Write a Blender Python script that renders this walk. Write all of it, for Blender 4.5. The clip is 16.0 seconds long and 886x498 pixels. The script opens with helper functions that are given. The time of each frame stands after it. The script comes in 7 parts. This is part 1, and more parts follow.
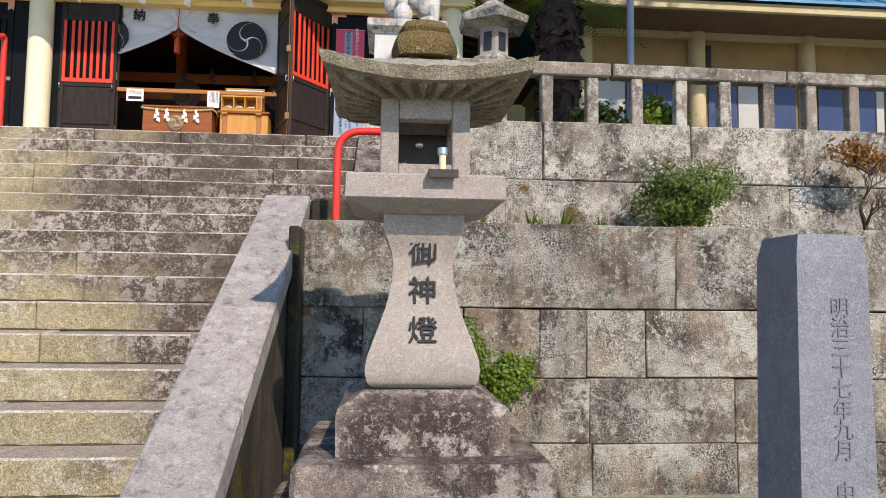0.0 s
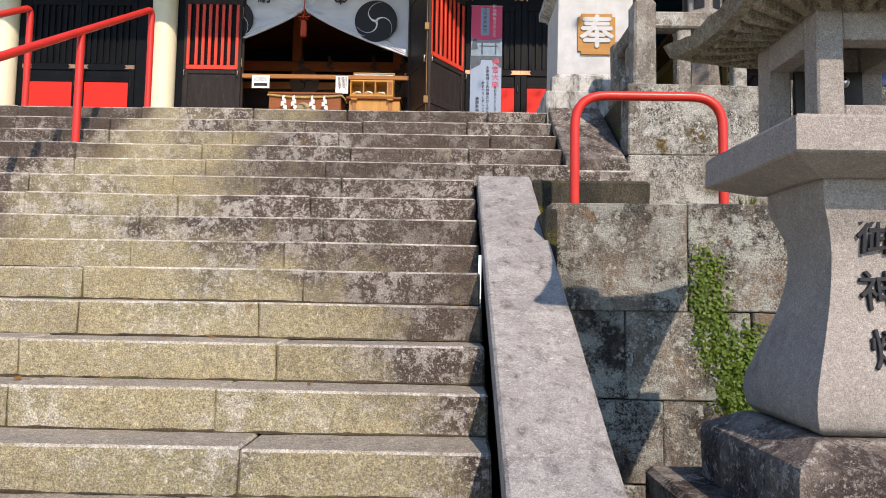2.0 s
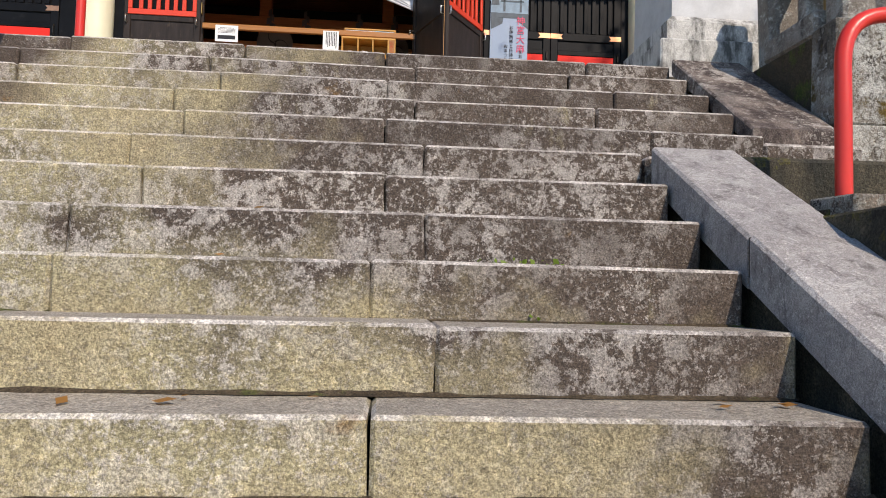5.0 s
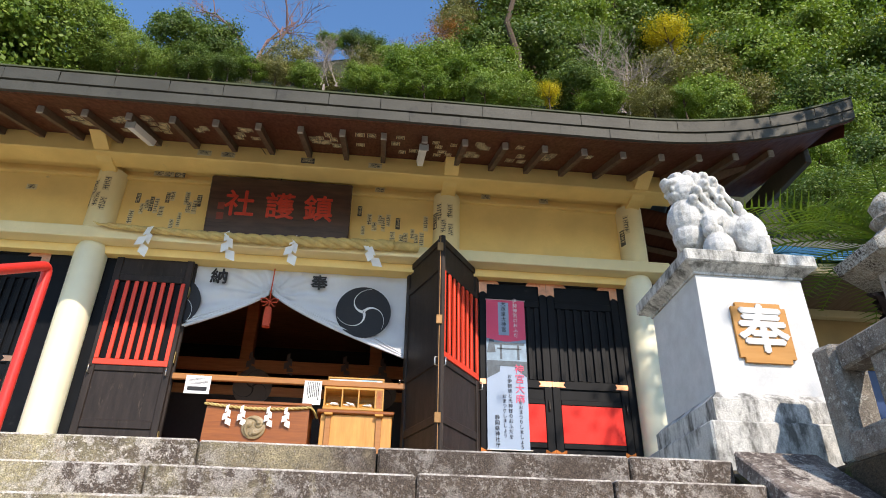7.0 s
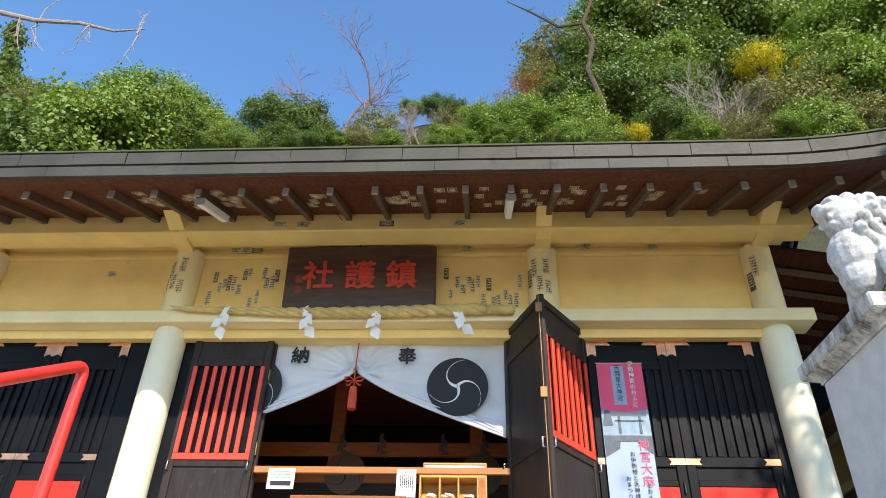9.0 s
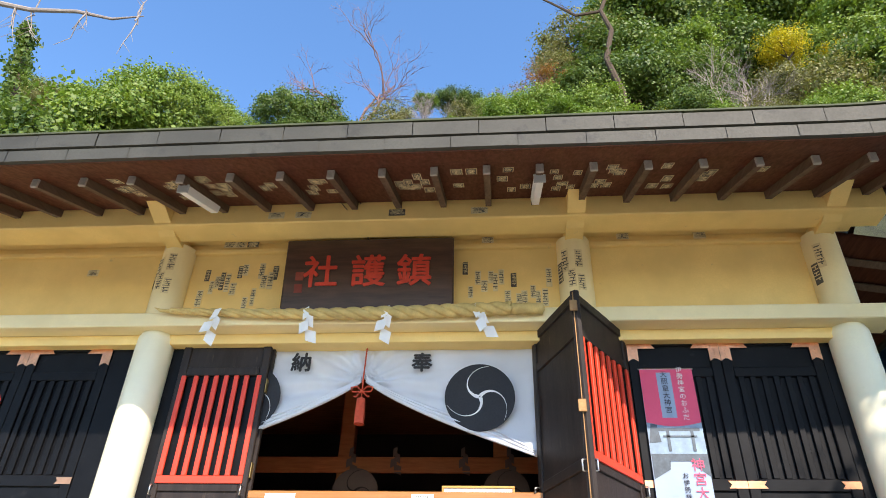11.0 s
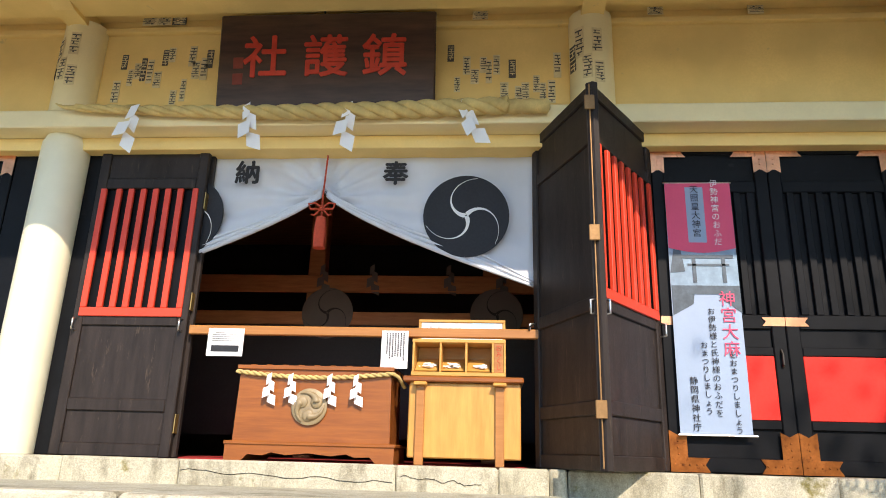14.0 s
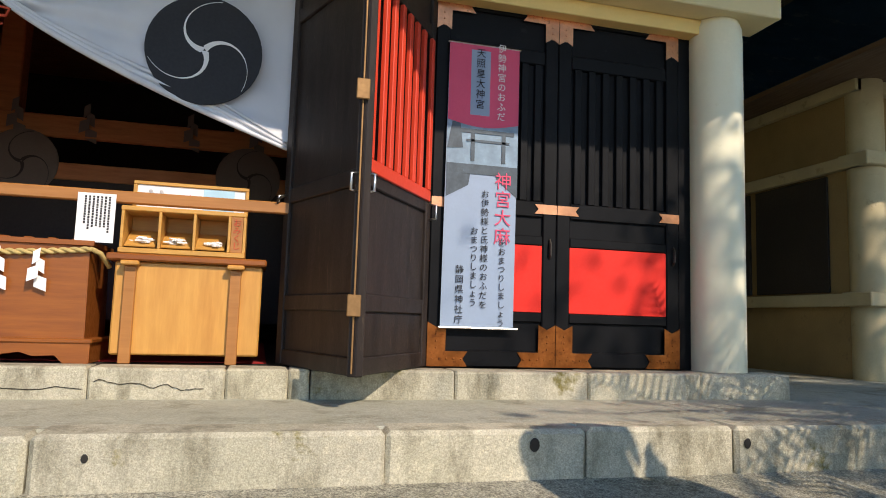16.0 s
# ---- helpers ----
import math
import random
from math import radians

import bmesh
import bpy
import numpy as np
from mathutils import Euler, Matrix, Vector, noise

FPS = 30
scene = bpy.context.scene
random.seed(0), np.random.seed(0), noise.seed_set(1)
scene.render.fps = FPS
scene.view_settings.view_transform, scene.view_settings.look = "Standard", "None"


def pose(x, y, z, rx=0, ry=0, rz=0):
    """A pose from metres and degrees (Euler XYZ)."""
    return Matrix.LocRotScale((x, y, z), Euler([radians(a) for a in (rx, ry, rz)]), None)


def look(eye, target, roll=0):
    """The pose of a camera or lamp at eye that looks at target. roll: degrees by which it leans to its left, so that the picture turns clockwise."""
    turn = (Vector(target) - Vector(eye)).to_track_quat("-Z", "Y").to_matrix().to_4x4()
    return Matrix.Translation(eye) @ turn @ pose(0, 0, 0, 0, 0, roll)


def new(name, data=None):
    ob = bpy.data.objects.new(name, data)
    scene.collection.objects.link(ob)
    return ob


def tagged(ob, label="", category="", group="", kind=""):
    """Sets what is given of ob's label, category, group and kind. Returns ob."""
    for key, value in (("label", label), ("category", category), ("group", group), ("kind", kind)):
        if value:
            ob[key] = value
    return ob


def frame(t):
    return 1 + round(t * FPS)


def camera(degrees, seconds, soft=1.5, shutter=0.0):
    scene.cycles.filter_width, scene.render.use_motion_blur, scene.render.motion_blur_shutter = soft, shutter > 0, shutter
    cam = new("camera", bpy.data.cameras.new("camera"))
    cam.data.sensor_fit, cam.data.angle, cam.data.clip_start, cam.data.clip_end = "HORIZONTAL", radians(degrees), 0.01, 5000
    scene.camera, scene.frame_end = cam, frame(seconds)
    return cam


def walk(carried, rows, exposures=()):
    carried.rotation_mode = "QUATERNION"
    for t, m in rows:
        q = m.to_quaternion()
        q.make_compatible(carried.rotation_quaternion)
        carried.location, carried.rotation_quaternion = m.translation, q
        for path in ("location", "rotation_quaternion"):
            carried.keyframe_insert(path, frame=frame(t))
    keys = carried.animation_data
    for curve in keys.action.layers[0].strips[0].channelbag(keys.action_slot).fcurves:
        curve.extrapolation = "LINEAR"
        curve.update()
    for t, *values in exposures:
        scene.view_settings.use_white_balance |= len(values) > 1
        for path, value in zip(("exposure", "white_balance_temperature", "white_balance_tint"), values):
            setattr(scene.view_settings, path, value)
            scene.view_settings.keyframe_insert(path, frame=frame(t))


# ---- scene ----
cam = camera(66.1, 16.0, 0.95)
PATH = [
    (0, (-0.092, 0.131, 1.374), (0.065, 2.12, 1.516), 0.7),
    (0.5, (-0.391, 0.394, 1.344), (-0.317, 2.387, 1.494), 0.7),
    (1, (-0.685, 0.616, 1.39), (-0.658, 2.61, 1.531), 0.7),
    (1.5, (-1.003, 0.847, 1.402), (-1.012, 2.842, 1.543), 0.8),
    (2, (-1.288, 1.124, 1.365), (-1.306, 3.12, 1.504), 1.0),
    (2.5, (-1.572, 1.372, 1.364), (-1.598, 3.367, 1.502), 1.1),
    (3, (-1.789, 1.643, 1.382), (-1.823, 3.638, 1.516), 1.0),
    (3.2, (-1.857, 1.781, 1.366), (-1.888, 3.777, 1.495), 1.1),
    (5.3, (-2.211, 3.164, 1.699), (-2.016, 5.151, 1.815), 1.1),
    (5.5, (-2.229, 3.253, 1.787), (-2.019, 5.238, 1.912), 1.0),
    (5.8, (-2.235, 3.391, 1.881), (-2.01, 5.355, 2.187), 1.2),
    (6, (-2.209, 3.454, 1.944), (-2.002, 5.372, 2.471), 1.3),
    (6.5, (-2.183, 3.588, 2.13), (-1.99, 5.411, 2.93), 1.0),
    (7, (-2.257, 3.764, 2.239), (-2.083, 5.498, 3.221), 0.9),
    (7.5, (-2.264, 3.9, 2.331), (-2.123, 5.596, 3.381), 0.7),
    (8, (-2.246, 4.071, 2.461), (-2.175, 5.735, 3.568), 0.3),
    (8.5, (-2.246, 4.261, 2.535), (-2.281, 5.918, 3.656), 0.7),
    (9, (-2.194, 4.445, 2.687), (-2.303, 6.097, 3.809), 1.6),
    (11.5, (-2.285, 5.383, 3.235), (-2.446, 7.041, 4.342), 1.8),
    (12, (-2.302, 5.548, 3.349), (-2.467, 7.227, 4.423), 1.7),
    (12.5, (-2.283, 5.728, 3.469), (-2.438, 7.443, 4.486), 1.6),
    (13, (-2.285, 5.939, 3.522), (-2.443, 7.7, 4.458), 1.7),
    (13.5, (-2.254, 6.118, 3.624), (-2.416, 7.964, 4.376), 1.6),
    (14, (-2.222, 6.321, 3.768), (-2.376, 8.229, 4.347), 1.6),
    (14.5, (-2.267, 6.534, 3.814), (-2.383, 8.482, 4.253), 1.8),
    (15, (-2.209, 6.694, 3.863), (-2.188, 8.675, 4.131), 1.8),
    (15.5, (-2.105, 6.891, 3.947), (-1.861, 8.866, 4.147), 1.8),
    (16, (-2.052, 7.079, 3.978), (-1.543, 9.002, 4.185), 1.8),
]
EXPOSURES = [(0, 0.60, 7350, 17), (5.5, 0.38, 7100, 15), (6.2, 0.45, 7000, 15), (7, 0.90, 6950, 13), (9, 1.24, 6850, 12), (12, 1.5, 6950, 15), (13.5, 1.45, 7150, 15), (14.5, 0.72, 7250, 14), (16, 0.55, 7300, 14)]
walk(cam, [(t, look(eye, target, roll)) for t, eye, target, roll in PATH], EXPOSURES)

# ---- world and sun ----
SUN = Vector((0.39, -1.0, 0.84)).normalized()
world = bpy.data.worlds.new("sky")
scene.world = world
world.use_nodes = True
wn = world.node_tree.nodes
sky = wn.new("ShaderNodeTexSky")
sky.sky_type, sky.sun_disc = "NISHITA", False
sky.sun_elevation = math.asin(SUN.z)
sky.sun_rotation = math.atan2(SUN.x, SUN.y)
sky.air_density, sky.dust_density, sky.ozone_density = 1.0, 0.25, 4.0
wn["Background"].inputs["Strength"].default_value = 0.15
vivid = wn.new("ShaderNodeHueSaturation")
vivid.inputs["Saturation"].default_value = 1.12
vivid.inputs["Hue"].default_value = 0.499
world.node_tree.links.new(sky.outputs["Color"], vivid.inputs["Color"])
world.node_tree.links.new(vivid.outputs["Color"], wn["Background"].inputs["Color"])
sun_data = bpy.data.lights.new("sun", "SUN")
sun_data.energy, sun_data.angle, sun_data.color = 3.0, radians(0.53), (1.0, 0.91, 0.80)
sun = new("sun", sun_data)
sun.matrix_world = look(SUN * 40, (0, 0, 0))


# ---- materials ----
def node_mat(name):
    m = bpy.data.materials.new(name)
    m.use_nodes = True
    nt = m.node_tree
    return m, nt, nt.nodes["Principled BSDF"]


def noise_node(nt, vec, scale, detail=4.0, rough=0.6):
    n = nt.nodes.new("ShaderNodeTexNoise")
    n.inputs["Scale"].default_value, n.inputs["Detail"].default_value, n.inputs["Roughness"].default_value = scale, detail, rough
    nt.links.new(vec, n.inputs["Vector"])
    return n.outputs["Fac"]


def ramp(nt, fac, lo, hi, a=0.0, b=1.0):
    r = nt.nodes.new("ShaderNodeMapRange")
    r.inputs["From Min"].default_value, r.inputs["From Max"].default_value = lo, hi
    r.inputs["To Min"].default_value, r.inputs["To Max"].default_value = a, b
    nt.links.new(fac, r.inputs["Value"])
    return r.outputs["Result"]


def mixc(nt, fac, a, b, mode="MIX"):
    m = nt.nodes.new("ShaderNodeMix")
    m.data_type, m.blend_type = "RGBA", mode
    for sock, v in ((m.inputs["Factor"], fac), (m.inputs["A"], a), (m.inputs["B"], b)):
        if isinstance(v, bpy.types.NodeSocket):
            nt.links.new(v, sock)
        elif isinstance(v, (int, float)):
            sock.default_value = v
        else:
            sock.default_value = (*v, 1)
    return m.outputs["Result"]


def mathn(nt, op, a, b=0.0):
    n = nt.nodes.new("ShaderNodeMath")
    n.operation = op
    for sock, v in ((n.inputs[0], a), (n.inputs[1], b)):
        if isinstance(v, bpy.types.NodeSocket):
            nt.links.new(v, sock)
        else:
            sock.default_value = v
    return n.outputs[0]


def coords(nt, stretch=(1, 1, 1), space="world", shift=False):
    if space == "world":
        out = nt.nodes.new("ShaderNodeNewGeometry").outputs["Position"]
    else:
        out = nt.nodes.new("ShaderNodeTexCoord").outputs["Object"]
    if shift:
        own = nt.nodes.new("ShaderNodeObjectInfo")
        add = nt.nodes.new("ShaderNodeVectorMath")
        add.operation = "MULTIPLY_ADD"
        nt.links.new(own.outputs["Random"], add.inputs[0])
        add.inputs[1].default_value = (31.0, 17.0, 23.0)
        nt.links.new(out, add.inputs[2])
        out = add.outputs[0]
    if stretch != (1, 1, 1):
        mp = nt.nodes.new("ShaderNodeMapping")
        mp.inputs["Scale"].default_value = stretch
        nt.links.new(out, mp.inputs["Vector"])
        out = mp.outputs["Vector"]
    return out


def bump(nt, b, height, strength, dist=0.01):
    n = nt.nodes.new("ShaderNodeBump")
    n.inputs["Strength"].default_value, n.inputs["Distance"].default_value = strength, dist
    nt.links.new(height, n.inputs["Height"])
    nt.links.new(n.outputs["Normal"], b.inputs["Normal"])


def plain(name, col, rough=0.6, metal=0.0, var=0.12, scale=6.0, bumps=0.1, fine=60.0, wear=None, wear_at=0.62, spec=0.5, stretch=(1, 1, 1), space="world"):
    """A painted or solid surface: two scales of tone, fine relief, and worn patches."""
    m, nt, b = node_mat(name)
    v = coords(nt, stretch, space)
    big, small = noise_node(nt, v, scale, 3), noise_node(nt, v, fine, 3)
    dark = tuple(c * (1 - var * 1.6) for c in col)
    lite = tuple(min(1, c * (1 + var)) for c in col)
    c = mixc(nt, ramp(nt, big, 0.3, 0.7), dark, lite)
    c = mixc(nt, ramp(nt, small, 0.35, 0.7, 0.0, 0.5), c, tuple(x * (1 - var) for x in col))
    if wear:
        w = ramp(nt, noise_node(nt, v, scale * 2.3, 6, 0.7), wear_at, wear_at + 0.08)
        c = mixc(nt, w, c, wear)
    nt.links.new(c, b.inputs["Base Color"])
    nt.links.new(ramp(nt, small, 0.2, 0.8, max(0.03, rough - 0.08), min(1, rough + 0.1)), b.inputs["Roughness"])
    b.inputs["Metallic"].default_value = metal
    b.inputs["Specular IOR Level"].default_value = spec
    if bumps:
        bump(nt, b, small, bumps, 0.004)
    return m


def stone(name, base, alt, dirt, lichen=(0.55, 0.56, 0.5), lichen_amt=0.5, dirt_amt=0.5, moss=None, moss_amt=0.0, scale=1.6, rough=0.85, top=None, grain=70.0, relief=0.5, tone=0.18, bias=None, wash=0.0, fleck=0.75, own=True, crusts=5.0):
    """Weathered stone: broad tone, dark stains running down, pale lichen spots, moss, pitted relief. top: a cleaner,
    paler colour where it faces up.
    """
    m, nt, b = node_mat(name)
    v, vs = coords(nt, shift=own), coords(nt, (1.0, 1.0, 0.35), shift=own)
    big, mid, fine = noise_node(nt, v, scale, 4), noise_node(nt, v, scale * 6, 5, 0.65), noise_node(nt, v, grain, 4, 0.7)
    streak = noise_node(nt, vs, scale * 3.2, 6, 0.7)
    c = mixc(nt, ramp(nt, big, 0.35, 0.65), base, alt)
    c = mixc(nt, ramp(nt, mid, 0.3, 0.72, 0.0, 0.55), c, tuple(x * 0.62 for x in base))
    d = ramp(nt, streak, 0.62 - 0.24 * dirt_amt, 0.80 - 0.24 * dirt_amt)
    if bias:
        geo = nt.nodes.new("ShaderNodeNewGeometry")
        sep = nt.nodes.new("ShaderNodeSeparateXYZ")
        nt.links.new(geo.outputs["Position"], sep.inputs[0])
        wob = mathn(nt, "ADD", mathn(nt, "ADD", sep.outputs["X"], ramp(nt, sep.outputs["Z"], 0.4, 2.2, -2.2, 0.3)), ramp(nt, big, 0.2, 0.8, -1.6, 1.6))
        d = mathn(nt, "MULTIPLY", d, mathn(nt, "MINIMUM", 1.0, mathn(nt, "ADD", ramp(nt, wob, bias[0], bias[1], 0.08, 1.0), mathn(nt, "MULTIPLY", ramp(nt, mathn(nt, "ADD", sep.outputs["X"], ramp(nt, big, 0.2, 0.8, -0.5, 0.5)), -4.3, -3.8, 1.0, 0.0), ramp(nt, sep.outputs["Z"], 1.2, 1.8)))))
    c = mixc(nt, d, c, dirt)
    spots = ramp(nt, noise_node(nt, v, 70.0, 7, 0.8), 0.64 - 0.14 * lichen_amt, 0.69 - 0.14 * lichen_amt)
    zone = ramp(nt, noise_node(nt, v, 2.6, 5), 0.36, 0.62)
    c = mixc(nt, mathn(nt, "MULTIPLY", spots, mathn(nt, "MULTIPLY", zone, min(1.0, lichen_amt * 1.4))), c, lichen)
    if wash:
        where = ramp(nt, noise_node(nt, v, 1.3, 3), 0.40, 0.60)
        crust = mathn(nt, "MULTIPLY", ramp(nt, noise_node(nt, v, crusts, 13, 0.76), 0.505, 0.545, 0.0, wash), where)
        specks = mathn(nt, "MULTIPLY", ramp(nt, noise_node(nt, v, crusts * 4.8, 9, 0.72), 0.545, 0.58, 0.0, wash), ramp(nt, big, 0.38, 0.58))
        wf = mathn(nt, "MAXIMUM", crust, specks)
        c = mixc(nt, wf, c, tuple(0.92 * x for x in lichen))
    if moss:
        ms = ramp(nt, noise_node(nt, v, 3.4, 6, 0.7), 0.68 - 0.25 * moss_amt, 0.76 - 0.25 * moss_amt)
        c = mixc(nt, ms, c, moss)
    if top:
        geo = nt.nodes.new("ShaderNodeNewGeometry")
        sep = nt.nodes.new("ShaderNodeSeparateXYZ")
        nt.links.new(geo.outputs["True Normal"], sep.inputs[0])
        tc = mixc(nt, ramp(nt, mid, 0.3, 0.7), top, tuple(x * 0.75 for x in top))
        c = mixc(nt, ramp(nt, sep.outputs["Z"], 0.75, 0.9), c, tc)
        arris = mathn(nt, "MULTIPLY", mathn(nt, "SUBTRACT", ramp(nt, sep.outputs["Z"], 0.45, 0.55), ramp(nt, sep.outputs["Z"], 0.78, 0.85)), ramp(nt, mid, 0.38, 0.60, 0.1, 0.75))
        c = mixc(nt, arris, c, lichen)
    info = nt.nodes.new("ShaderNodeObjectInfo")
    c = mixc(nt, 1.0, c, mixc(nt, info.outputs["Random"], (1 - tone, 1 - tone, 1 - tone), (1 + tone * 0.6, 1 + tone * 0.55, 1 + tone * 0.4)), "MULTIPLY")
    c = mixc(nt, ramp(nt, fine, 0.44, 0.64, 0.0, fleck), c, mixc(nt, 1.0, c, (0.52, 0.50, 0.49), "MULTIPLY"))
    c = mixc(nt, ramp(nt, noise_node(nt, v, grain * 0.45, 5, 0.75), 0.52, 0.66, 0.0, 0.8 * fleck), c, mixc(nt, 1.0, c, (1.75, 1.7, 1.65), "MULTIPLY"))
    grit = ramp(nt, noise_node(nt, v, grain * 2.4, 3, 0.8), 0.40, 0.60, 1 - 0.62 * fleck, 1 + 0.48 * fleck)
    c = mixc(nt, 1.0, c, grit, "MULTIPLY")
    pits = ramp(nt, noise_node(nt, v, grain * 0.9, 2, 0.5), 0.66, 0.71, 0.0, 0.8 * fleck)
    c = mixc(nt, pits, c, tuple(x * 0.5 for x in dirt))
    nt.links.new(c, b.inputs["Base Color"])
    b.inputs["Roughness"].default_value = rough
    b.inputs["Specular IOR Level"].default_value = 0.25
    bump(nt, b, mathn(nt, "ADD", mathn(nt, "MULTIPLY", mid, 0.8), fine), min(1.0, relief * 1.4), 0.016)
    return m


def wood(name, col, dark, rough=0.5, along=(1.2, 14, 14), gloss=0.4, wear=None):
    m, nt, b = node_mat(name)
    v = coords(nt, along)
    g, broad = noise_node(nt, v, 2.2, 7, 0.65), noise_node(nt, coords(nt), 2.0, 3)
    c = mixc(nt, ramp(nt, g, 0.3, 0.72), col, dark)
    c = mixc(nt, ramp(nt, broad, 0.35, 0.7, 0.0, 0.4), c, tuple(x * 0.6 for x in col))
    if wear:
        c = mixc(nt, ramp(nt, noise_node(nt, v, 5.0, 6, 0.7), 0.6, 0.72), c, wear)
    nt.links.new(c, b.inputs["Base Color"])
    nt.links.new(ramp(nt, g, 0.2, 0.8, rough - 0.1, rough + 0.15), b.inputs["Roughness"])
    b.inputs["Specular IOR Level"].default_value = gloss
    bump(nt, b, g, 0.15, 0.004)
    return m


# Tread tops: cleaner stone, with the light from above painted into their paler colour.
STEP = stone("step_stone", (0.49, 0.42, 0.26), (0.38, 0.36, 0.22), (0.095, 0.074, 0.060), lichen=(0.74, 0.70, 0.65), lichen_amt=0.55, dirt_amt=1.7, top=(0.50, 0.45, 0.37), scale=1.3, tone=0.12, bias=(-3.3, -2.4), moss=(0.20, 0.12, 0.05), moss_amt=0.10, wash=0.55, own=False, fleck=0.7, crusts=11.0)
RAIL_STONE = stone("slab_granite", (0.43, 0.41, 0.40), (0.36, 0.34, 0.33), (0.16, 0.145, 0.14), lichen=(0.70, 0.69, 0.66), lichen_amt=0.55, dirt_amt=0.45, tone=0.14, relief=0.35, grain=120, scale=4.5, fleck=0.55, wash=0.4, crusts=9.0)
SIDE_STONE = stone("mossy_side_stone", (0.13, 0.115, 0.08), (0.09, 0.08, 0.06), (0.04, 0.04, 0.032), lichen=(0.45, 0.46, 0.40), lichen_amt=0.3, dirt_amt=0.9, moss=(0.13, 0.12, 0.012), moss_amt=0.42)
WALL_STONE = stone("wall_stone", (0.36, 0.28, 0.215), (0.27, 0.23, 0.18), (0.055, 0.046, 0.040), lichen=(0.60, 0.62, 0.56), lichen_amt=1.1, dirt_amt=0.95, moss=(0.26, 0.14, 0.065), moss_amt=0.3, scale=1.2, tone=0.14, wash=0.85, relief=0.9, fleck=0.6)
UP_STONE = stone("upper_wall_stone", (0.36, 0.32, 0.26), (0.24, 0.21, 0.165), (0.06, 0.05, 0.04), lichen=(0.68, 0.68, 0.63), lichen_amt=1.15, dirt_amt=0.95, moss=(0.13, 0.09, 0.02), moss_amt=0.3, scale=1.5, tone=0.1, wash=0.95, fleck=0.5, relief=0.9)
MOSSY = stone("mossy_finial", (0.20, 0.14, 0.05), (0.13, 0.10, 0.035), (0.05, 0.04, 0.02), lichen=(0.55, 0.53, 0.45), lichen_amt=0.6, dirt_amt=0.6, moss=(0.10, 0.11, 0.02), moss_amt=0.4, tone=0.0, relief=1.0)
BALU = stone("baluster_stone", (0.30, 0.26, 0.22), (0.24, 0.22, 0.19), (0.07, 0.06, 0.055), lichen=(0.62, 0.63, 0.58), lichen_amt=0.7, dirt_amt=0.5, tone=0.12, wash=0.7, fleck=0.5)
LANT = stone("lantern_stone", (0.44, 0.40, 0.37), (0.39, 0.36, 0.33), (0.24, 0.20, 0.18), lichen_amt=0.25, dirt_amt=0.2, tone=0.03, relief=0.25, grain=110, fleck=0.5)
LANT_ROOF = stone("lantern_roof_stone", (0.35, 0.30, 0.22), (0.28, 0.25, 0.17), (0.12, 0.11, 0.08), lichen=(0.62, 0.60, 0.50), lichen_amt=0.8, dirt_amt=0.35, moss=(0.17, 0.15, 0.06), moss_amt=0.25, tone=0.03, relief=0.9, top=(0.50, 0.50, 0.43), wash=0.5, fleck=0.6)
PLINTH = stone("plinth_stone", (0.28, 0.23, 0.20), (0.21, 0.175, 0.155), (0.065, 0.05, 0.046), lichen=(0.68, 0.64, 0.58), lichen_amt=0.6, dirt_amt=0.95, tone=0.08, relief=0.6, wash=0.6, fleck=0.6)
PILLAR = stone("pillar_stone", (0.27, 0.29, 0.33), (0.24, 0.25, 0.29), (0.16, 0.17, 0.2), lichen=(0.5, 0.52, 0.55), lichen_amt=0.55, dirt_amt=0.2, tone=0.02, relief=0.35, fleck=0.45)
KERB = stone("kerb_stone", (0.62, 0.58, 0.45), (0.53, 0.50, 0.37), (0.26, 0.24, 0.17), lichen_amt=0.3, dirt_amt=0.55, moss=(0.24, 0.21, 0.08), moss_amt=0.22, tone=0.12, relief=0.3, scale=1.5, fleck=0.35)
CONCRETE = stone("concrete", (0.52, 0.51, 0.41), (0.44, 0.44, 0.34), (0.23, 0.225, 0.16), lichen_amt=0.1, dirt_amt=0.35, tone=0.02, relief=0.4, scale=0.9, fleck=0.3)
GRAVEL = stone("gravel_ground", (0.44, 0.42, 0.33), (0.36, 0.35, 0.26), (0.17, 0.165, 0.115), lichen_amt=0.3, dirt_amt=0.4, tone=0.0, relief=0.9, grain=45)
SOIL = stone("soil", (0.10, 0.075, 0.05), (0.13, 0.10, 0.06), (0.04, 0.03, 0.02), lichen_amt=0.0, dirt_amt=0.4, moss=(0.10, 0.12, 0.03), moss_amt=0.5, tone=0.0, relief=1.0)
WHITE_STONE = stone("white_painted_stone", (0.66, 0.67, 0.67), (0.60, 0.61, 0.61), (0.62, 0.62, 0.60), lichen_amt=0.0, dirt_amt=0.0, tone=0.0, relief=0.08, grain=160, fleck=0.08)
WORN_WHITE = stone("worn_white_stone", (0.70, 0.70, 0.67), (0.56, 0.56, 0.53), (0.13, 0.13, 0.12), lichen_amt=0.2, dirt_amt=0.75, tone=0.0, relief=0.3, scale=3.0, fleck=0.25)
LION = stone("lion_stone", (0.66, 0.66, 0.65), (0.55, 0.55, 0.53), (0.24, 0.24, 0.21), lichen_amt=0.1, dirt_amt=0.5, tone=0.0, relief=0.2, scale=4.0, fleck=0.2)
CREAM = plain("cream_plaster", (0.86, 0.62, 0.24), 0.7, var=0.07, scale=2.2, bumps=0.12, wear=(0.58, 0.45, 0.22), wear_at=0.66)
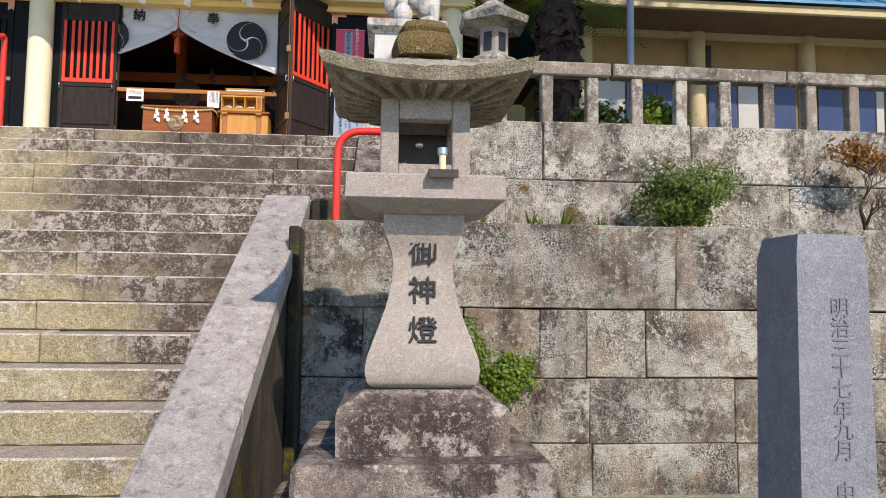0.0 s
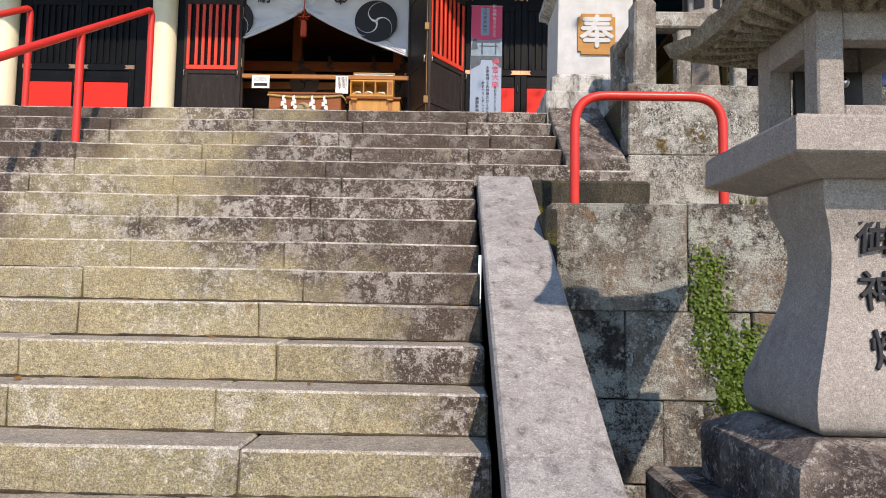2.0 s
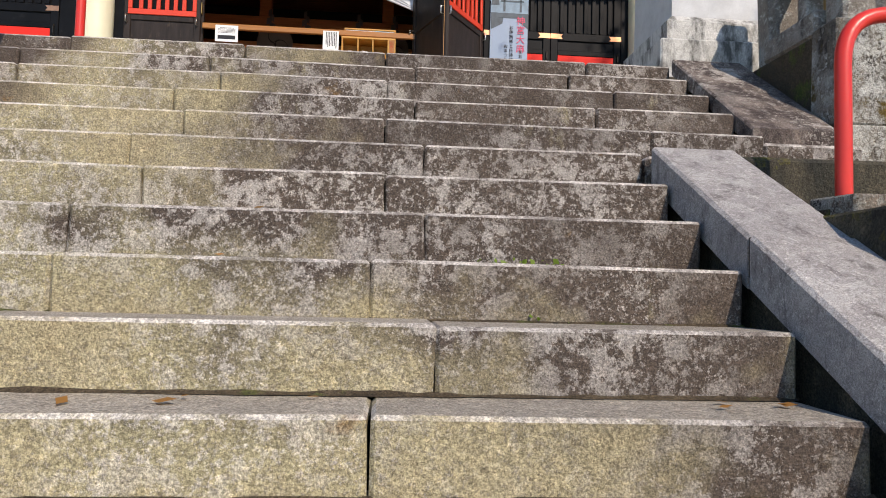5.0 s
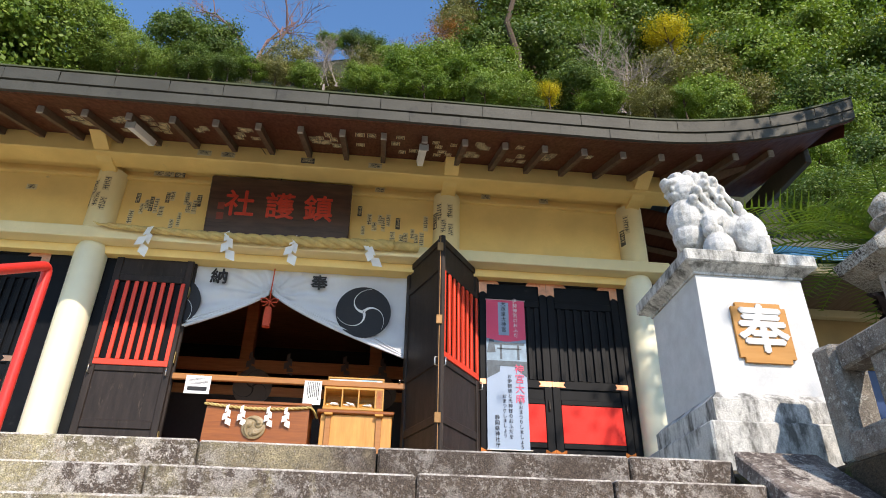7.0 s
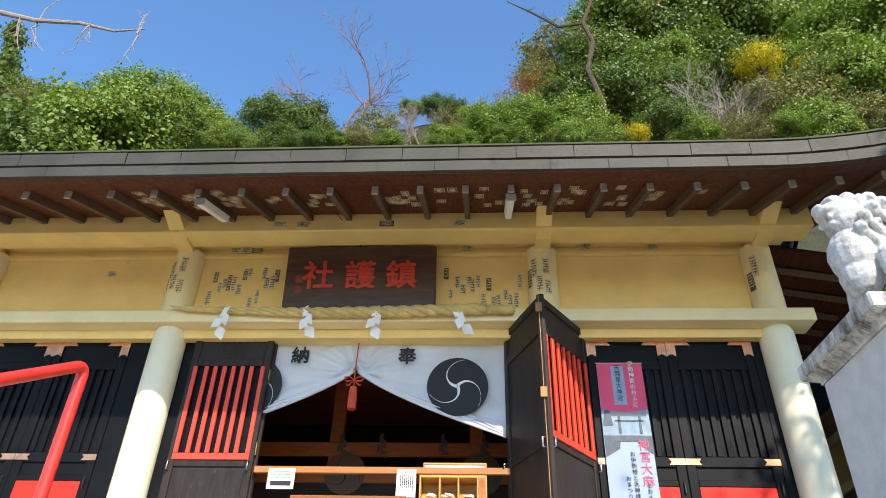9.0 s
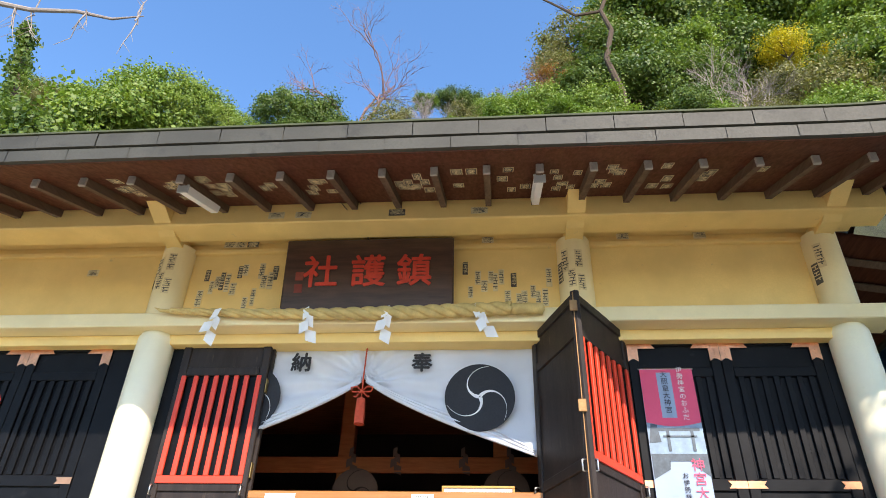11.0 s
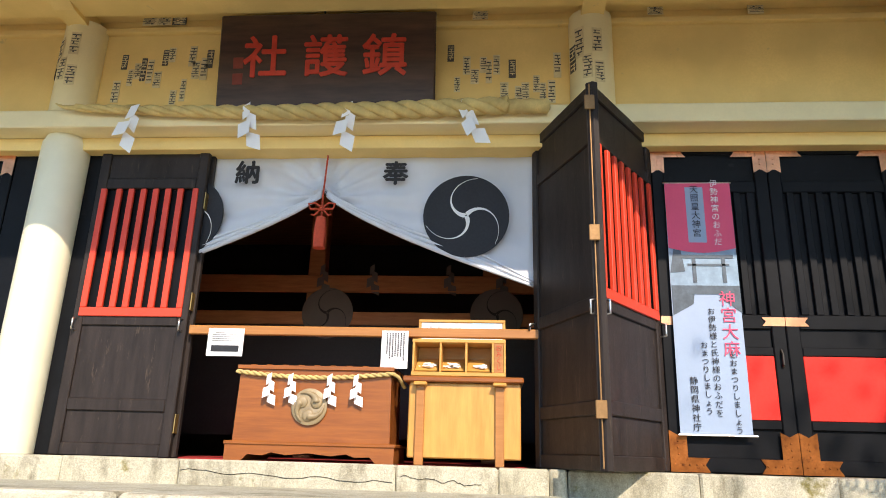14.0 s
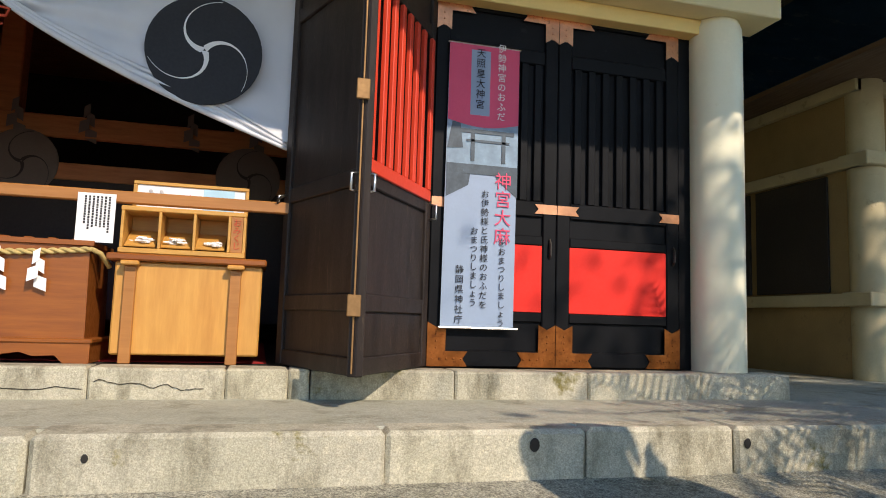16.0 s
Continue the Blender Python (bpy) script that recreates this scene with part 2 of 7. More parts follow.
# Annex cream and ochre are darkened to hold the deep shade under its eave.
ANNEX_CREAM = plain("shaded_cream_paint", (0.50, 0.42, 0.25), 0.65, var=0.12, scale=2.0, bumps=0.08, wear=(0.34, 0.27, 0.15), wear_at=0.6)
OCHRE = plain("shaded_ochre_plaster", (0.30, 0.20, 0.085), 0.75, var=0.15, scale=1.6, bumps=0.12, wear=(0.20, 0.135, 0.06), wear_at=0.62)
CREAM_PALE = plain("pale_cream_paint", (0.82, 0.70, 0.41), 0.5, var=0.06, scale=2.0, bumps=0.06, wear=(0.66, 0.56, 0.32), wear_at=0.68)
COLUMN = plain("column_paint", (0.80, 0.76, 0.56), 0.42, var=0.05, scale=2.5, bumps=0.05, wear=(0.70, 0.66, 0.45), wear_at=0.66)
BLACK = plain("black_lacquer", (0.007, 0.0075, 0.009), 0.45, var=0.3, scale=3.0, bumps=0.12, wear=(0.016, 0.016, 0.017), wear_at=0.62, spec=0.12)
BROWN_BLACK = plain("faded_black_wood", (0.030, 0.022, 0.019), 0.5, var=0.3, scale=2.5, bumps=0.2, wear=(0.065, 0.046, 0.033), wear_at=0.60, stretch=(6, 6, 1), spec=0.25)
RED = plain("vermilion_paint", (0.72, 0.055, 0.022), 0.45, var=0.07, scale=3.0, bumps=0.05)
RED_PANEL = plain("red_panel_paint", (0.80, 0.018, 0.008), 0.7, var=0.06, scale=3.0, bumps=0.05)
RED_STEEL = plain("red_handrail_paint", (0.70, 0.035, 0.022), 0.35, var=0.07, scale=5.0, bumps=0.05, wear=(0.45, 0.03, 0.02), wear_at=0.7)
COPPER = plain("copper_plate", (0.80, 0.36, 0.19), 0.34, metal=1.0, var=0.2, scale=8.0, bumps=0.15, wear=(0.42, 0.17, 0.08), wear_at=0.6)
COPPER_DARK = plain("dark_copper_plate", (0.40, 0.13, 0.035), 0.38, metal=1.0, var=0.3, scale=9.0, bumps=0.2, wear=(0.20, 0.06, 0.02), wear_at=0.55)
DULL_BRASS = plain("dull_brass", (0.30, 0.17, 0.07), 0.6, metal=0.6, var=0.2, scale=10.0, bumps=0.1)
BRASS = plain("brass", (0.50, 0.35, 0.14), 0.5, metal=1.0, var=0.12, scale=10.0, bumps=0.1)
STEEL = plain("bright_steel", (0.62, 0.62, 0.62), 0.3, metal=1.0, var=0.08, scale=8.0, bumps=0.05)
DARK_METAL = plain("dark_iron", (0.06, 0.055, 0.05), 0.45, metal=0.8, var=0.2, scale=8.0, bumps=0.1)
SOFFIT = wood("soffit_boards", (0.135, 0.042, 0.022), (0.062, 0.020, 0.012), 0.6, (14, 1.2, 14), 0.25)
RAFTER = wood("rafter_wood", (0.17, 0.115, 0.08), (0.10, 0.062, 0.042), 0.65, (14, 1.2, 14), 0.25)
RAFTER_END = plain("rafter_end_paint", (0.40, 0.37, 0.34), 0.7, var=0.15, scale=14)
ROOF = plain("weathered_copper_roof", (0.062, 0.061, 0.050), 0.6, metal=0.0, var=0.2, scale=1.5, bumps=0.12, wear=(0.04, 0.04, 0.035), wear_at=0.56, spec=0.25)
ROOF_EDGE = plain("roof_moss_edge", (0.045, 0.055, 0.02), 0.8, var=0.2, scale=4)
PLAQUE = wood("plaque_wood", (0.095, 0.048, 0.032), (0.026, 0.014, 0.011), 0.35, (1.2, 14, 9), 0.45)
PLAQUE_RED = plain("plaque_letter_red", (0.55, 0.045, 0.02), 0.5, var=0.12, scale=14)
BOX_WOOD = wood("offering_box_wood", (0.34, 0.105, 0.018), (0.20, 0.055, 0.010), 0.36, (1.2, 14, 14), 0.45)
DRAWER_WOOD = wood("cabinet_wood", (0.68, 0.35, 0.085), (0.50, 0.22, 0.045), 0.36, (10, 10, 1.2), 0.45)
TRIM_WOOD = wood("orange_wood", (0.46, 0.20, 0.055), (0.34, 0.13, 0.03), 0.4, (1.2, 14, 14), 0.45)
PALE_TRIM = wood("golden_wood", (0.66, 0.36, 0.09), (0.50, 0.24, 0.05), 0.4, (1.2, 14, 14), 0.45)
INNER_WOOD = wood("interior_wood", (0.56, 0.22, 0.08), (0.36, 0.13, 0.05), 0.55, (2, 14, 14), 0.3)
# Paper inside the hall: the dimness of the room is put into its colour.
INNER_PAPER = plain("shade_dimmed_paper", (0.15, 0.12, 0.10), 0.8, var=0.05, scale=6)
CARVED = plain("carved_emblem", (0.30, 0.23, 0.13), 0.45, var=0.2, scale=14, bumps=0.1)
CLOTH = plain("white_cloth", (0.64, 0.66, 0.71), 0.85, var=0.05, scale=3.0, bumps=0.15, fine=300)
INK = plain("black_ink", (0.018, 0.02, 0.026), 0.75, var=0.12, scale=5)
WHITE_INK = plain("white_print", (0.80, 0.80, 0.80), 0.7, var=0.03, scale=5)
CORD_RED = plain("red_cord", (0.55, 0.07, 0.03), 0.8, var=0.12, scale=30, bumps=0.3, fine=200)
PAPER = plain("white_paper", (0.84, 0.84, 0.84), 0.7, var=0.03, scale=6, bumps=0.03)
ROPE = plain("straw_rope", (0.62, 0.46, 0.18), 0.85, var=0.2, scale=8, bumps=0.5, fine=140)
BLUE_ROOF = plain("blue_sheet_roof", (0.06, 0.22, 0.38), 0.42, metal=0.2, var=0.18, scale=1.2, bumps=0.1, wear=(0.18, 0.34, 0.46), wear_at=0.58, stretch=(1, 4, 4))
GREY_PIPE = plain("blue_grey_pipe", (0.24, 0.30, 0.42), 0.4, var=0.06, scale=4)
# Near-black board colour that carries the darkness of an unlit room.
DARK_ROOM = plain("unlit_room_board", (0.03, 0.022, 0.018), 0.7, var=0.2, scale=2)
BLUE_PANEL = plain("navy_panel", (0.010, 0.035, 0.13), 0.35, var=0.15, scale=3)
GREY_PANEL = plain("grey_board", (0.42, 0.44, 0.45), 0.6, var=0.06, scale=3)
RED_CARPET = plain("red_carpet", (0.38, 0.02, 0.02), 0.9, var=0.1, scale=12, bumps=0.3, fine=200)
PINK = plain("banner_crimson", (0.72, 0.07, 0.16), 0.55, var=0.05, scale=3)
BANNER = plain("banner_pale", (0.28, 0.37, 0.51), 0.55, var=0.05, scale=2.5)
BANNER_DARK = plain("banner_photo_dark", (0.06, 0.09, 0.12), 0.55, var=0.25, scale=14)
BANNER_MID = plain("banner_photo_mid", (0.22, 0.33, 0.44), 0.55, var=0.2, scale=10)
ORANGE_TILE = wood("orange_panel", (0.52, 0.26, 0.07), (0.44, 0.20, 0.05), 0.6, (2, 14, 14), 0.3)
STICKER = plain("faded_sticker", (0.72, 0.60, 0.36), 0.8, var=0.12, scale=20)
STICKER_INK = plain("faded_print", (0.10, 0.095, 0.085), 0.8, var=0.3, scale=30)
BARK = wood("bark", (0.12, 0.09, 0.065), (0.06, 0.045, 0.035), 0.9, (10, 10, 1.5), 0.1)
PALE_BARK = wood("pale_bark", (0.36, 0.31, 0.27), (0.24, 0.20, 0.18), 0.9, (10, 10, 1.5), 0.1)
TWIG_RED = wood("reddish_twig", (0.25, 0.15, 0.14), (0.18, 0.11, 0.10), 0.9, (10, 10, 1.5), 0.1)
SHAG = wood("shaggy_trunk", (0.07, 0.05, 0.045), (0.025, 0.018, 0.016), 0.9, (8, 8, 3), 0.1)


def leaf_mat(name, a, b2, c3):
    m, nt, b = node_mat(name)
    geo = nt.nodes.new("ShaderNodeNewGeometry")
    v = coords(nt)
    r = geo.outputs["Random Per Island"]
    c = mixc(nt, r, a, b2)
    c = mixc(nt, ramp(nt, noise_node(nt, v, 0.9, 3), 0.4, 0.65, 0.0, 0.8), c, c3)
    nt.links.new(c, b.inputs["Base Color"])
    b.inputs["Roughness"].default_value, b.inputs["Specular IOR Level"].default_value = 0.5, 0.35
    tr = nt.nodes.new("ShaderNodeBsdfTranslucent")
    nt.links.new(mixc(nt, 1.0, c, (1.2, 1.3, 0.6), "MULTIPLY"), tr.inputs["Color"])
    mx = nt.nodes.new("ShaderNodeMixShader")
    mx.inputs[0].default_value = 0.3
    nt.links.new(b.outputs[0], mx.inputs[1])
    nt.links.new(tr.outputs[0], mx.inputs[2])
    nt.links.new(mx.outputs[0], nt.nodes["Material Output"].inputs["Surface"])
    return m


LEAF = leaf_mat("leaf_green", (0.17, 0.25, 0.04), (0.26, 0.34, 0.06), (0.11, 0.18, 0.035))
LEAF_DARK = leaf_mat("leaf_dark_green", (0.09, 0.15, 0.03), (0.17, 0.23, 0.045), (0.055, 0.10, 0.025))
LEAF_FRESH = leaf_mat("leaf_fresh_green", (0.13, 0.21, 0.025), (0.21, 0.30, 0.04), (0.10, 0.17, 0.03))
LEAF_YELLOW = leaf_mat("leaf_yellow", (0.60, 0.47, 0.02), (0.70, 0.56, 0.03), (0.34, 0.34, 0.04))
LEAF_OLIVE = leaf_mat("leaf_olive", (0.19, 0.19, 0.06), (0.28, 0.26, 0.10), (0.14, 0.14, 0.05))
LEAF_RUST = leaf_mat("leaf_rust", (0.30, 0.13, 0.04), (0.40, 0.20, 0.05), (0.22, 0.11, 0.04))


# ---- building helpers ----
class Shape:
    """Vertices and faces gathered for one mesh."""

    def __init__(self):
        self.v, self.f = [], []

    def add(self, verts, faces):
        n = len(self.v)
        self.v += [tuple(p) for p in verts]
        self.f += [tuple(n + i for i in q) for q in faces]
        return self

    def box(self, x0, x1, y0, y1, z0, z1, c=0.006, m=None, wob=0.0):
        """A box with chamfered edges; wob shifts its corners a little."""
        c = min(c, 0.45 * min(x1 - x0, y1 - y0, z1 - z0))
        vs, idx = [], {}
        for i in (0, 1):
            for j in (0, 1):
                for k in (0, 1):
                    p = ((x0, x1)[i], (y0, y1)[j], (z0, z1)[k])
                    q = [a + random.uniform(-wob, wob) for a in p] if wob else list(p)
                    s = (1 - 2 * i, 1 - 2 * j, 1 - 2 * k)
                    for a in range(3):
                        r = [q[b] + (s[b] * c if b != a else 0) for b in range(3)]
                        idx[i, j, k, a] = len(vs)
                        vs.append(r)
        fs = []
        for a in range(3):
            b, d = (a + 1) % 3, (a + 2) % 3
            for s in (0, 1):
                ring = []
                for u, w in ((0, 0), (1, 0), (1, 1), (0, 1)):
                    key = [0, 0, 0]
                    key[a], key[b], key[d] = s, u, w
                    ring.append(idx[(*key, a)])
                fs.append(ring if s else ring[::-1])
            for u in (0, 1):
                for w in (0, 1):
                    k0, k1 = [0, 0, 0], [0, 0, 0]
                    k0[a], k1[a] = 0, 1
                    k0[b] = k1[b] = u
                    k0[d] = k1[d] = w
                    ring = [idx[(*k0, b)], idx[(*k1, b)], idx[(*k1, d)], idx[(*k0, d)]]
                    fs.append(ring if (u == w) else ring[::-1])
        for i in (0, 1):
            for j in (0, 1):
                for k in (0, 1):
                    t = [idx[i, j, k, a] for a in range(3)]
                    fs.append(t if (i + j + k) % 2 else t[::-1])
        if m is not None:
            vs = [tuple(m @ Vector(p)) for p in vs]
        return self.add(vs, fs)

    def tube(self, path, radius, n=8, cap=True):
        """A round bar along a path; radius is one number or one a point."""
        path = [Vector(p) for p in path]
        rs = radius if isinstance(radius, (list, tuple)) else [radius] * len(path)
        up, vs, fs = Vector((0, 0, 1)), [], []
        side = None
        for i, p in enumerate(path):
            d = (path[min(i + 1, len(path) - 1)] - path[max(i - 1, 0)]).normalized()
            if side is None:
                side = d.cross(up if abs(d.z) < 0.9 else Vector((1, 0, 0))).normalized()
            side = (side - d * side.dot(d)).normalized()
            w = d.cross(side)
            for k in range(n):
                a = 2 * math.pi * k / n
                vs.append(p + (side * math.cos(a) + w * math.sin(a)) * rs[i])
        for i in range(len(path) - 1):
            for k in range(n):
                fs.append((i * n + k, i * n + (k + 1) % n, (i + 1) * n + (k + 1) % n, (i + 1) * n + k))
        if cap:
            fs.append(tuple(range(n))[::-1])
            fs.append(tuple((len(path) - 1) * n + k for k in range(n)))
        return self.add(vs, fs)

    def lathe(self, at, rings, n=24, square=0.0, cap=True):
        """Rings of (radius, height) round an upright axis; square pulls the outline towards a square."""
        vs, fs = [], []
        for r, z in rings:
            for k in range(n):
                a = 2 * math.pi * (k + 0.5) / n
                co, si = math.cos(a), math.sin(a)
                s = 1.0
                if square:
                    s = (1 - square) + square / max(abs(co), abs(si))
                vs.append((at[0] + r * co * s, at[1] + r * si * s, at[2] + z))
        for i in range(len(rings) - 1):
            for k in range(n):
                fs.append((i * n + k, i * n + (k + 1) % n, (i + 1) * n + (k + 1) % n, (i + 1) * n + k))
        if cap:
            fs.append(tuple(range(n))[::-1])
            fs.append(tuple((len(rings) - 1) * n + k for k in range(n)))
        return self.add(vs, fs)

    def frustums(self, at, rows, c=0.0):
        """Square blocks of changing width stacked up: rows of (half x, half y, z)."""
        vs, fs = [], []
        for hx, hy, z in rows:
            vs += [(at[0] - hx, at[1] - hy, at[2] + z), (at[0] + hx, at[1] - hy, at[2] + z), (at[0] + hx, at[1] + hy, at[2] + z), (at[0] - hx, at[1] + hy, at[2] + z)]
        for i in range(len(rows) - 1):
            for k in range(4):
                fs.append((i * 4 + k, i * 4 + (k + 1) % 4, (i + 1) * 4 + (k + 1) % 4, (i + 1) * 4 + k))
        fs += [(3, 2, 1, 0), tuple(4 * (len(rows) - 1) + k for k in range(4))]
        return self.add(vs, fs)

    def ball(self, at, r, n=10, squash=(1, 1, 1), m=None):
        vs, fs = [], []
        h = n // 2 + 1
        for i in range(1, h):
            b = math.pi * i / h
            for k in range(n):
                a = 2 * math.pi * k / n
                p = Vector((r * squash[0] * math.sin(b) * math.cos(a), r * squash[1] * math.sin(b) * math.sin(a), r * squash[2] * math.cos(b)))
                vs.append(Vector(at) + (m @ p if m else p))
        p0, p1 = Vector((0, 0, r * squash[2])), Vector((0, 0, -r * squash[2]))
        vs += [Vector(at) + (m @ p0 if m else p0), Vector(at) + (m @ p1 if m else p1)]
        t, b = len(vs) - 2, len(vs) - 1
        for i in range(h - 2):
            for k in range(n):
                fs.append((i * n + k, (i + 1) * n + k, (i + 1) * n + (k + 1) % n, i * n + (k + 1) % n))
        for k in range(n):
            fs += [(t, k, (k + 1) % n), (b, (h - 2) * n + (k + 1) % n, (h - 2) * n + k)]
        return self.add(vs, fs)

    def slab(self, outline, y0, y1, m=None):
        """A flat outline of (x, z) points with thickness from y0 to y1."""
        n = len(outline)
        vs = [(x, y0, z) for x, z in outline] + [(x, y1, z) for x, z in outline]
        fs = [tuple(range(n)), tuple(range(2 * n - 1, n - 1, -1))] + [(k, n + k, n + (k + 1) % n, (k + 1) % n) for k in range(n)]
        if m is not None:
            vs = [tuple(m @ Vector(p)) for p in vs]
        return self.add(vs, fs)

    def grid(self, nu, nv, fn):
        vs = [fn(i / nu, j / nv) for j in range(nv + 1) for i in range(nu + 1)]
        fs = [(j * (nu + 1) + i, j * (nu + 1) + i + 1, (j + 1) * (nu + 1) + i + 1, (j + 1) * (nu + 1) + i) for j in range(nv) for i in range(nu)]
        return self.add(vs, fs)


def base_of(ob):
    p = Vector((0, 0, 0))
    while ob is not None:
        p = p + ob.location
        ob = ob.parent
    return p


def mesh_of(name, shape, material, off=(0, 0, 0), smooth=False):
    me = bpy.data.meshes.new(name)
    ox, oy, oz = off
    me.from_pydata([(x - ox, y - oy, z - oz) for x, y, z in shape.v], [], shape.f)
    me.materials.append(material)
    bm = bmesh.new()
    bm.from_mesh(me)
    if len(bm.faces) < 30000:
        bmesh.ops.recalc_face_normals(bm, faces=bm.faces)
    bm.to_mesh(me)
    bm.free()
    if smooth:
        me.shade_smooth()
        if smooth is not True:
            me.set_sharp_from_angle(angle=radians(smooth))
    return me


def thing(name, at, label="", category="", group="", kind=""):
    ob = new(name)
    ob.location = at
    ob.empty_display_size = 0.1
    return tagged(ob, label, category, group, kind)


def part(name, shape, material, parent, label="", smooth=False, kind=""):
    ob = new(name, mesh_of(name, shape, material, base_of(parent), smooth))
    ob.parent = parent
    return tagged(ob, label, kind=kind)


def solo(name, shape, material, label="", category="", kind="", smooth=False, group="", at=None):
    if at is None:
        xs, ys, zs = zip(*shape.v)
        at = ((min(xs) + max(xs)) / 2, (min(ys) + max(ys)) / 2, min(zs))
    ob = new(name, mesh_of(name, shape, material, at, smooth))
    ob.location = at
    return tagged(ob, label, category, group, kind)


def lettering(name, text, size, material, parent, m, depth=0.002, line=1.0, label="", space=1.0, bold=0.0):
    """Writing as a thin mesh under its thing; m places its middle, with text in the local xy plane."""
    cu = bpy.data.curves.new(name, "FONT")
    cu.body, cu.size, cu.extrude, cu.space_line, cu.space_character = text, size, depth, line, space
    cu.align_x, cu.align_y, cu.resolution_u = "CENTER", "CENTER", 3
    tmp = bpy.data.objects.new(name, cu)
    scene.collection.objects.link(tmp)
    me = bpy.data.meshes.new_from_object(tmp.evaluated_get(bpy.context.evaluated_depsgraph_get()))
    bpy.data.objects.remove(tmp)
    if bold:
        bm = bmesh.new()
        for i, (dx, dy) in enumerate(((0, 0), (bold, 0), (-bold, 0), (0, bold), (0, -bold))):
            n = len(bm.verts)
            bm.from_mesh(me)
            bm.verts.ensure_lookup_table()
            for vert in bm.verts[n:]:
                vert.co += Vector((dx, dy, 0.0003 * i))
        bm.to_mesh(me)
        bm.free()
    me.materials.clear()
    me.materials.append(material)
    off = Matrix.Translation(-base_of(parent)) if parent else Matrix()
    me.transform(off @ m)
    ob = new(name, me)
    ob.parent = parent
    return tagged(ob, label)


def front(x, y, z, tilt=0.0, turn=0.0):
    """A pose for writing that faces the stairs."""
    return pose(x, y, z, 90 + tilt, 0, turn)


# ---- stairs ----
GROUND, RISE, TREAD = -0.04, 0.17, 0.27


def step_y(k):
    return 5.5 + TREAD * k


def step_z(k):
    return 2.0 + RISE * k


# ---- ground, stairs core, terrace ----
g = Shape()
g.grid(24, 24, lambda u, v: (-600 + 1200 * u, -600 + 1200 * v, GROUND))
solo("ground", g, GRAVEL, "grey packed gravel ground below the stone stairs", "ground", "structure", at=(0, 0, GROUND))
core = Shape()
for k in range(-11, 7):
    core.box(-7.4, -1.12 if k < 2 else -0.44, step_y(k) + 0.10, 9.0, step_z(k - 1) - 0.2, step_z(k) - 0.012, c=0.0)
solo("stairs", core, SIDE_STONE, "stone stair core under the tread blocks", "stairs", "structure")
ter = Shape()
ter.add([(-14, 7.3, 3.02), (14, 7.3, 3.02), (14, 9.75, 3.36), (-14, 9.75, 3.36), (-14, 7.3, 2.2), (14, 7.3, 2.2), (14, 9.75, 2.2), (-14, 9.75, 2.2)],
        [(0, 1, 2, 3), (0, 4, 5, 1), (7, 6, 5, 4), (1, 5, 6, 2), (2, 6, 7, 3), (3, 7, 4, 0)])
solo("terrace_floor", ter, GRAVEL, "worn gravelly terrace floor in front of the shrine", "floor", "structure")
plat = Shape().box(-13, 9.5, 9.82, 16, 2.4, 3.548, c=0.01)
solo("platform_floor", plat, CONCRETE, "grey concrete platform apron round the shrine", "floor", "structure")
fl = Shape().box(-8.4, 1.15, 10.8, 15.2, 3.3, 3.694, c=0.005)
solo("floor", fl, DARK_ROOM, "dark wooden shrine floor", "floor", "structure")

# ---- retaining walls behind the lantern ----
solo("wall_lower_core", Shape().box(-0.7, 9.0, 5.16, 6.3, GROUND - 0.3, 1.90, c=0.02), SOIL, "soil bed with moss behind the retaining wall", "planting bed", "structure")
solo("wall_upper_core", Shape().box(0.06, 9.0, 6.30, 9.0, 0.3, 2.99, c=0.02), SOIL, "soil behind the upper stone wall", "planting bed", "structure")


# ---- shrine: columns, beams, walls, eaves ----
WALL_Y = 11.02
COLS = (-7.95, -5.575, -1.5, 0.87)
for x in COLS:
    col = thing("shrine_column", (x, 10.975, 3.70), "round cream painted shrine column on the stone edge", "column", "shrine columns", "structure")
    part("shaft", Shape().lathe((x, 10.975, 3.70), [(0.176, 0), (0.176, 2.2), (0.172, 2.30), (0.150, 2.36)], 32), COLUMN, col, smooth=40)
    part("upper_shaft", Shape().lathe((x, 10.95, 6.2), [(0.165, 0), (0.165, 0.84)], 32), CREAM_PALE, col, smooth=40)
    arm = Shape().slab([(10.20, 7.16), (10.20, 7.28), (10.95, 7.38), (10.95, 6.98), (10.62, 7.0)], -0.085, 0.085,
                       Matrix(((0, 1, 0, x), (1, 0, 0, 0), (0, 0, 1, 0), (0, 0, 0, 1))))
    part("bracket", arm, CREAM, col)
solo("beam_lintel", Shape().box(-10.5, 1.22, 10.74, 11.06, 6.055, 6.20, c=0.008), CREAM_PALE, "long cream painted lintel beam over the doors", "beam", "structure")
solo("beam_under_lintel", Shape().box(-10.4, 1.02, 10.92, 11.12, 5.95, 6.053, c=0.005), CREAM, "cream board under the lintel beam", "beam", "structure")
solo("wall_north_upper", Shape().box(-10.4, 0.98, 10.98, 11.14, 6.20, 7.56, c=0.004), CREAM, "cream plaster wall above the shrine doors", "wall", "structure")
solo("beam_tie", Shape().box(-10.4, 1.0, 10.93, 10.978, 7.00, 7.05, c=0.006), CREAM, "thin cream rail across the upper wall", "beam", "structure")
solo("beam_purlin", Shape().box(-10.5, 1.35, 10.46, 10.76, 7.03, 7.30, c=0.012), CREAM, "cream painted eave purlin", "beam", "structure")
solo("beam_purlin_inner", Shape().box(-10.5, 1.2, 10.76, 10.977, 7.13, 7.22, c=0.008), CREAM, "cream painted inner purlin board", "beam", "structure")

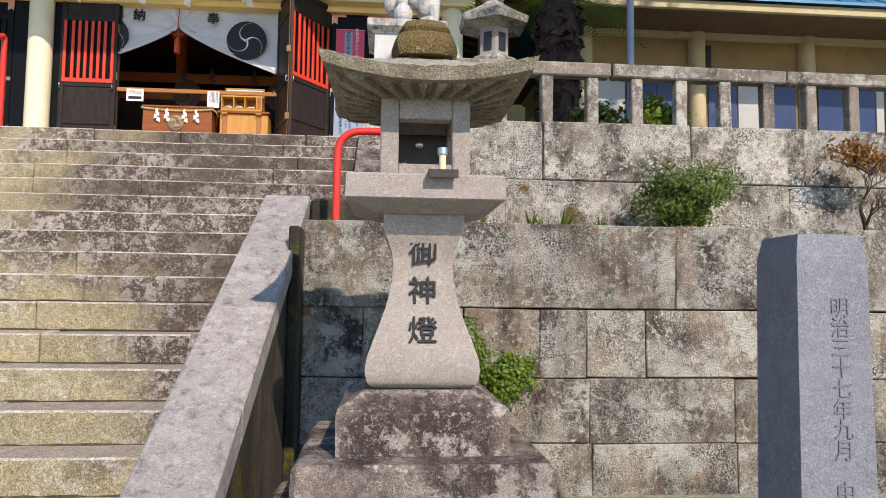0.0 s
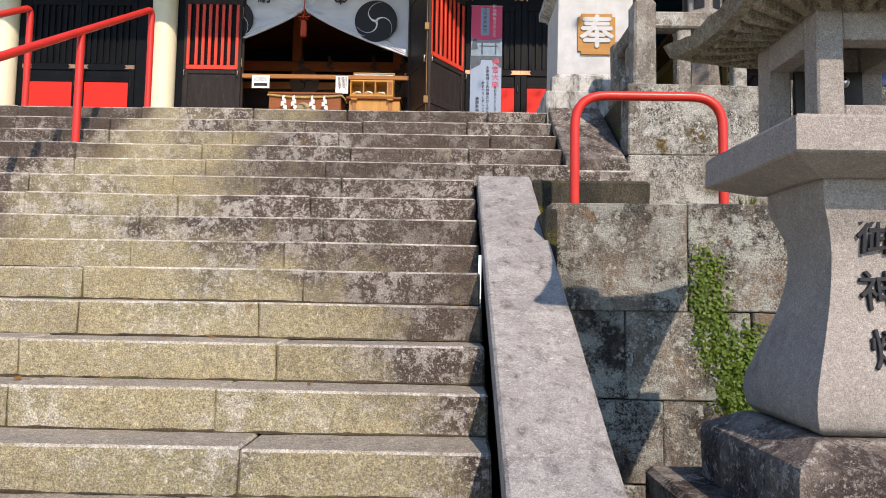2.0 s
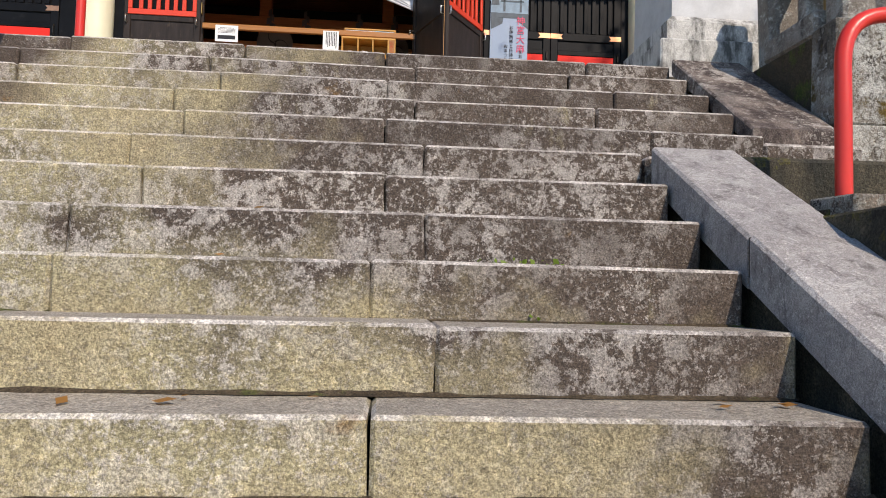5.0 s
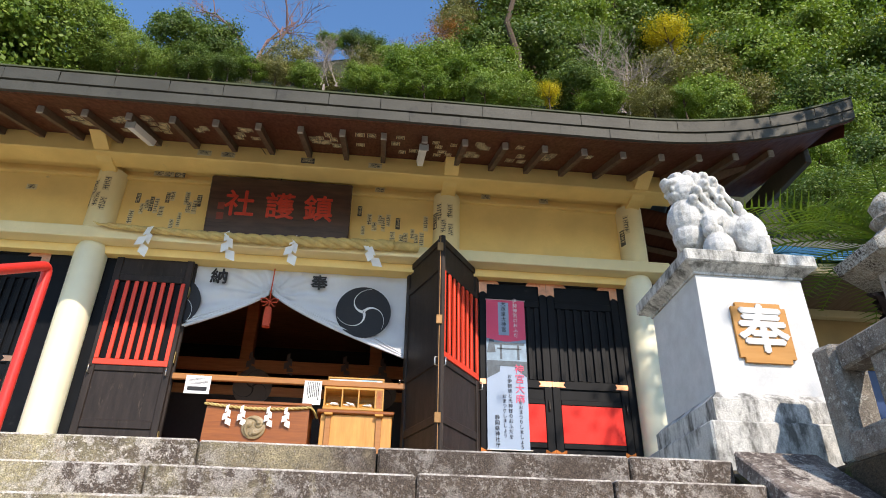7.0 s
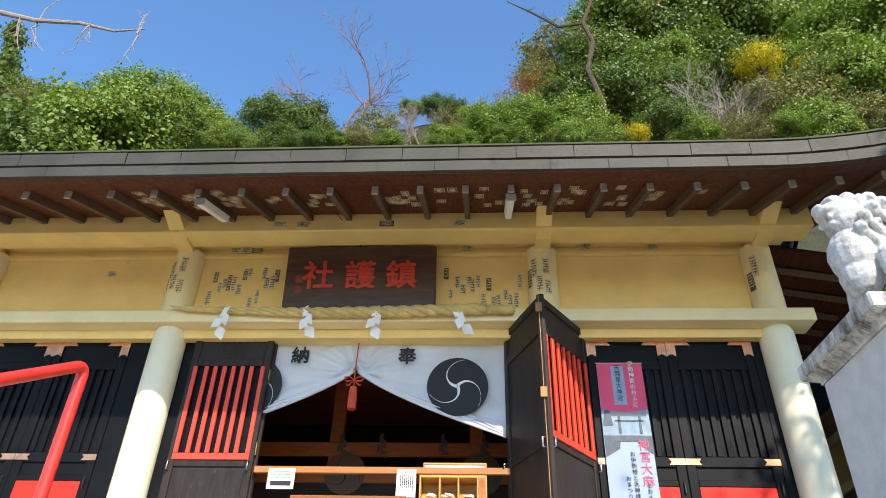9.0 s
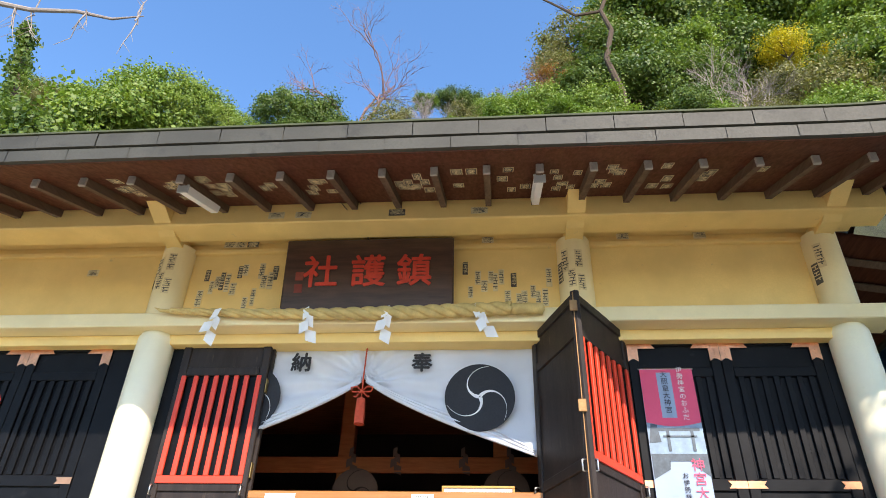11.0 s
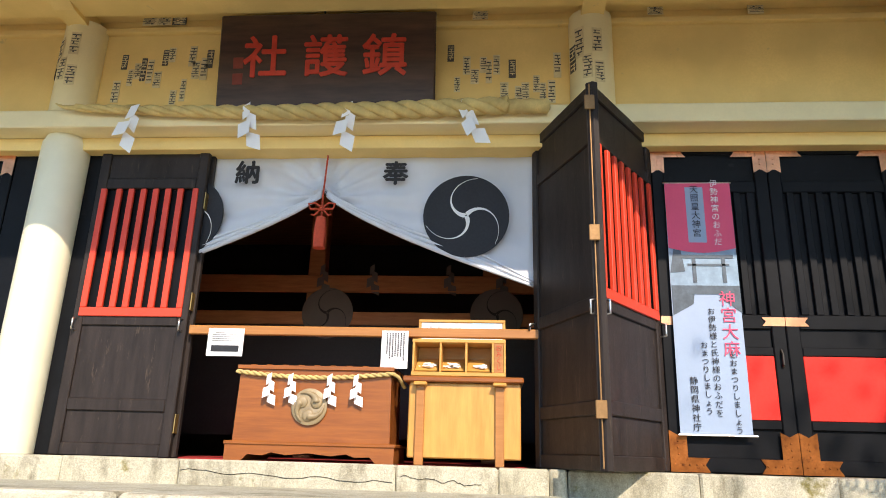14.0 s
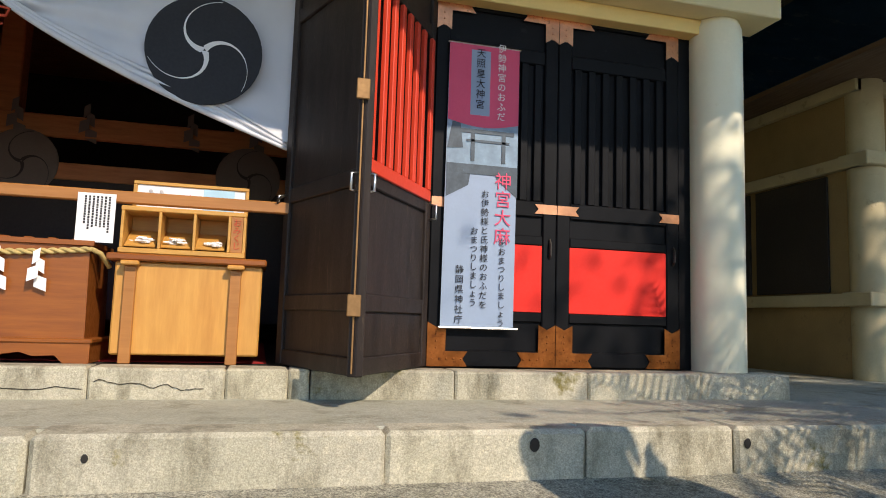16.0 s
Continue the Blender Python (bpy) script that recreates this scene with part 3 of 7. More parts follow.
EAVE_Y, EAVE_Z = 9.12, 6.735


def lift(x):
    """How far the eave sweeps up towards the roof's end."""
    t = max(0.0, (x - 0.2) / 2.6)
    u = max(0.0, (-7.4 - x) / 2.6)
    return 0.48 * t ** 2.2 + 0.48 * u ** 2.2


def soffit_z(x, y):
    return EAVE_Z - 0.02 + (y - EAVE_Y) * 0.40 + lift(x) * max(0, (10.9 - y) / 1.6)


so = Shape().grid(80, 4, lambda u, v: (-10.4 + 13.0 * u, EAVE_Y + 0.05 + 1.9 * v, soffit_z(-10.4 + 13.0 * u, EAVE_Y + 0.05 + 1.9 * v)))
so.grid(80, 4, lambda u, v: (-10.4 + 13.0 * u, EAVE_Y + 0.05 + 1.9 * v, 0.03 + soffit_z(-10.4 + 13.0 * u, EAVE_Y + 0.05 + 1.9 * v)))
solo("ceiling_eave", so, SOFFIT, "dark brown boarded soffit under the eave", "soffit", "structure")
for i in range(-18, 11):
    x = -2.33 + 0.437 * i
    y0, y1 = EAVE_Y + 0.40, 11.0
    raf = thing("rafter", (x, y1, soffit_z(x, y1)), "square brown wooden rafter with a weathered grey end", "rafter", "eave rafters")
    r = Shape()
    vs = []
    for y in (y0, y1):
        z = soffit_z(x, y) - 0.002
        vs += [(x - 0.028, y, z - 0.085), (x + 0.028, y, z - 0.085), (x + 0.028, y, z), (x - 0.028, y, z)]
    r.add(vs, [(0, 1, 5, 4), (1, 2, 6, 5), (2, 3, 7, 6), (3, 0, 4, 7), (4, 5, 6, 7), (3, 2, 1, 0)])
    part("bar", r, RAFTER, raf)
    z = soffit_z(x, y0) - 0.002
    part("end_cap", Shape().box(x - 0.031, x + 0.031, y0 - 0.006, y0 + 0.02, z - 0.088, z - 0.001, c=0.004), RAFTER_END, raf)

roof = thing("roof", (-3.5, 13.0, EAVE_Z), "weathered dark copper clad shrine roof with an upswept eave", "roof", kind="structure")
X0, X1 = -10.4, 2.75


def sweep(shape, prof, n=70):
    def fn(u, v):
        x = X0 + (X1 - X0) * u
        i = min(int(v * (len(prof) - 1) + 1e-6), len(prof) - 1)
        y, z = prof[i]
        out = lift(x) * 0.25
        return (x + 0.12 * lift(x) * (z - EAVE_Z), y - out, z + lift(x))
    return shape.grid(n, len(prof) - 1, fn)


part("underside_board", sweep(Shape(), [(EAVE_Y + 0.34, EAVE_Z + 0.105), (EAVE_Y + 0.03, EAVE_Z - 0.03), (EAVE_Y + 0.02, EAVE_Z + 0.06), (EAVE_Y + 0.3, EAVE_Z + 0.15)]), SOFFIT, roof)
part("lower_band", sweep(Shape(), [(EAVE_Y + 0.05, EAVE_Z - 0.022), (EAVE_Y + 0.012, EAVE_Z - 0.018), (EAVE_Y + 0.004, EAVE_Z + 0.0), (EAVE_Y + 0.002, EAVE_Z + 0.10), (EAVE_Y + 0.02, EAVE_Z + 0.23)]), ROOF, roof)
def band(name, prof, width, shift):
    """A strip of the roof edge, cut into separate sheets."""
    x = X0 + shift
    while x < X1 - 0.02:
        e = min(x + width, X1)
        s = Shape()
        off = random.uniform(-0.003, 0.003)

        def fn(u, v):
            xx = x + 0.003 + (e - x - 0.006) * u
            i = min(int(v * (len(prof) - 1) + 1e-6), len(prof) - 1)
            y, z = prof[i]
            return (xx + 0.12 * lift(xx) * (z - EAVE_Z), y - lift(xx) * 0.25 + off, z + lift(xx))
        s.grid(3, len(prof) - 1, fn)
        part(name, s, ROOF, roof)
        x = e


band("edge_sheet", [(EAVE_Y + 0.03, EAVE_Z - 0.022), (EAVE_Y - 0.006, EAVE_Z - 0.018), (EAVE_Y - 0.012, EAVE_Z + 0.088), (EAVE_Y + 0.03, EAVE_Z + 0.094)], 0.52, 0.0)
band("edge_sheet", [(EAVE_Y + 0.02, EAVE_Z + 0.102), (EAVE_Y - 0.022, EAVE_Z + 0.106), (EAVE_Y - 0.03, EAVE_Z + 0.234), (EAVE_Y + 0.03, EAVE_Z + 0.238)], 0.52, -0.3)
part("edge_line", sweep(Shape(), [(EAVE_Y - 0.005, EAVE_Z + 0.243), (EAVE_Y - 0.04, EAVE_Z + 0.245), (EAVE_Y - 0.035, EAVE_Z + 0.268), (EAVE_Y + 0.1, EAVE_Z + 0.29)]), ROOF_EDGE, roof)
slope = [(EAVE_Y, EAVE_Z + 0.265), (9.8, EAVE_Z + 0.45), (10.6, EAVE_Z + 0.80), (11.6, EAVE_Z + 1.30), (12.9, EAVE_Z + 2.15), (13.1, EAVE_Z + 2.15), (14.6, EAVE_Z + 1.2), (16.4, EAVE_Z + 0.3)]
part("slope", sweep(Shape(), slope), ROOF, roof, smooth=30)
end = Shape()
end.add([(X1, EAVE_Y + 0.05, EAVE_Z + 0.5), (X1, 13.0, EAVE_Z + 2.5), (X1, 16.4, EAVE_Z + 0.6), (X1 - 0.06, 16.4, EAVE_Z + 0.4), (X1 - 0.06, 13.0, EAVE_Z + 2.2), (X1 - 0.06, EAVE_Y + 0.05, EAVE_Z + 0.3)], [(0, 1, 4, 5), (1, 2, 3, 4)])
part("gable_board", end, SOFFIT, roof)
side_so = Shape().grid(4, 12, lambda u, v: (0.95 + 1.65 * u, 11.35 + 5.0 * v, 7.42 - 0.30 * u))
side_so.grid(4, 12, lambda u, v: (0.95 + 1.65 * u, 11.35 + 5.0 * v, 7.45 - 0.30 * u))
solo("ceiling_side_eave", side_so, SOFFIT, "dark brown boarded soffit under the side eave", "soffit", "structure")
for i in range(10):
    y = 11.75 + 0.45 * i
    sr = thing("rafter", (1.0, y, 7.35), "square brown wooden rafter under the side eave", "rafter", "eave rafters")
    part("bar", Shape().tube([(1.0, y, 7.37), (2.5, y, 7.10)], 0.055, 4), RAFTER, sr)
part("side_eave_board", Shape().box(2.58, 2.66, 9.7, 16.35, 7.08, 7.36, c=0.01), ROOF, roof)
part("corner_rafter", Shape().tube([(0.95, 10.95, 7.28), (1.8, 10.2, 7.20), (2.5, 9.6, 7.30)], [0.09, 0.085, 0.075], 4), RAFTER, roof)

# side walls, back wall and ceiling of the hall
solo("wall_west", Shape().box(-10.4, -8.15, 11.04, 11.2, 3.55, 5.95, c=0.0), CREAM, "cream plaster wall beside the doors", "wall", "structure")
solo("wall_east", Shape().box(0.86, 1.0, 11.12, 15.2, 3.55, 7.3, c=0.0), CREAM, "cream plaster side wall of the shrine", "wall", "structure")
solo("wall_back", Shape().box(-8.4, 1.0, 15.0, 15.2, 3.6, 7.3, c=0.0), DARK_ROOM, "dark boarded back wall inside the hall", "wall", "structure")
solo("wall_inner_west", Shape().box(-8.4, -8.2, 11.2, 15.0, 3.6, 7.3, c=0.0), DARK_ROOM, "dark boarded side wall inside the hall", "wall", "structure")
solo("ceiling_hall", Shape().box(-8.2, 0.86, 11.15, 15.0, 6.45, 6.55, c=0.0), INNER_WOOD, "dark wooden ceiling of the hall", "ceiling", "structure")
solo("post_inner", Shape().box(-4.15, -3.98, 13.0, 13.17, 3.694, 6.45, c=0.01), INNER_WOOD, "brown wooden post inside the hall", "post", "structure")
solo("post_inner_east", Shape().box(-2.35, -2.18, 13.0, 13.17, 3.694, 6.45, c=0.01), INNER_WOOD, "brown wooden post inside the hall", "post", "structure")
solo("beam_inner", Shape().box(-8.2, 0.86, 12.96, 13.0, 5.32, 5.50, c=0.01), INNER_WOOD, "brown wooden beam inside the hall", "beam", "structure")
solo("beam_inner_low", Shape().box(-8.2, 0.86, 12.95, 12.99, 4.98, 5.12, c=0.01), INNER_WOOD, "brown wooden lower beam inside the hall", "beam", "structure")


# ---- shrine doors ----
def leaf(name, w, h, label, group="", red=True, mat=BLACK, at=(0, 0, 0), turn=0.0):
    """A door leaf in local axes: x along its width, z up, its face towards -y."""
    d = thing(name, (0, 0, 0), label, "door", group)
    t = 0.045
    fw = 0.075
    part("stile", Shape().box(0, fw, 0, t, 0, h), mat, d)
    part("stile", Shape().box(w - fw, w, 0, t, 0, h), mat, d)
    rails = (0, 0.30, 0.90, 1.96, h - 0.09)
    for z in rails:
        part("cross_rail", Shape().box(fw + 0.001, w - fw - 0.001, 0.002, t - 0.002, z, z + 0.085), mat, d)
    for z0, z1 in ((0.085, 0.30), (0.385, 0.90), (2.045, h - 0.09)):
        part("panel", Shape().box(fw, w - fw, 0.018, 0.030, z0, z1, c=0.002), mat, d)
    if red:
        z0, z1 = 0.985, 1.955
        part("lattice_backing", Shape().box(fw, w - fw, 0.034, 0.040, z0, z1, c=0.001), BLACK, d)
        part("lattice_frame", Shape().box(fw - 0.03, w - fw + 0.03, -0.012, 0.012, z0 - 0.02, z0 + 0.045, c=0.004), RED, d)
        for s in (fw - 0.03, w - fw - 0.015):
            part("lattice_frame", Shape().box(s, s + 0.045, -0.012, 0.012, z0 + 0.046, z1, c=0.004), RED, d)
        n = 6
        span = w - 2 * fw - 0.03
        for i in range(n):
            x = fw + 0.015 + span * (i + 1) / (n + 1)
            part("lattice_bar", Shape().box(x - 0.022, x + 0.022, -0.008, 0.016, z0 + 0.046, z1, c=0.003), RED, d)
    else:
        part("panel", Shape().box(fw, w - fw, 0.018, 0.030, 0.985, 1.96, c=0.002), mat, d)
    for x in (fw * 0.45, w - fw * 0.45):
        hd = Shape().tube([(x, -0.002, 0.86), (x, -0.045, 0.865), (x, -0.045, 0.945), (x, -0.002, 0.95)], 0.007, 6)
        part("handle", hd, STEEL, d, "bright steel pull handle", smooth=True)
    d.matrix_basis = pose(*at, 0, 0, turn)
    return d


left_leaf = leaf("folding_door", 0.86, 2.365, "folded open black door leaf with red lattice, by the column", "folding doors", mat=BROWN_BLACK, at=(-5.285, 10.99, 3.70))
back_leaf = leaf("folding_door", 0.86, 2.365, "black door leaf folded flat behind its neighbour", "folding doors", red=False, mat=BROWN_BLACK, at=(-5.265, 11.05, 3.70))
for px, py, w, turn, lab, rd in ((-1.62, 10.21, 0.94, 56.3, "half open black door leaf with red lattice and brass hinges", True), (-1.955, 11.05, 0.91, -68.4, "half open faded black door leaf standing beside the cabinet", False)):
    lf = leaf("folding_door", w, 2.365, lab, "folding doors", red=rd, mat=BROWN_BLACK, at=(px, py, 3.705), turn=turn)
hinges = thing("door_hinge", (-1.64, 10.18, 3.72), "brass hinge strip joining the two folded leaves", "hinge")
part("gap_strip", Shape().box(-1.641, -1.632, 10.207, 10.215, 3.72, 6.05, c=0.002), DULL_BRASS, hinges)
for z in (3.98, 5.0, 5.86):
    part("hinge_plate", Shape().box(-1.672, -1.608, 10.185, 10.197, z, z + 0.10, c=0.004), DULL_BRASS, hinges)
for z in (3.86, 4.72, 5.5):
    hp = thing("door_hinge", (-4.41, 11.0, 3.70 + z - 3.70), "small brass hinge on the folded leaf edge", "hinge", "leaf hinges")
    part("plate", Shape().box(-4.424, -4.415, 11.0, 11.07, z, z + 0.13, c=0.002), BRASS, hp)


def shut_door(x0, x1, label):
    d = thing("panel_door", ((x0 + x1) / 2, 11.05, 3.70), label, "door", "closed shrine doors")
    y, t, z0, z1 = 11.02, 0.05, 3.705, 6.04
    w = 0.09
    part("stile", Shape().box(x0, x0 + w, y, y + t, z0, z1), BLACK, d)
    part("stile", Shape().box(x1 - w, x1, y, y + t, z0, z1), BLACK, d)
    for a, b in ((3.705, 3.80), (3.98, 4.04), (4.46, 4.52), (4.64, 4.74), (5.63, 5.72), (5.93, 6.04)):
        part("cross_rail", Shape().box(x0 + w + 0.001, x1 - w - 0.001, y + 0.003, y + t - 0.003, a, b), BLACK, d)
    for a, b in ((3.80, 3.98), (4.52, 4.64), (5.72, 5.93)):
        part("panel", Shape().box(x0 + w, x1 - w, y + 0.022, y + 0.032, a, b, c=0.001), BLACK, d)
    part("red_panel", Shape().box(x0 + w + 0.002, x1 - w - 0.002, y + 0.008, y + 0.03, 4.041, 4.459, c=0.003), RED_PANEL, d, "bright red painted panel")
    part("panel", Shape().box(x0 + w, x1 - w, y + 0.03, y + 0.036, 4.74, 5.63, c=0.001), BLACK, d)
    n = 7
    for i in range(n):
        x = x0 + w + (x1 - x0 - 2 * w) * (i + 0.5) / n
        part("slat", Shape().box(x - 0.024, x + 0.024, y + 0.002, y + 0.028, 4.741, 5.629, c=0.003), BLACK, d)
    for cx, s in ((x0, 1), (x1, -1)):
        for zc, v in ((z1 - 0.06, -1), (z0, 1)):
            L, H, th = 0.25, (0.20 if v < 0 else 0.26), (0.075 if v < 0 else 0.09)
            o = [(0, 0), (L, 0), (L - 0.03, th * 0.5 * v), (L, th * v), (th * 1.25, th * v), (th * 1.25, H * v), (th * 0.62, (H - 0.03) * v), (0, H * v)]
            o = [(cx + s * a, zc + b) for a, b in o]
            plate = part("corner_plate", Shape().slab(o if s * v > 0 else o[::-1], y - 0.005, y + 0.001), COPPER if v < 0 else COPPER_DARK, d, "studded copper corner plate")
            studs = Shape()
            for i in range(5):
                studs.ball((cx + s * (0.03 + 0.045 * i), y - 0.006, zc + v * th * 0.5), 0.006, 6)
                if i < 3:
                    studs.ball((cx + s * th * 0.6, y - 0.006, zc + v * (th + 0.02 + 0.04 * i)), 0.006, 6)
            part("studs", studs, COPPER if v < 0 else COPPER_DARK, plate, smooth=True)
        o = [(0, 0), (0.15, 0), (0.125, 0.03), (0.15, 0.06), (0, 0.06)]
        o = [(cx + s * a, 4.66 + b) for a, b in o]
        part("rail_plate", Shape().slab(o if s > 0 else o[::-1], y - 0.005, y + 0.001), COPPER, d, "copper strap on the middle rail")
    part("pull", Shape().tube([(x1 - 0.045, y, 4.50), (x1 - 0.045, y - 0.02, 4.47), (x1 - 0.045, y - 0.02, 4.40), (x1 - 0.045, y, 4.38)], 0.008, 6), DARK_METAL, d)
    return d


for a, b in ((-1.09, -0.272), (-0.268, 0.61)):
    shut_door(a, b, "closed black lacquered door with red panel and copper corners")
for a, b in ((-7.70, -6.86), (-6.856, -6.02)):
    shut_door(a, b, "closed black lacquered door with slats and red lower panel")
for a, b in ((0.614, 0.72), (-7.80, -7.704), (-6.016, -5.72), (-5.44, -5.29), (-1.33, -1.094)):
    solo("door_jamb", Shape().box(a, b, 11.03, 11.12, 3.70, 6.05, c=0.004), BLACK, "black lacquered door jamb", "jamb", "structure")


# ---- stair blocks ----
stairs = thing("stone_steps", (-4.0, 2.5, GROUND), "wide worn stone stairs with lichen and dark stains", "stairs", kind="structure")
for k in range(-11, 7):
    right = -1.12 if k < 2 else -0.43
    cuts = [-7.4, -6.35, -5.2, -4.07, -3.08, -2.21, -0.975] if k % 2 == 0 else [-7.4, -6.1, -5.05, -4.2, -3.2, -2.05, -1.15]
    cuts = [cuts[0]] + [c + random.uniform(-0.02, 0.02) for c in cuts[1:] if c < right - 0.1] + [right]
    for a, b in zip(cuts, cuts[1:]):
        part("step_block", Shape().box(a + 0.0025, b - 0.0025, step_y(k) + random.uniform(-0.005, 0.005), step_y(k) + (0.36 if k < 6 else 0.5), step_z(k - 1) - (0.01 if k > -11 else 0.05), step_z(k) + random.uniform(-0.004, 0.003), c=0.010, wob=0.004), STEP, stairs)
    # Dark strip at the riser foot: joint soil and the shadow line in one.
    dy = [random.uniform(0.004, 0.022) for _ in range(91)]
    foot = Shape().grid(90, 1, lambda u, v: (-7.4 + (right + 7.4) * u, step_y(k) + 0.006 - (1 - v) * (dy[round(u * 90)] + 0.008), step_z(k - 1) + 0.0005 + v * (0.003 + 0.45 * dy[round(u * 90)])))
    part("joint_soil", foot, SOIL, stairs, "thin dark line of soil and painted shadow along the step foot", kind="stuff")


# ---- curtain, rope, plaque ----
def spiral_arm(cx, cz, R, th0, y0, y1, shape):
    """One white line of the crest: out from the middle, then round along the rim."""
    inn, out, n = [], [], 24
    for i in range(n + 1):
        a = i / n
        r, th = R * (0.02 + 0.94 * a), th0 - 1.2 * a - 0.55 * a ** 3
        w = R * (0.062 * (1 - a) ** 2.0 + 0.004)
        nx, nz = math.cos(th + 1.0 * (1 - a)), math.sin(th + 1.0 * (1 - a))
        inn.append((cx + r * math.cos(th) + w * nx, cz + r * math.sin(th) + w * nz))
        out.append((cx + r * math.cos(th) - w * nx, cz + r * math.sin(th) - w * nz))
    for i in range(n):
        shape.slab([inn[i], out[i], out[i + 1], inn[i + 1]], y0, y1)


def disc(shape, cx, cz, R, y0, y1, n=40, clip=None):
    pts = [(cx + R * math.cos(2 * math.pi * k / n), cz + R * math.sin(2 * math.pi * k / n)) for k in range(n)]
    return shape.slab(pts, y0, y1)


CX, CY = -3.51, 11.10


def hem(x):
    d = abs(x - CX) / 1.56
    return 5.64 - 0.70 * (d ** 0.78)


curtain = thing("shrine_curtain", (CX, CY, 4.94), "white cotton shrine curtain with black crests, gathered in the middle", "curtain")


def drape(u, v):
    x = CX + 1.56 * (2 * u - 1)
    s, d = (x - CX), abs(x - CX) / 1.56
    zt = 5.97 - 0.02 * math.sin(u * 40) ** 2
    zb = hem(x)
    z = zt + (zb - zt) * v
    fold = 0.034 * math.sin(v * 26 + d * 2.0) * max(0, v - 0.45) * (1 - 0.55 * d) + 0.006 * math.sin(u * 45)
    dx, dz = abs(s), z - 5.60
    fan = math.atan2(dz + 0.10 * d, dx + 0.03)
    fold += 0.030 * math.sin(fan * 17) * math.exp(-math.hypot(dx, dz) / 1.1) * min(1.0, 6 * v)
    sag = 0.05 * v * (1 - d) - 0.03 * math.sin(math.pi * v) * d
    return (x, CY - fold - sag, z)


part("cloth", Shape().grid(120, 60, drape), CLOTH, curtain, smooth=True)
rib = Shape()
for side in (-1, 1):
    for off, rr in ((0.0, 0.017), (0.045, 0.014), (0.085, 0.010)):
        pts = []
        for i in range(26):
            d = 0.015 + 0.985 * i / 25
            x = CX + side * 1.56 * d
            zz = hem(x) + off * (0.35 + 1.0 * d) * min(1, 3 * (1.02 - d) + 0.25)
            pts.append((x, CY - 0.055 * (1 - d) - 0.012, zz))
        rib.tube(pts, [rr * (0.7 + 0.6 * math.sin(math.pi * min(1, i / 25 + 0.1))) for i in range(26)], 8)
part("hem_folds", rib, CLOTH, curtain, smooth=True)
for mx in (-2.44, -4.60):
    crest = part("crest", disc(Shape(), mx, 5.46, 0.318, CY - 0.052, CY - 0.044), INK, curtain, "black round triple comma crest")
    arms = Shape()
    for k in range(3):
        spiral_arm(mx, 5.46, 0.318, 3.05 + k * 2.094, CY - 0.056, CY - 0.051, arms)
    part("crest_swirl", arms, WHITE_INK, crest)
lettering("character", "奉", 0.20, INK, curtain, front(-2.98, CY - 0.045, 5.79), 0.003, bold=0.005)
lettering("character", "納", 0.20, INK, curtain, front(-4.13, CY - 0.045, 5.80), 0.003, bold=0.005)
tassel = thing("curtain_tassel", (CX, CY - 0.09, 5.19), "orange red tassel and bow tying up the curtain", "tassel")
yy = CY - 0.10
part("cord", Shape().tube([(CX, CY - 0.05, 5.97), (CX, yy, 5.62), (CX, yy, 5.42)], 0.007, 6), CORD_RED, tassel)
bow = Shape()
for s in (-1, 1):
    bow.tube([(CX, yy - 0.005, 5.50), (CX + s * 0.05, yy - 0.01, 5.54), (CX + s * 0.10, yy - 0.012, 5.53), (CX + s * 0.085, yy - 0.012, 5.49), (CX, yy - 0.008, 5.49)], 0.008, 6)
    bow.tube([(CX, yy - 0.005, 5.50), (CX + s * 0.055, yy - 0.01, 5.44), (CX + s * 0.075, yy - 0.01, 5.45)], 0.007, 6)
bow.ball((CX, yy - 0.008, 5.495), 0.022, 8)
part("bow", bow, CORD_RED, tassel, smooth=True)
part("fringe", Shape().lathe((CX, yy, 5.19), [(0.044, 0), (0.046, 0.10), (0.040, 0.20), (0.036, 0.235), (0.014, 0.245)], 14, 0.4), CORD_RED, tassel, smooth=40)

rope = thing("sacred_rope", (-3.63, 10.69, 6.10), "thick twisted straw rope hung along the lintel", "rope")
for ph in range(3):
    pts, rr = [], []
    for i in range(150):
        u = i / 149
        x = -5.36 + 3.22 * u
        R = 0.018 + 0.020 * min(1, u * 1.6)
        a = ph * 2.094 + u * 46
        zc = 6.185 - 0.045 * math.sin(math.pi * u) - 0.02 * u
        pts.append((x, 10.685 + R * 0.8 * math.cos(a), zc + R * 0.8 * math.sin(a)))
        rr.append(R * 1.02)
    part("strand", Shape().tube(pts, rr, 8), ROPE, rope, smooth=True)
kn = Shape().lathe((0, 0, 0), [(0.05, 0), (0.058, 0.05), (0.05, 0.1), (0.057, 0.16), (0.05, 0.22), (0.056, 0.28), (0.02, 0.30)], 14)
kn.v = [(-2.14 + p[2], 10.685 + p[1], 6.155 + p[0]) for p in kn.v]
part("bound_end", kn, ROPE, rope, smooth=True)
part("tail_tuft", Shape().tube([(-5.36, 10.685, 6.185), (-5.46, 10.68, 6.19), (-5.52, 10.67, 6.215)], [0.02, 0.016, 0.004], 6), ROPE, rope)


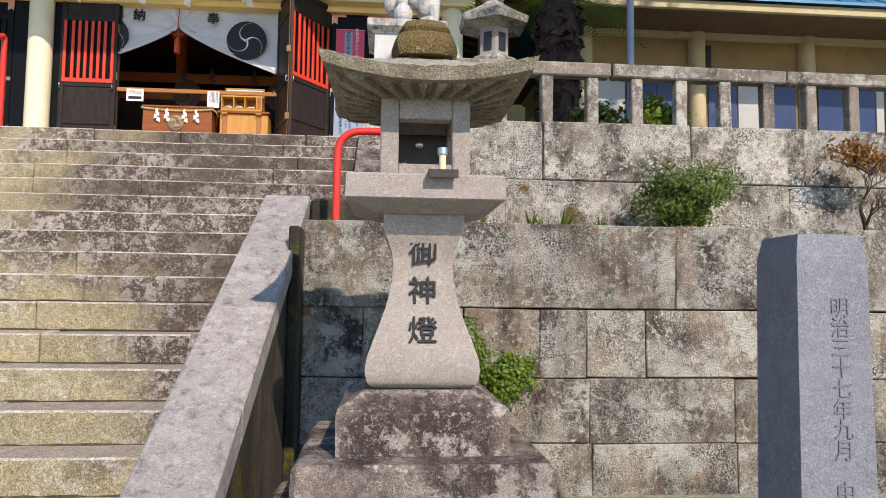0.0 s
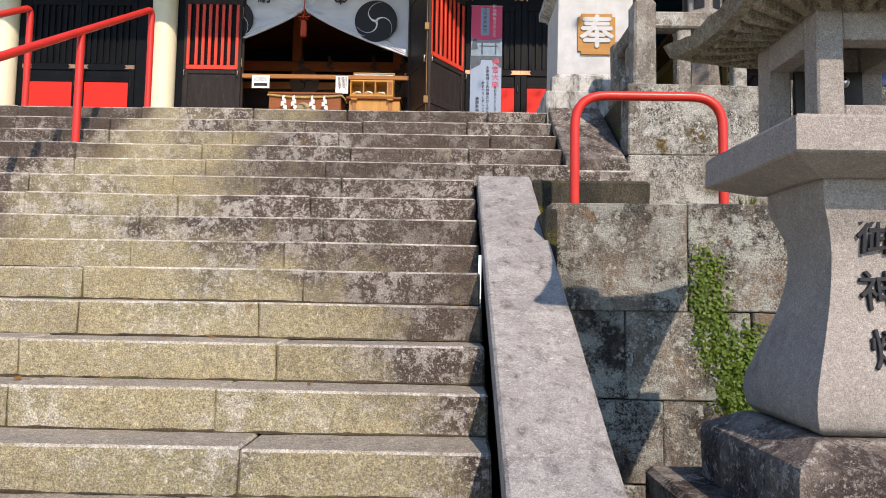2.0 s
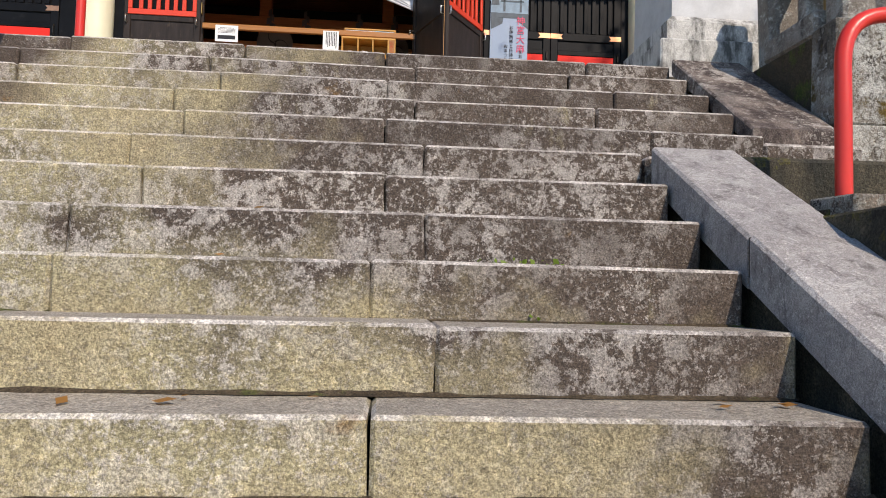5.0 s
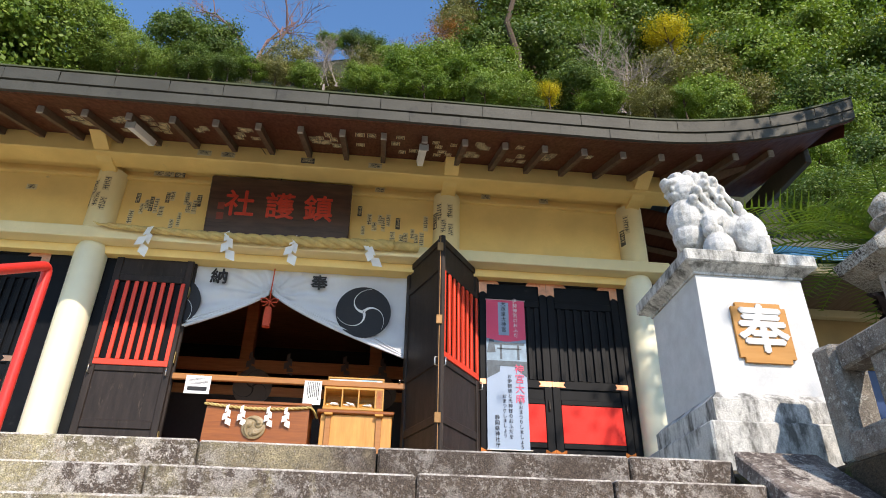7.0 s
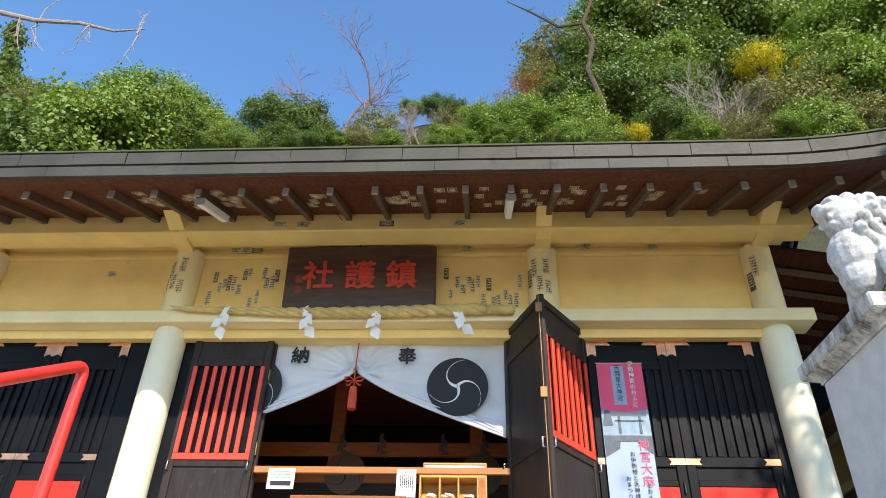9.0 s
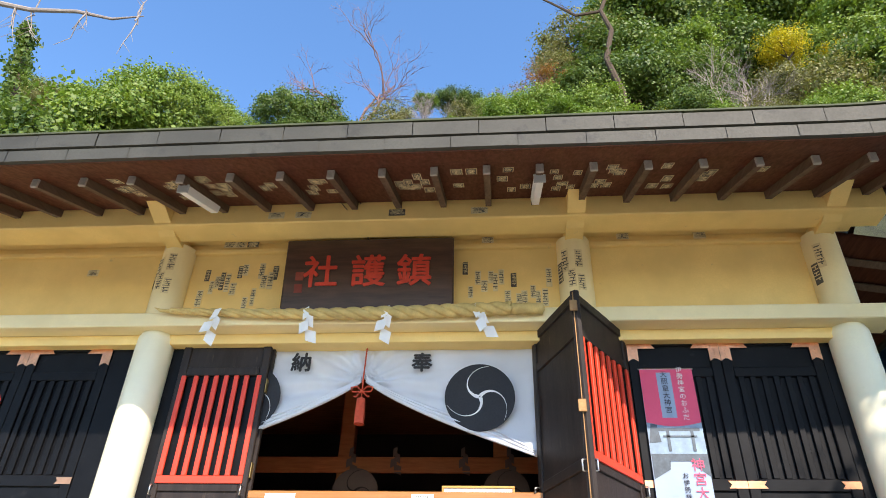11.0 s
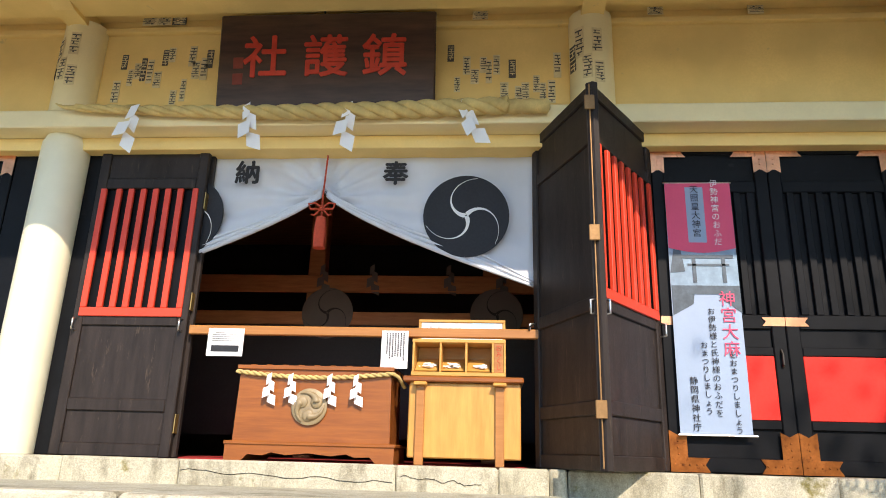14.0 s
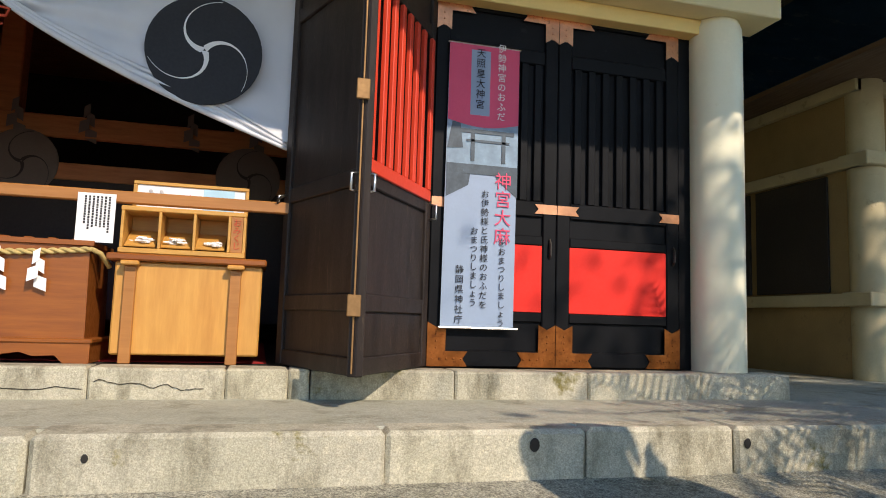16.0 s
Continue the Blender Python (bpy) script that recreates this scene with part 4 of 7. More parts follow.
def paper_streamer(x, y, z, size, sway, label, group, name="paper_streamer", cat="paper streamer", yaw=0.0, depth=True, paper=PAPER):
    """A folded zigzag streamer hanging from a point."""
    s = thing(name, (x, y, z), label, cat, group)
    m = pose(x, y, z) @ pose(0, 0, 0, 0, sway, yaw)
    w = size * 0.30
    for i in range(4):
        k = 0.55 + 0.15 * i
        dx = (w * 0.24 if i % 2 else -w * 0.24) * (0.6 + 0.2 * i)
        z1 = -size * 0.235 * i
        q = [(dx - w * 0.5 * k, z1 + w * 0.05), (dx + w * 0.5 * k, z1 + w * 0.42), (dx + w * 0.5 * k, z1 - size * 0.21), (dx - w * 0.5 * k, z1 - size * 0.21 - w * 0.42)]
        if i % 2:
            q = [(2 * dx - a, b) for a, b in q][::-1]
        sh = Shape().slab(q, -0.004 * i, -0.004 * i - 0.002, m @ pose(0, 0, 0, (7 if i % 2 else -6) if depth else 0, 0, 0))
        part("fold", sh, paper, s)
    return s


for x, sw in ((-4.87, 14), (-4.02, -6), (-3.27, 8), (-2.46, -22)):
    paper_streamer(x, 10.645, 6.155, 0.33, sw, "white folded paper streamer hanging from the rope", "rope streamers")

plaque = thing("name_plaque", (-3.52, 10.86, 6.23), "dark wooden name board with red carved characters, leaning forward", "sign board")
tilt = math.degrees(math.atan2(0.10, 0.767))
pm = pose(-3.52, 10.835, 6.237, tilt, 0, 0)
pl = Shape().box(-0.84, 0.84, 0.0, 0.05, 0, 0.775, c=0.012, m=pm)
part("board", pl, PLAQUE, plaque)
for ch, dx in (("社", -0.47), ("護", 0.0), ("鎮", 0.455)):
    lettering("character", ch, 0.355, PLAQUE_RED, plaque, pm @ pose(dx, -0.001, 0.395, 90, 0, 0), 0.006, bold=0.006)
for dz in (0.33, 0.20):
    part("seal", Shape().box(-0.72, -0.64, -0.003, 0.0, dz, dz + 0.09, c=0.001, m=pm), plain("seal_red", (0.22, 0.035, 0.02), 0.5, scale=20), plaque)
part("hook", Shape().tube([(-3.55, 10.80, 7.00), (-3.55, 10.74, 7.06), (-3.55, 10.74, 7.12)], 0.008, 6), DARK_METAL, plaque)
wire = Shape().tube([(-3.55, 10.72, 7.09), (-3.68, 10.5, 7.13), (-3.78, 10.40, 7.22), (-3.70, 10.38, 7.30)], 0.005, 5)
wire.tube([(-3.55, 10.72, 7.09), (-3.60, 10.5, 7.18), (-3.58, 10.42, 7.30)], 0.005, 5)
solo("hanging_wire", wire, DARK_METAL, "thin bent wire hanging above the name board", "wire")

for x in (-1.893, -4.952):
    lamp = thing("ceiling_light", (x, 9.95, 6.72), "white fluorescent batten lamp under the eave rafters", "lamp", "eave lamps")
    za, zb = soffit_z(x, 9.62) - 0.086, soffit_z(x, 10.25) - 0.086
    body = Shape()
    body.add([(x - 0.045, 9.62, za), (x + 0.045, 9.62, za), (x + 0.03, 9.62, za - 0.075), (x - 0.03, 9.62, za - 0.075),
              (x - 0.045, 10.25, zb), (x + 0.045, 10.25, zb), (x + 0.03, 10.25, zb - 0.075), (x - 0.03, 10.25, zb - 0.075)],
             [(0, 1, 2, 3), (7, 6, 5, 4), (0, 4, 5, 1), (1, 5, 6, 2), (2, 6, 7, 3), (3, 7, 4, 0)])
    part("housing", body, PAPER, lamp)
    part("end_plate", Shape().box(x - 0.05, x + 0.05, 9.605, 9.619, za - 0.08, za + 0.004, c=0.002), GREY_PANEL, lamp)


# ---- votive stickers ----
def sticker(m, w, h, dark=False, light=False, edge=False):
    s = thing("votive_sticker", m.translation, "small faded votive name sticker with worn print", "sticker", "votive stickers")
    back, ink = (STICKER_INK, STICKER) if dark else (STICKER if not light else PAPER, STICKER_INK)
    part("slip", Shape().box(-w / 2, w / 2, -0.003, 0, -h / 2, h / 2, c=0.0005, m=m), back, s)
    if edge:
        part("border", Shape().box(-w / 2 - 0.006, w / 2 + 0.006, -0.0022, 0, -h / 2 - 0.006, h / 2 + 0.006, c=0.0003, m=m), STICKER, s)
    bars, z = Shape(), h / 2 - h * 0.1
    while z > -h / 2 + h * 0.14:
        bh = random.uniform(0.08, 0.15) * h
        bw = w * random.uniform(0.6, 0.95)
        o = random.uniform(-0.06, 0.06) * w
        bars.box(o - bw / 2, o + bw / 2, -0.0045, -0.003, z - bh * 0.35, z, c=0.0, m=m)
        if random.random() < 0.8:
            bx = o + random.uniform(-0.25, 0.2) * w
            bars.box(bx, bx + w * 0.14, -0.0046, -0.003, z - bh, z - bh * 0.2, c=0.0, m=m)
        z -= bh + 0.03 * h
    part("print", bars, ink, s, kind="stuff")


rng = random.Random(5)
for x0, x1, n in ((-5.30, -4.48, 15), (-2.60, -1.72, 15)):
    for i in range(n):
        c = (i + rng.uniform(0.2, 0.8)) / n
        x, z = x0 + (x1 - x0) * c, rng.choice((6.80, 6.62, 6.45, 6.72)) + rng.uniform(-0.05, 0.06)
        sticker(pose(x, 10.977, z), rng.uniform(0.045, 0.065), rng.uniform(0.13, 0.22), rng.random() < 0.25)
for x, z in ((-5.05, 7.10), (-4.93, 7.10), (-4.80, 7.10), (-2.35, 7.09), (-1.0, 7.10), (-0.25, 7.09), (-6.45, 6.78)):
    sticker(pose(x, 10.926, z, 0, 0, 0), 0.12, 0.075, rng.random() < 0.4)
for x in (-4.42, -4.15, -3.22, -2.42):
    sticker(pose(x, 10.457, 7.115), 0.16, 0.075, rng.random() < 0.5)
for cx in (-5.575, -1.5, 0.87):
    for a, z, h in ((-38, 6.74, 0.26), (-62, 6.62, 0.22), (-18, 6.60, 0.2), (8, 6.80, 0.2), (12, 6.5, 0.18)):
        if cx > 0 and a > -30:
            continue
        sticker(pose(cx, 10.95, z + rng.uniform(-0.06, 0.06), 0, 0, a) @ pose(0, -0.166, 0), 0.075, h, a == -62)
for i in range(64):
    x = -2.33 + 0.437 * rng.randint(-8, 5) + rng.uniform(0.08, 0.35)
    y = rng.uniform(9.62, 10.2)
    sticker(pose(x, y, soffit_z(x, y) - 0.002, 111.8, 0, 0), rng.uniform(0.06, 0.09), rng.uniform(0.10, 0.16), True, False, True)

# ---- offering box ----
box = thing("offering_box", (-3.45, 11.1, 3.70), "brown wooden offering box with carved crest and straw cord", "offering box")
bd = Shape().frustums((-3.45, 11.20, 3.80), [(0.535, 0.24, 0), (0.525, 0.235, 0.50), (0.545, 0.25, 0.505), (0.545, 0.25, 0.53)])
part("body", bd, BOX_WOOD, box)
sk = [(-4.02, 3.70), (-3.90, 3.70), (-3.86, 3.74), (-3.76, 3.735), (-3.70, 3.755), (-3.60, 3.74), (-3.45, 3.755), (-3.30, 3.74), (-3.20, 3.755), (-3.14, 3.735), (-3.04, 3.74), (-3.0, 3.70), (-2.88, 3.70), (-2.88, 3.80), (-4.02, 3.80)]
part("skirt", Shape().slab(sk, 10.93, 11.46), BOX_WOOD, box)
part("skirt_edge", Shape().box(-4.03, -2.87, 10.92, 11.47, 3.80, 3.825, c=0.006), BOX_WOOD, box)
for i in range(9):
    x = -3.9 + 0.9 * i / 8
    part("slat", Shape().box(x - 0.02, x + 0.02, 10.99, 11.41, 4.31, 4.34, c=0.004), BOX_WOOD, box)
mm = part("crest", Shape().lathe((0, 0, 0), [(0.0, 0.0), (0.12, 0.0), (0.122, 0.02), (0.105, 0.03), (0.0, 0.032)], 36), CARVED, box, "carved round triple comma crest", smooth=40)
mm.data.transform(Matrix.Translation(-base_of(box)) @ pose(-3.47, 10.962, 4.055, 90, 0, 0) @ Matrix.Translation(base_of(box)))
for k in range(3):
    tom = Shape()
    a = 0.5 + k * 2.094
    tom.ball((-3.47 + 0.058 * math.cos(a), 10.93, 4.055 + 0.058 * math.sin(a)), 0.042, 12, (1, 0.35, 1))
    pts = [(-3.47 + (0.06 + 0.045 * u) * math.cos(a + 1.7 * u), 10.93, 4.055 + (0.06 + 0.045 * u) * math.sin(a + 1.7 * u)) for u in [j / 8 for j in range(9)]]
    tom.tube(pts, [0.03 * (1 - 0.85 * j / 8) for j in range(9)], 8)
    part("comma", tom, CARVED, mm, smooth=True)
cord = Shape()
for ph in range(2):
    pts = []
    for i in range(90):
        u = i / 89
        a = ph * math.pi + u * 70
        pts.append((-4.0 + 1.09 * u, 10.945 + 0.008 * math.cos(a), 4.285 - 0.035 * math.sin(math.pi * u) + 0.008 * math.sin(a)))
    cord.tube(pts, 0.010, 6)
cord.tube([(-2.91, 10.945, 4.285), (-2.88, 11.0, 4.27), (-2.84, 11.05, 4.20)], 0.013, 6)
part("straw_cord", cord, ROPE, box, smooth=True)
for x in (-3.75, -3.60, -3.33, -3.15):
    paper_streamer(x, 10.925, 4.255, 0.19, 0, "white folded paper streamer on the offering box", "box streamers")

# ---- fortune slip cabinet ----
cab = thing("cabinet", (-2.42, 11.15, 3.70), "plain pale brown wooden cabinet with two straps", "cabinet")
part("body", Shape().box(-2.80, -2.05, 10.97, 11.42, 3.745, 4.235, c=0.008), DRAWER_WOOD, cab)
part("top", Shape().box(-2.84, -2.03, 10.93, 11.45, 4.237, 4.275, c=0.008), BOX_WOOD, cab)
for x in (-2.72, -2.19):
    part("post", Shape().box(x - 0.03, x + 0.03, 10.945, 10.968, 3.70, 4.21, c=0.004), TRIM_WOOD, cab)
    part("cap_block", Shape().box(x - 0.045, x + 0.045, 10.90, 10.968, 4.212, 4.236, c=0.006), DRAWER_WOOD, cab)
disp = thing("fortune_slip_box", (-2.47, 11.08, 4.277), "golden wooden fortune slip box with three open bins", "display box")
part("back", Shape().box(-2.78, -2.16, 11.20, 11.215, 4.28, 4.53, c=0.002), PALE_TRIM, disp)
part("bottom_rail", Shape().box(-2.79, -2.15, 10.94, 11.20, 4.277, 4.305, c=0.004), PALE_TRIM, disp)
part("top_rail", Shape().box(-2.79, -2.15, 10.96, 11.216, 4.505, 4.53, c=0.004), PALE_TRIM, disp)
for x in (-2.785, -2.60, -2.425, -2.245, -2.165):
    part("divider", Shape().box(x, x + 0.015, 10.95, 11.199, 4.306, 4.504, c=0.002), PALE_TRIM, disp)
part("label_panel", Shape().box(-2.229, -2.166, 10.955, 10.965, 4.306, 4.504, c=0.002), TRIM_WOOD, disp)
lettering("writing", "お\nみ\nく\nじ", 0.045, CORD_RED, disp, front(-2.197, 10.952, 4.405), 0.001, 0.95)
for i, x in enumerate((-2.69, -2.51, -2.335)):
    part("sloped_floor", Shape().box(-0.076, 0.076, 0, 0.2, -0.006, 0.0, c=0.0, m=pose(x, 10.98, 4.32, 30, 0, 0)), PALE_TRIM, disp)
    slips = Shape()
    for j in range(16):
        slips.box(-0.022, 0.022, -0.008, 0.008, 0, 0.008, c=0.001, m=pose(x + random.uniform(-0.045, 0.045), 10.99 + random.uniform(0, 0.06), 4.335 + random.uniform(0, 0.03), random.uniform(-15, 30), 0, random.uniform(-60, 60)))
    part("slip_heap", slips, PAPER, disp, kind="stuff")
sb = thing("framed_notice", (-2.46, 11.16, 4.532), "framed pale notice board standing on the fortune slip box", "notice")
for a, b, c, d in ((-2.77, -2.15, 4.532, 4.552), (-2.77, -2.15, 4.68, 4.70), (-2.77, -2.75, 4.553, 4.679), (-2.17, -2.15, 4.553, 4.679)):
    part("frame_bar", Shape().box(a, b, 11.14, 11.165, c, d, c=0.003), PALE_TRIM, sb)
part("sheet", Shape().box(-2.75, -2.17, 11.15, 11.158, 4.552, 4.68, c=0.001), PAPER, sb)
part("blue_patch", Shape().box(-2.40, -2.23, 11.146, 11.1495, 4.556, 4.676, c=0.0), plain("pale_blue_print", (0.42, 0.66, 0.80), 0.6, var=0.05), sb)
lettering("writing", "恋", 0.055, PINK, sb, front(-2.47, 11.147, 4.61), 0.001)
lettering("writing", "護符", 0.05, BLUE_PANEL, sb, front(-2.31, 11.144, 4.60), 0.001)
pf = Shape()
for i in range(7):
    pf.ball((-2.70 + 0.014 * i + 0.006 * (i % 2), 11.147, 4.60 + 0.03 * ((i * 3) % 4) / 2), 0.011, 6, (1, 0.2, 1))
part("flower_print", pf, plain("grey_print", (0.45, 0.45, 0.47), 0.7, var=0.05), sb)

# ---- barrier bar and its papers ----
bar = thing("barrier_bar", (-3.17, 11.03, 4.55), "orange wooden barrier bar across the open doorway", "barrier bar")
part("rail", Shape().box(-4.40, -1.92, 10.985, 11.03, 4.545, 4.61, c=0.006), TRIM_WOOD, bar)
part("catch", Shape().tube([(-1.99, 10.98, 4.60), (-1.99, 10.96, 4.62), (-1.96, 10.96, 4.64)], 0.006, 6), DARK_METAL, bar)


def notice(x0, x1, z0, z1, cols, label):
    n = thing("paper_notice", ((x0 + x1) / 2, 10.975, z0), label, "notice")
    part("sheet", Shape().box(x0, x1, 10.972, 10.975, z0, z1, c=0.0005), PAPER, n)
    sh = Shape()
    if cols:
        for i in range(cols):
            x = x1 - 0.03 - (x1 - x0 - 0.05) * i / cols
            ln = random.uniform(0.65, 0.95) * (z1 - z0 - 0.03)
            z = z1 - 0.015
            while z > z1 - ln:
                h = random.uniform(0.008, 0.014)
                sh.box(x - 0.005, x + 0.005, 10.9705, 10.972, z - h, z, c=0.0)
                z -= h + 0.003
    else:
        for i in range(5):
            z = z1 - 0.03 - 0.014 * i
            sh.box(x0 + 0.03 + 0.02 * (i == 0), x1 - 0.03 - 0.02 * (i == 0), 10.9705, 10.972, z - 0.004, z, c=0.0)
        sh.box(x0 + 0.03, x1 - 0.03, 10.9705, 10.972, z0 + 0.03, z0 + 0.075, c=0.0)
    part("print", sh, INK, n, kind="stuff")


notice(-4.245, -3.985, 4.39, 4.585, 0, "white printed notice taped to the barrier bar")
notice(-3.005, -2.82, 4.325, 4.585, 7, "white handwritten notice pinned to the barrier bar")
solo("red_carpet", Shape().box(-4.9, -2.0, 11.16, 14.0, 3.695, 3.702, c=0.001), RED_CARPET, "red carpet on the hall floor", "carpet")

# ---- things in the dark hall ----
for x in (-3.90, -2.21):
    ic = thing("inner_curtain_crest", (x, 12.90, 4.92), "dim pale crest on the dark inner curtain", "crest", "inner crests")
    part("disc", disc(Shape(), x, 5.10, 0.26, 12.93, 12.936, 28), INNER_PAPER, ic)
    ar = Shape()
    for k in range(3):
        spiral_arm(x, 5.10, 0.26, 3.05 + k * 2.094, 12.922, 12.929, ar)
    part("lines", ar, DARK_ROOM, ic)
for x in (-3.97, -3.46, -2.68, -2.16):
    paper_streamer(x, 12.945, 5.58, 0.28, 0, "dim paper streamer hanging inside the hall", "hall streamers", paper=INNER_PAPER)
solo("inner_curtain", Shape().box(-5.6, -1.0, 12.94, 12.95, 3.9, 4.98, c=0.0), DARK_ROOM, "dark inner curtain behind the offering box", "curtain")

# ---- hanging banner ----
ban = thing("banner", (-0.785, 10.99, 3.935), "long vertical printed banner, crimson above and pale blue below", "banner")


def bslab(pts, y, mat, name, label="", parent=None):
    return part(name, Shape().slab(pts, 10.99 - y, 10.99 - y + 0.0015), mat, parent or ban, label)


bx0, bx1, bz0, bz1 = -1.012, -0.555, 3.935, 5.69
bslab([(bx0 - 0.01, bz0), (bx1 - 0.008, bz0), (bx1, bz1), (bx0, bz1)], 0.0, BANNER, "cloth")
arc = [(bx0, 5.20)] + [(bx0 + (bx1 - bx0) * i / 12, 5.20 - 0.035 * math.sin(math.pi * i / 12)) for i in range(1, 12)] + [(bx1, 5.20), (bx1, bz1), (bx0, bz1)]
bslab(arc, 0.003, PINK, "crimson_field")
bslab([(bx0, 4.93), (bx1, 4.93), (bx1, 5.20), (bx0, 5.20)], 0.0016, BANNER_MID, "sky_print")
bslab([(bx0, 4.72), (bx0 + 0.14, 4.80), (bx0 + 0.16, 4.93), (bx0, 4.93)], 0.003, BANNER_DARK, "tree_print")
bslab([(bx1 - 0.1, 4.93), (bx1 - 0.14, 4.85), (bx1, 4.74), (bx1, 4.93)], 0.003, BANNER_DARK, "tree_print")
bslab([(bx0 + 0.10, 4.87), (bx1 - 0.06, 4.87), (bx1 - 0.09, 4.93), (bx0 + 0.13, 4.93)], 0.0045, BANNER_DARK, "bridge_print")
bslab([(bx0 + 0.0, 5.02), (bx0 + 0.10, 5.03), (bx0 + 0.08, 5.18), (bx0 + 0.03, 5.19)], 0.0045, BANNER_DARK, "pine_print")
for a, b, c, d in ((0.08, 0.43, 5.125, 5.15), (0.12, 0.40, 5.07, 5.085), (0.15, 0.175, 4.95, 5.125), (0.35, 0.375, 4.95, 5.125)):
    bslab([(bx0 + a, c), (bx0 + b, c), (bx0 + b, d), (bx0 + a, d)], 0.006, BANNER_DARK, "gate_print")
bslab([(bx0 + 0.14, 5.24), (bx0 + 0.265, 5.24), (bx0 + 0.265, 5.655), (bx0 + 0.14, 5.655)], 0.0045, BANNER, "title_strip")
yb = 10.983
lettering("writing", "天\n照\n皇\n大\n神\n宮", 0.062, INK, ban, front(bx0 + 0.202, yb, 5.47), 0.0008, 1.06)
lettering("writing", "伊\n勢\n神\n宮\nの\nお\nふ\nだ", 0.058, WHITE_INK, ban, front(bx0 + 0.34, yb, 5.46), 0.0008, 1.08)
lettering("writing", "神\n宮\n大\n麻", 0.112, PINK, ban, front(bx0 + 0.365, yb, 4.66), 0.0008, 1.02)
lettering("writing", "を\nお\nま\nつ\nり\nし\nま\nし\nょ\nう", 0.05, INK, ban, front(bx0 + 0.365, yb, 4.21), 0.0008, 1.08)
lettering("writing", "お\n伊\n勢\n様\nと\n氏\n神\n様\nの\nお\nふ\nだ\nを", 0.052, INK, ban, front(bx0 + 0.25, yb, 4.41), 0.0008, 1.08)
lettering("writing", "お\nま\nつ\nり\nし\nま\nし\nょ\nう", 0.05, INK, ban, front(bx0 + 0.185, yb, 4.30), 0.0008, 1.08)
lettering("writing", "静\n岡\n県\n神\n社\n庁", 0.055, INK, ban, front(bx0 + 0.10, yb, 4.13), 0.0008, 1.08)
part("top_rod", Shape().tube([(bx0 - 0.01, 10.99, bz1), (bx1 + 0.01, 10.99, bz1)], 0.006, 8), STEEL, ban)
part("bottom_rod", Shape().tube([(bx0 - 0.02, 10.99, bz0), (bx1 + 0.02, 10.99, bz0)], 0.007, 8), STEEL, ban)


# ---- side slabs of the stairs ----
def ramp_slab(parent, name, x0, x1, ya, za, yb, zb, th, mat):
    s = Shape()
    c = 0.012
    vs = []
    for y, z in ((ya, za), (yb, zb)):
        vs += [(x0, y, z - th), (x1, y, z - th), (x1, y, z - c), (x1 - c, y, z), (x0 + c, y, z), (x0, y, z - c)]
    s.add(vs, [(0, 1, 7, 6), (1, 2, 8, 7), (2, 3, 9, 8), (3, 4, 10, 9), (4, 5, 11, 10), (5, 0, 6, 11), (5, 4, 3, 2, 1, 0), (6, 7, 8, 9, 10, 11)])
    return part(name, s, mat, parent)


def lower_rail_z(y):
    return 0.858 + 0.556 * (y - 3.33)


side = thing("stair_side_slab", (-0.93, 4.0, GROUND), "sloping pale granite slabs along the stair edge", "stair parapet", kind="structure")
joints = [1.85, 2.52, 3.333, 4.146, 4.96, 5.72]
for a, b in zip(joints, joints[1:]):
    ramp_slab(side, "slab", -1.105, -0.745, a + 0.007, lower_rail_z(a), b - 0.007, lower_rail_z(b), 0.16, RAIL_STONE)
for y in joints[1:-1]:
    z = lower_rail_z(y) - 0.006
    part("joint_soil", Shape().box(-1.10, -0.75, y - 0.0075, y + 0.0075, z - 0.12, z, c=0.001), SOIL, side)
sb_ = Shape()
y0, y1 = 1.95, 5.7
sb_.add([(-1.07, y0, GROUND), (-0.775, y0, GROUND), (-0.775, y0, lower_rail_z(y0) - 0.15), (-1.07, y0, lower_rail_z(y0) - 0.15),
         (-1.07, y1, GROUND), (-0.775, y1, GROUND), (-0.775, y1, lower_rail_z(y1) - 0.15), (-1.07, y1, lower_rail_z(y1) - 0.15)],
        [(0, 1, 2, 3), (7, 6, 5, 4), (0, 4, 5, 1), (1, 5, 6, 2), (2, 6, 7, 3), (3, 7, 4, 0)])
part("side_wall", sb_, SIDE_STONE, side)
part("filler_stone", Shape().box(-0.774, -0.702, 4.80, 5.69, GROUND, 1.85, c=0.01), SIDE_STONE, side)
up = thing("stair_upper_slab", (-0.2, 6.6, 2.0), "sloping stone slab beside the top steps", "stair parapet", kind="structure")
ramp_slab(up, "slab", -0.425, 0.03, 6.15, 2.40, 7.10, 3.06, 0.10, PLINTH)
ub = Shape()
ub.add([(-0.40, 6.18, 1.9), (0.03, 6.18, 1.9), (0.03, 6.18, 2.32), (-0.40, 6.18, 2.32), (-0.40, 7.25, 1.9), (0.03, 7.25, 1.9), (0.03, 7.25, 3.0), (-0.40, 7.25, 3.0)],
       [(0, 1, 2, 3), (7, 6, 5, 4), (0, 4, 5, 1), (1, 5, 6, 2), (2, 6, 7, 3), (3, 7, 4, 0)])
part("base", ub, SIDE_STONE, up)
land = thing("landing_stones", (-0.5, 5.6, 1.9), "rough stone landing beside the stairs", "landing", kind="structure")
part("stone", Shape().box(-0.74, 0.06, 5.70, 6.2, 1.8, 2.17, c=0.02, wob=0.01), SIDE_STONE, land)
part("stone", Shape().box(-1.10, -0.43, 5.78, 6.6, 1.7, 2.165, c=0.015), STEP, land)
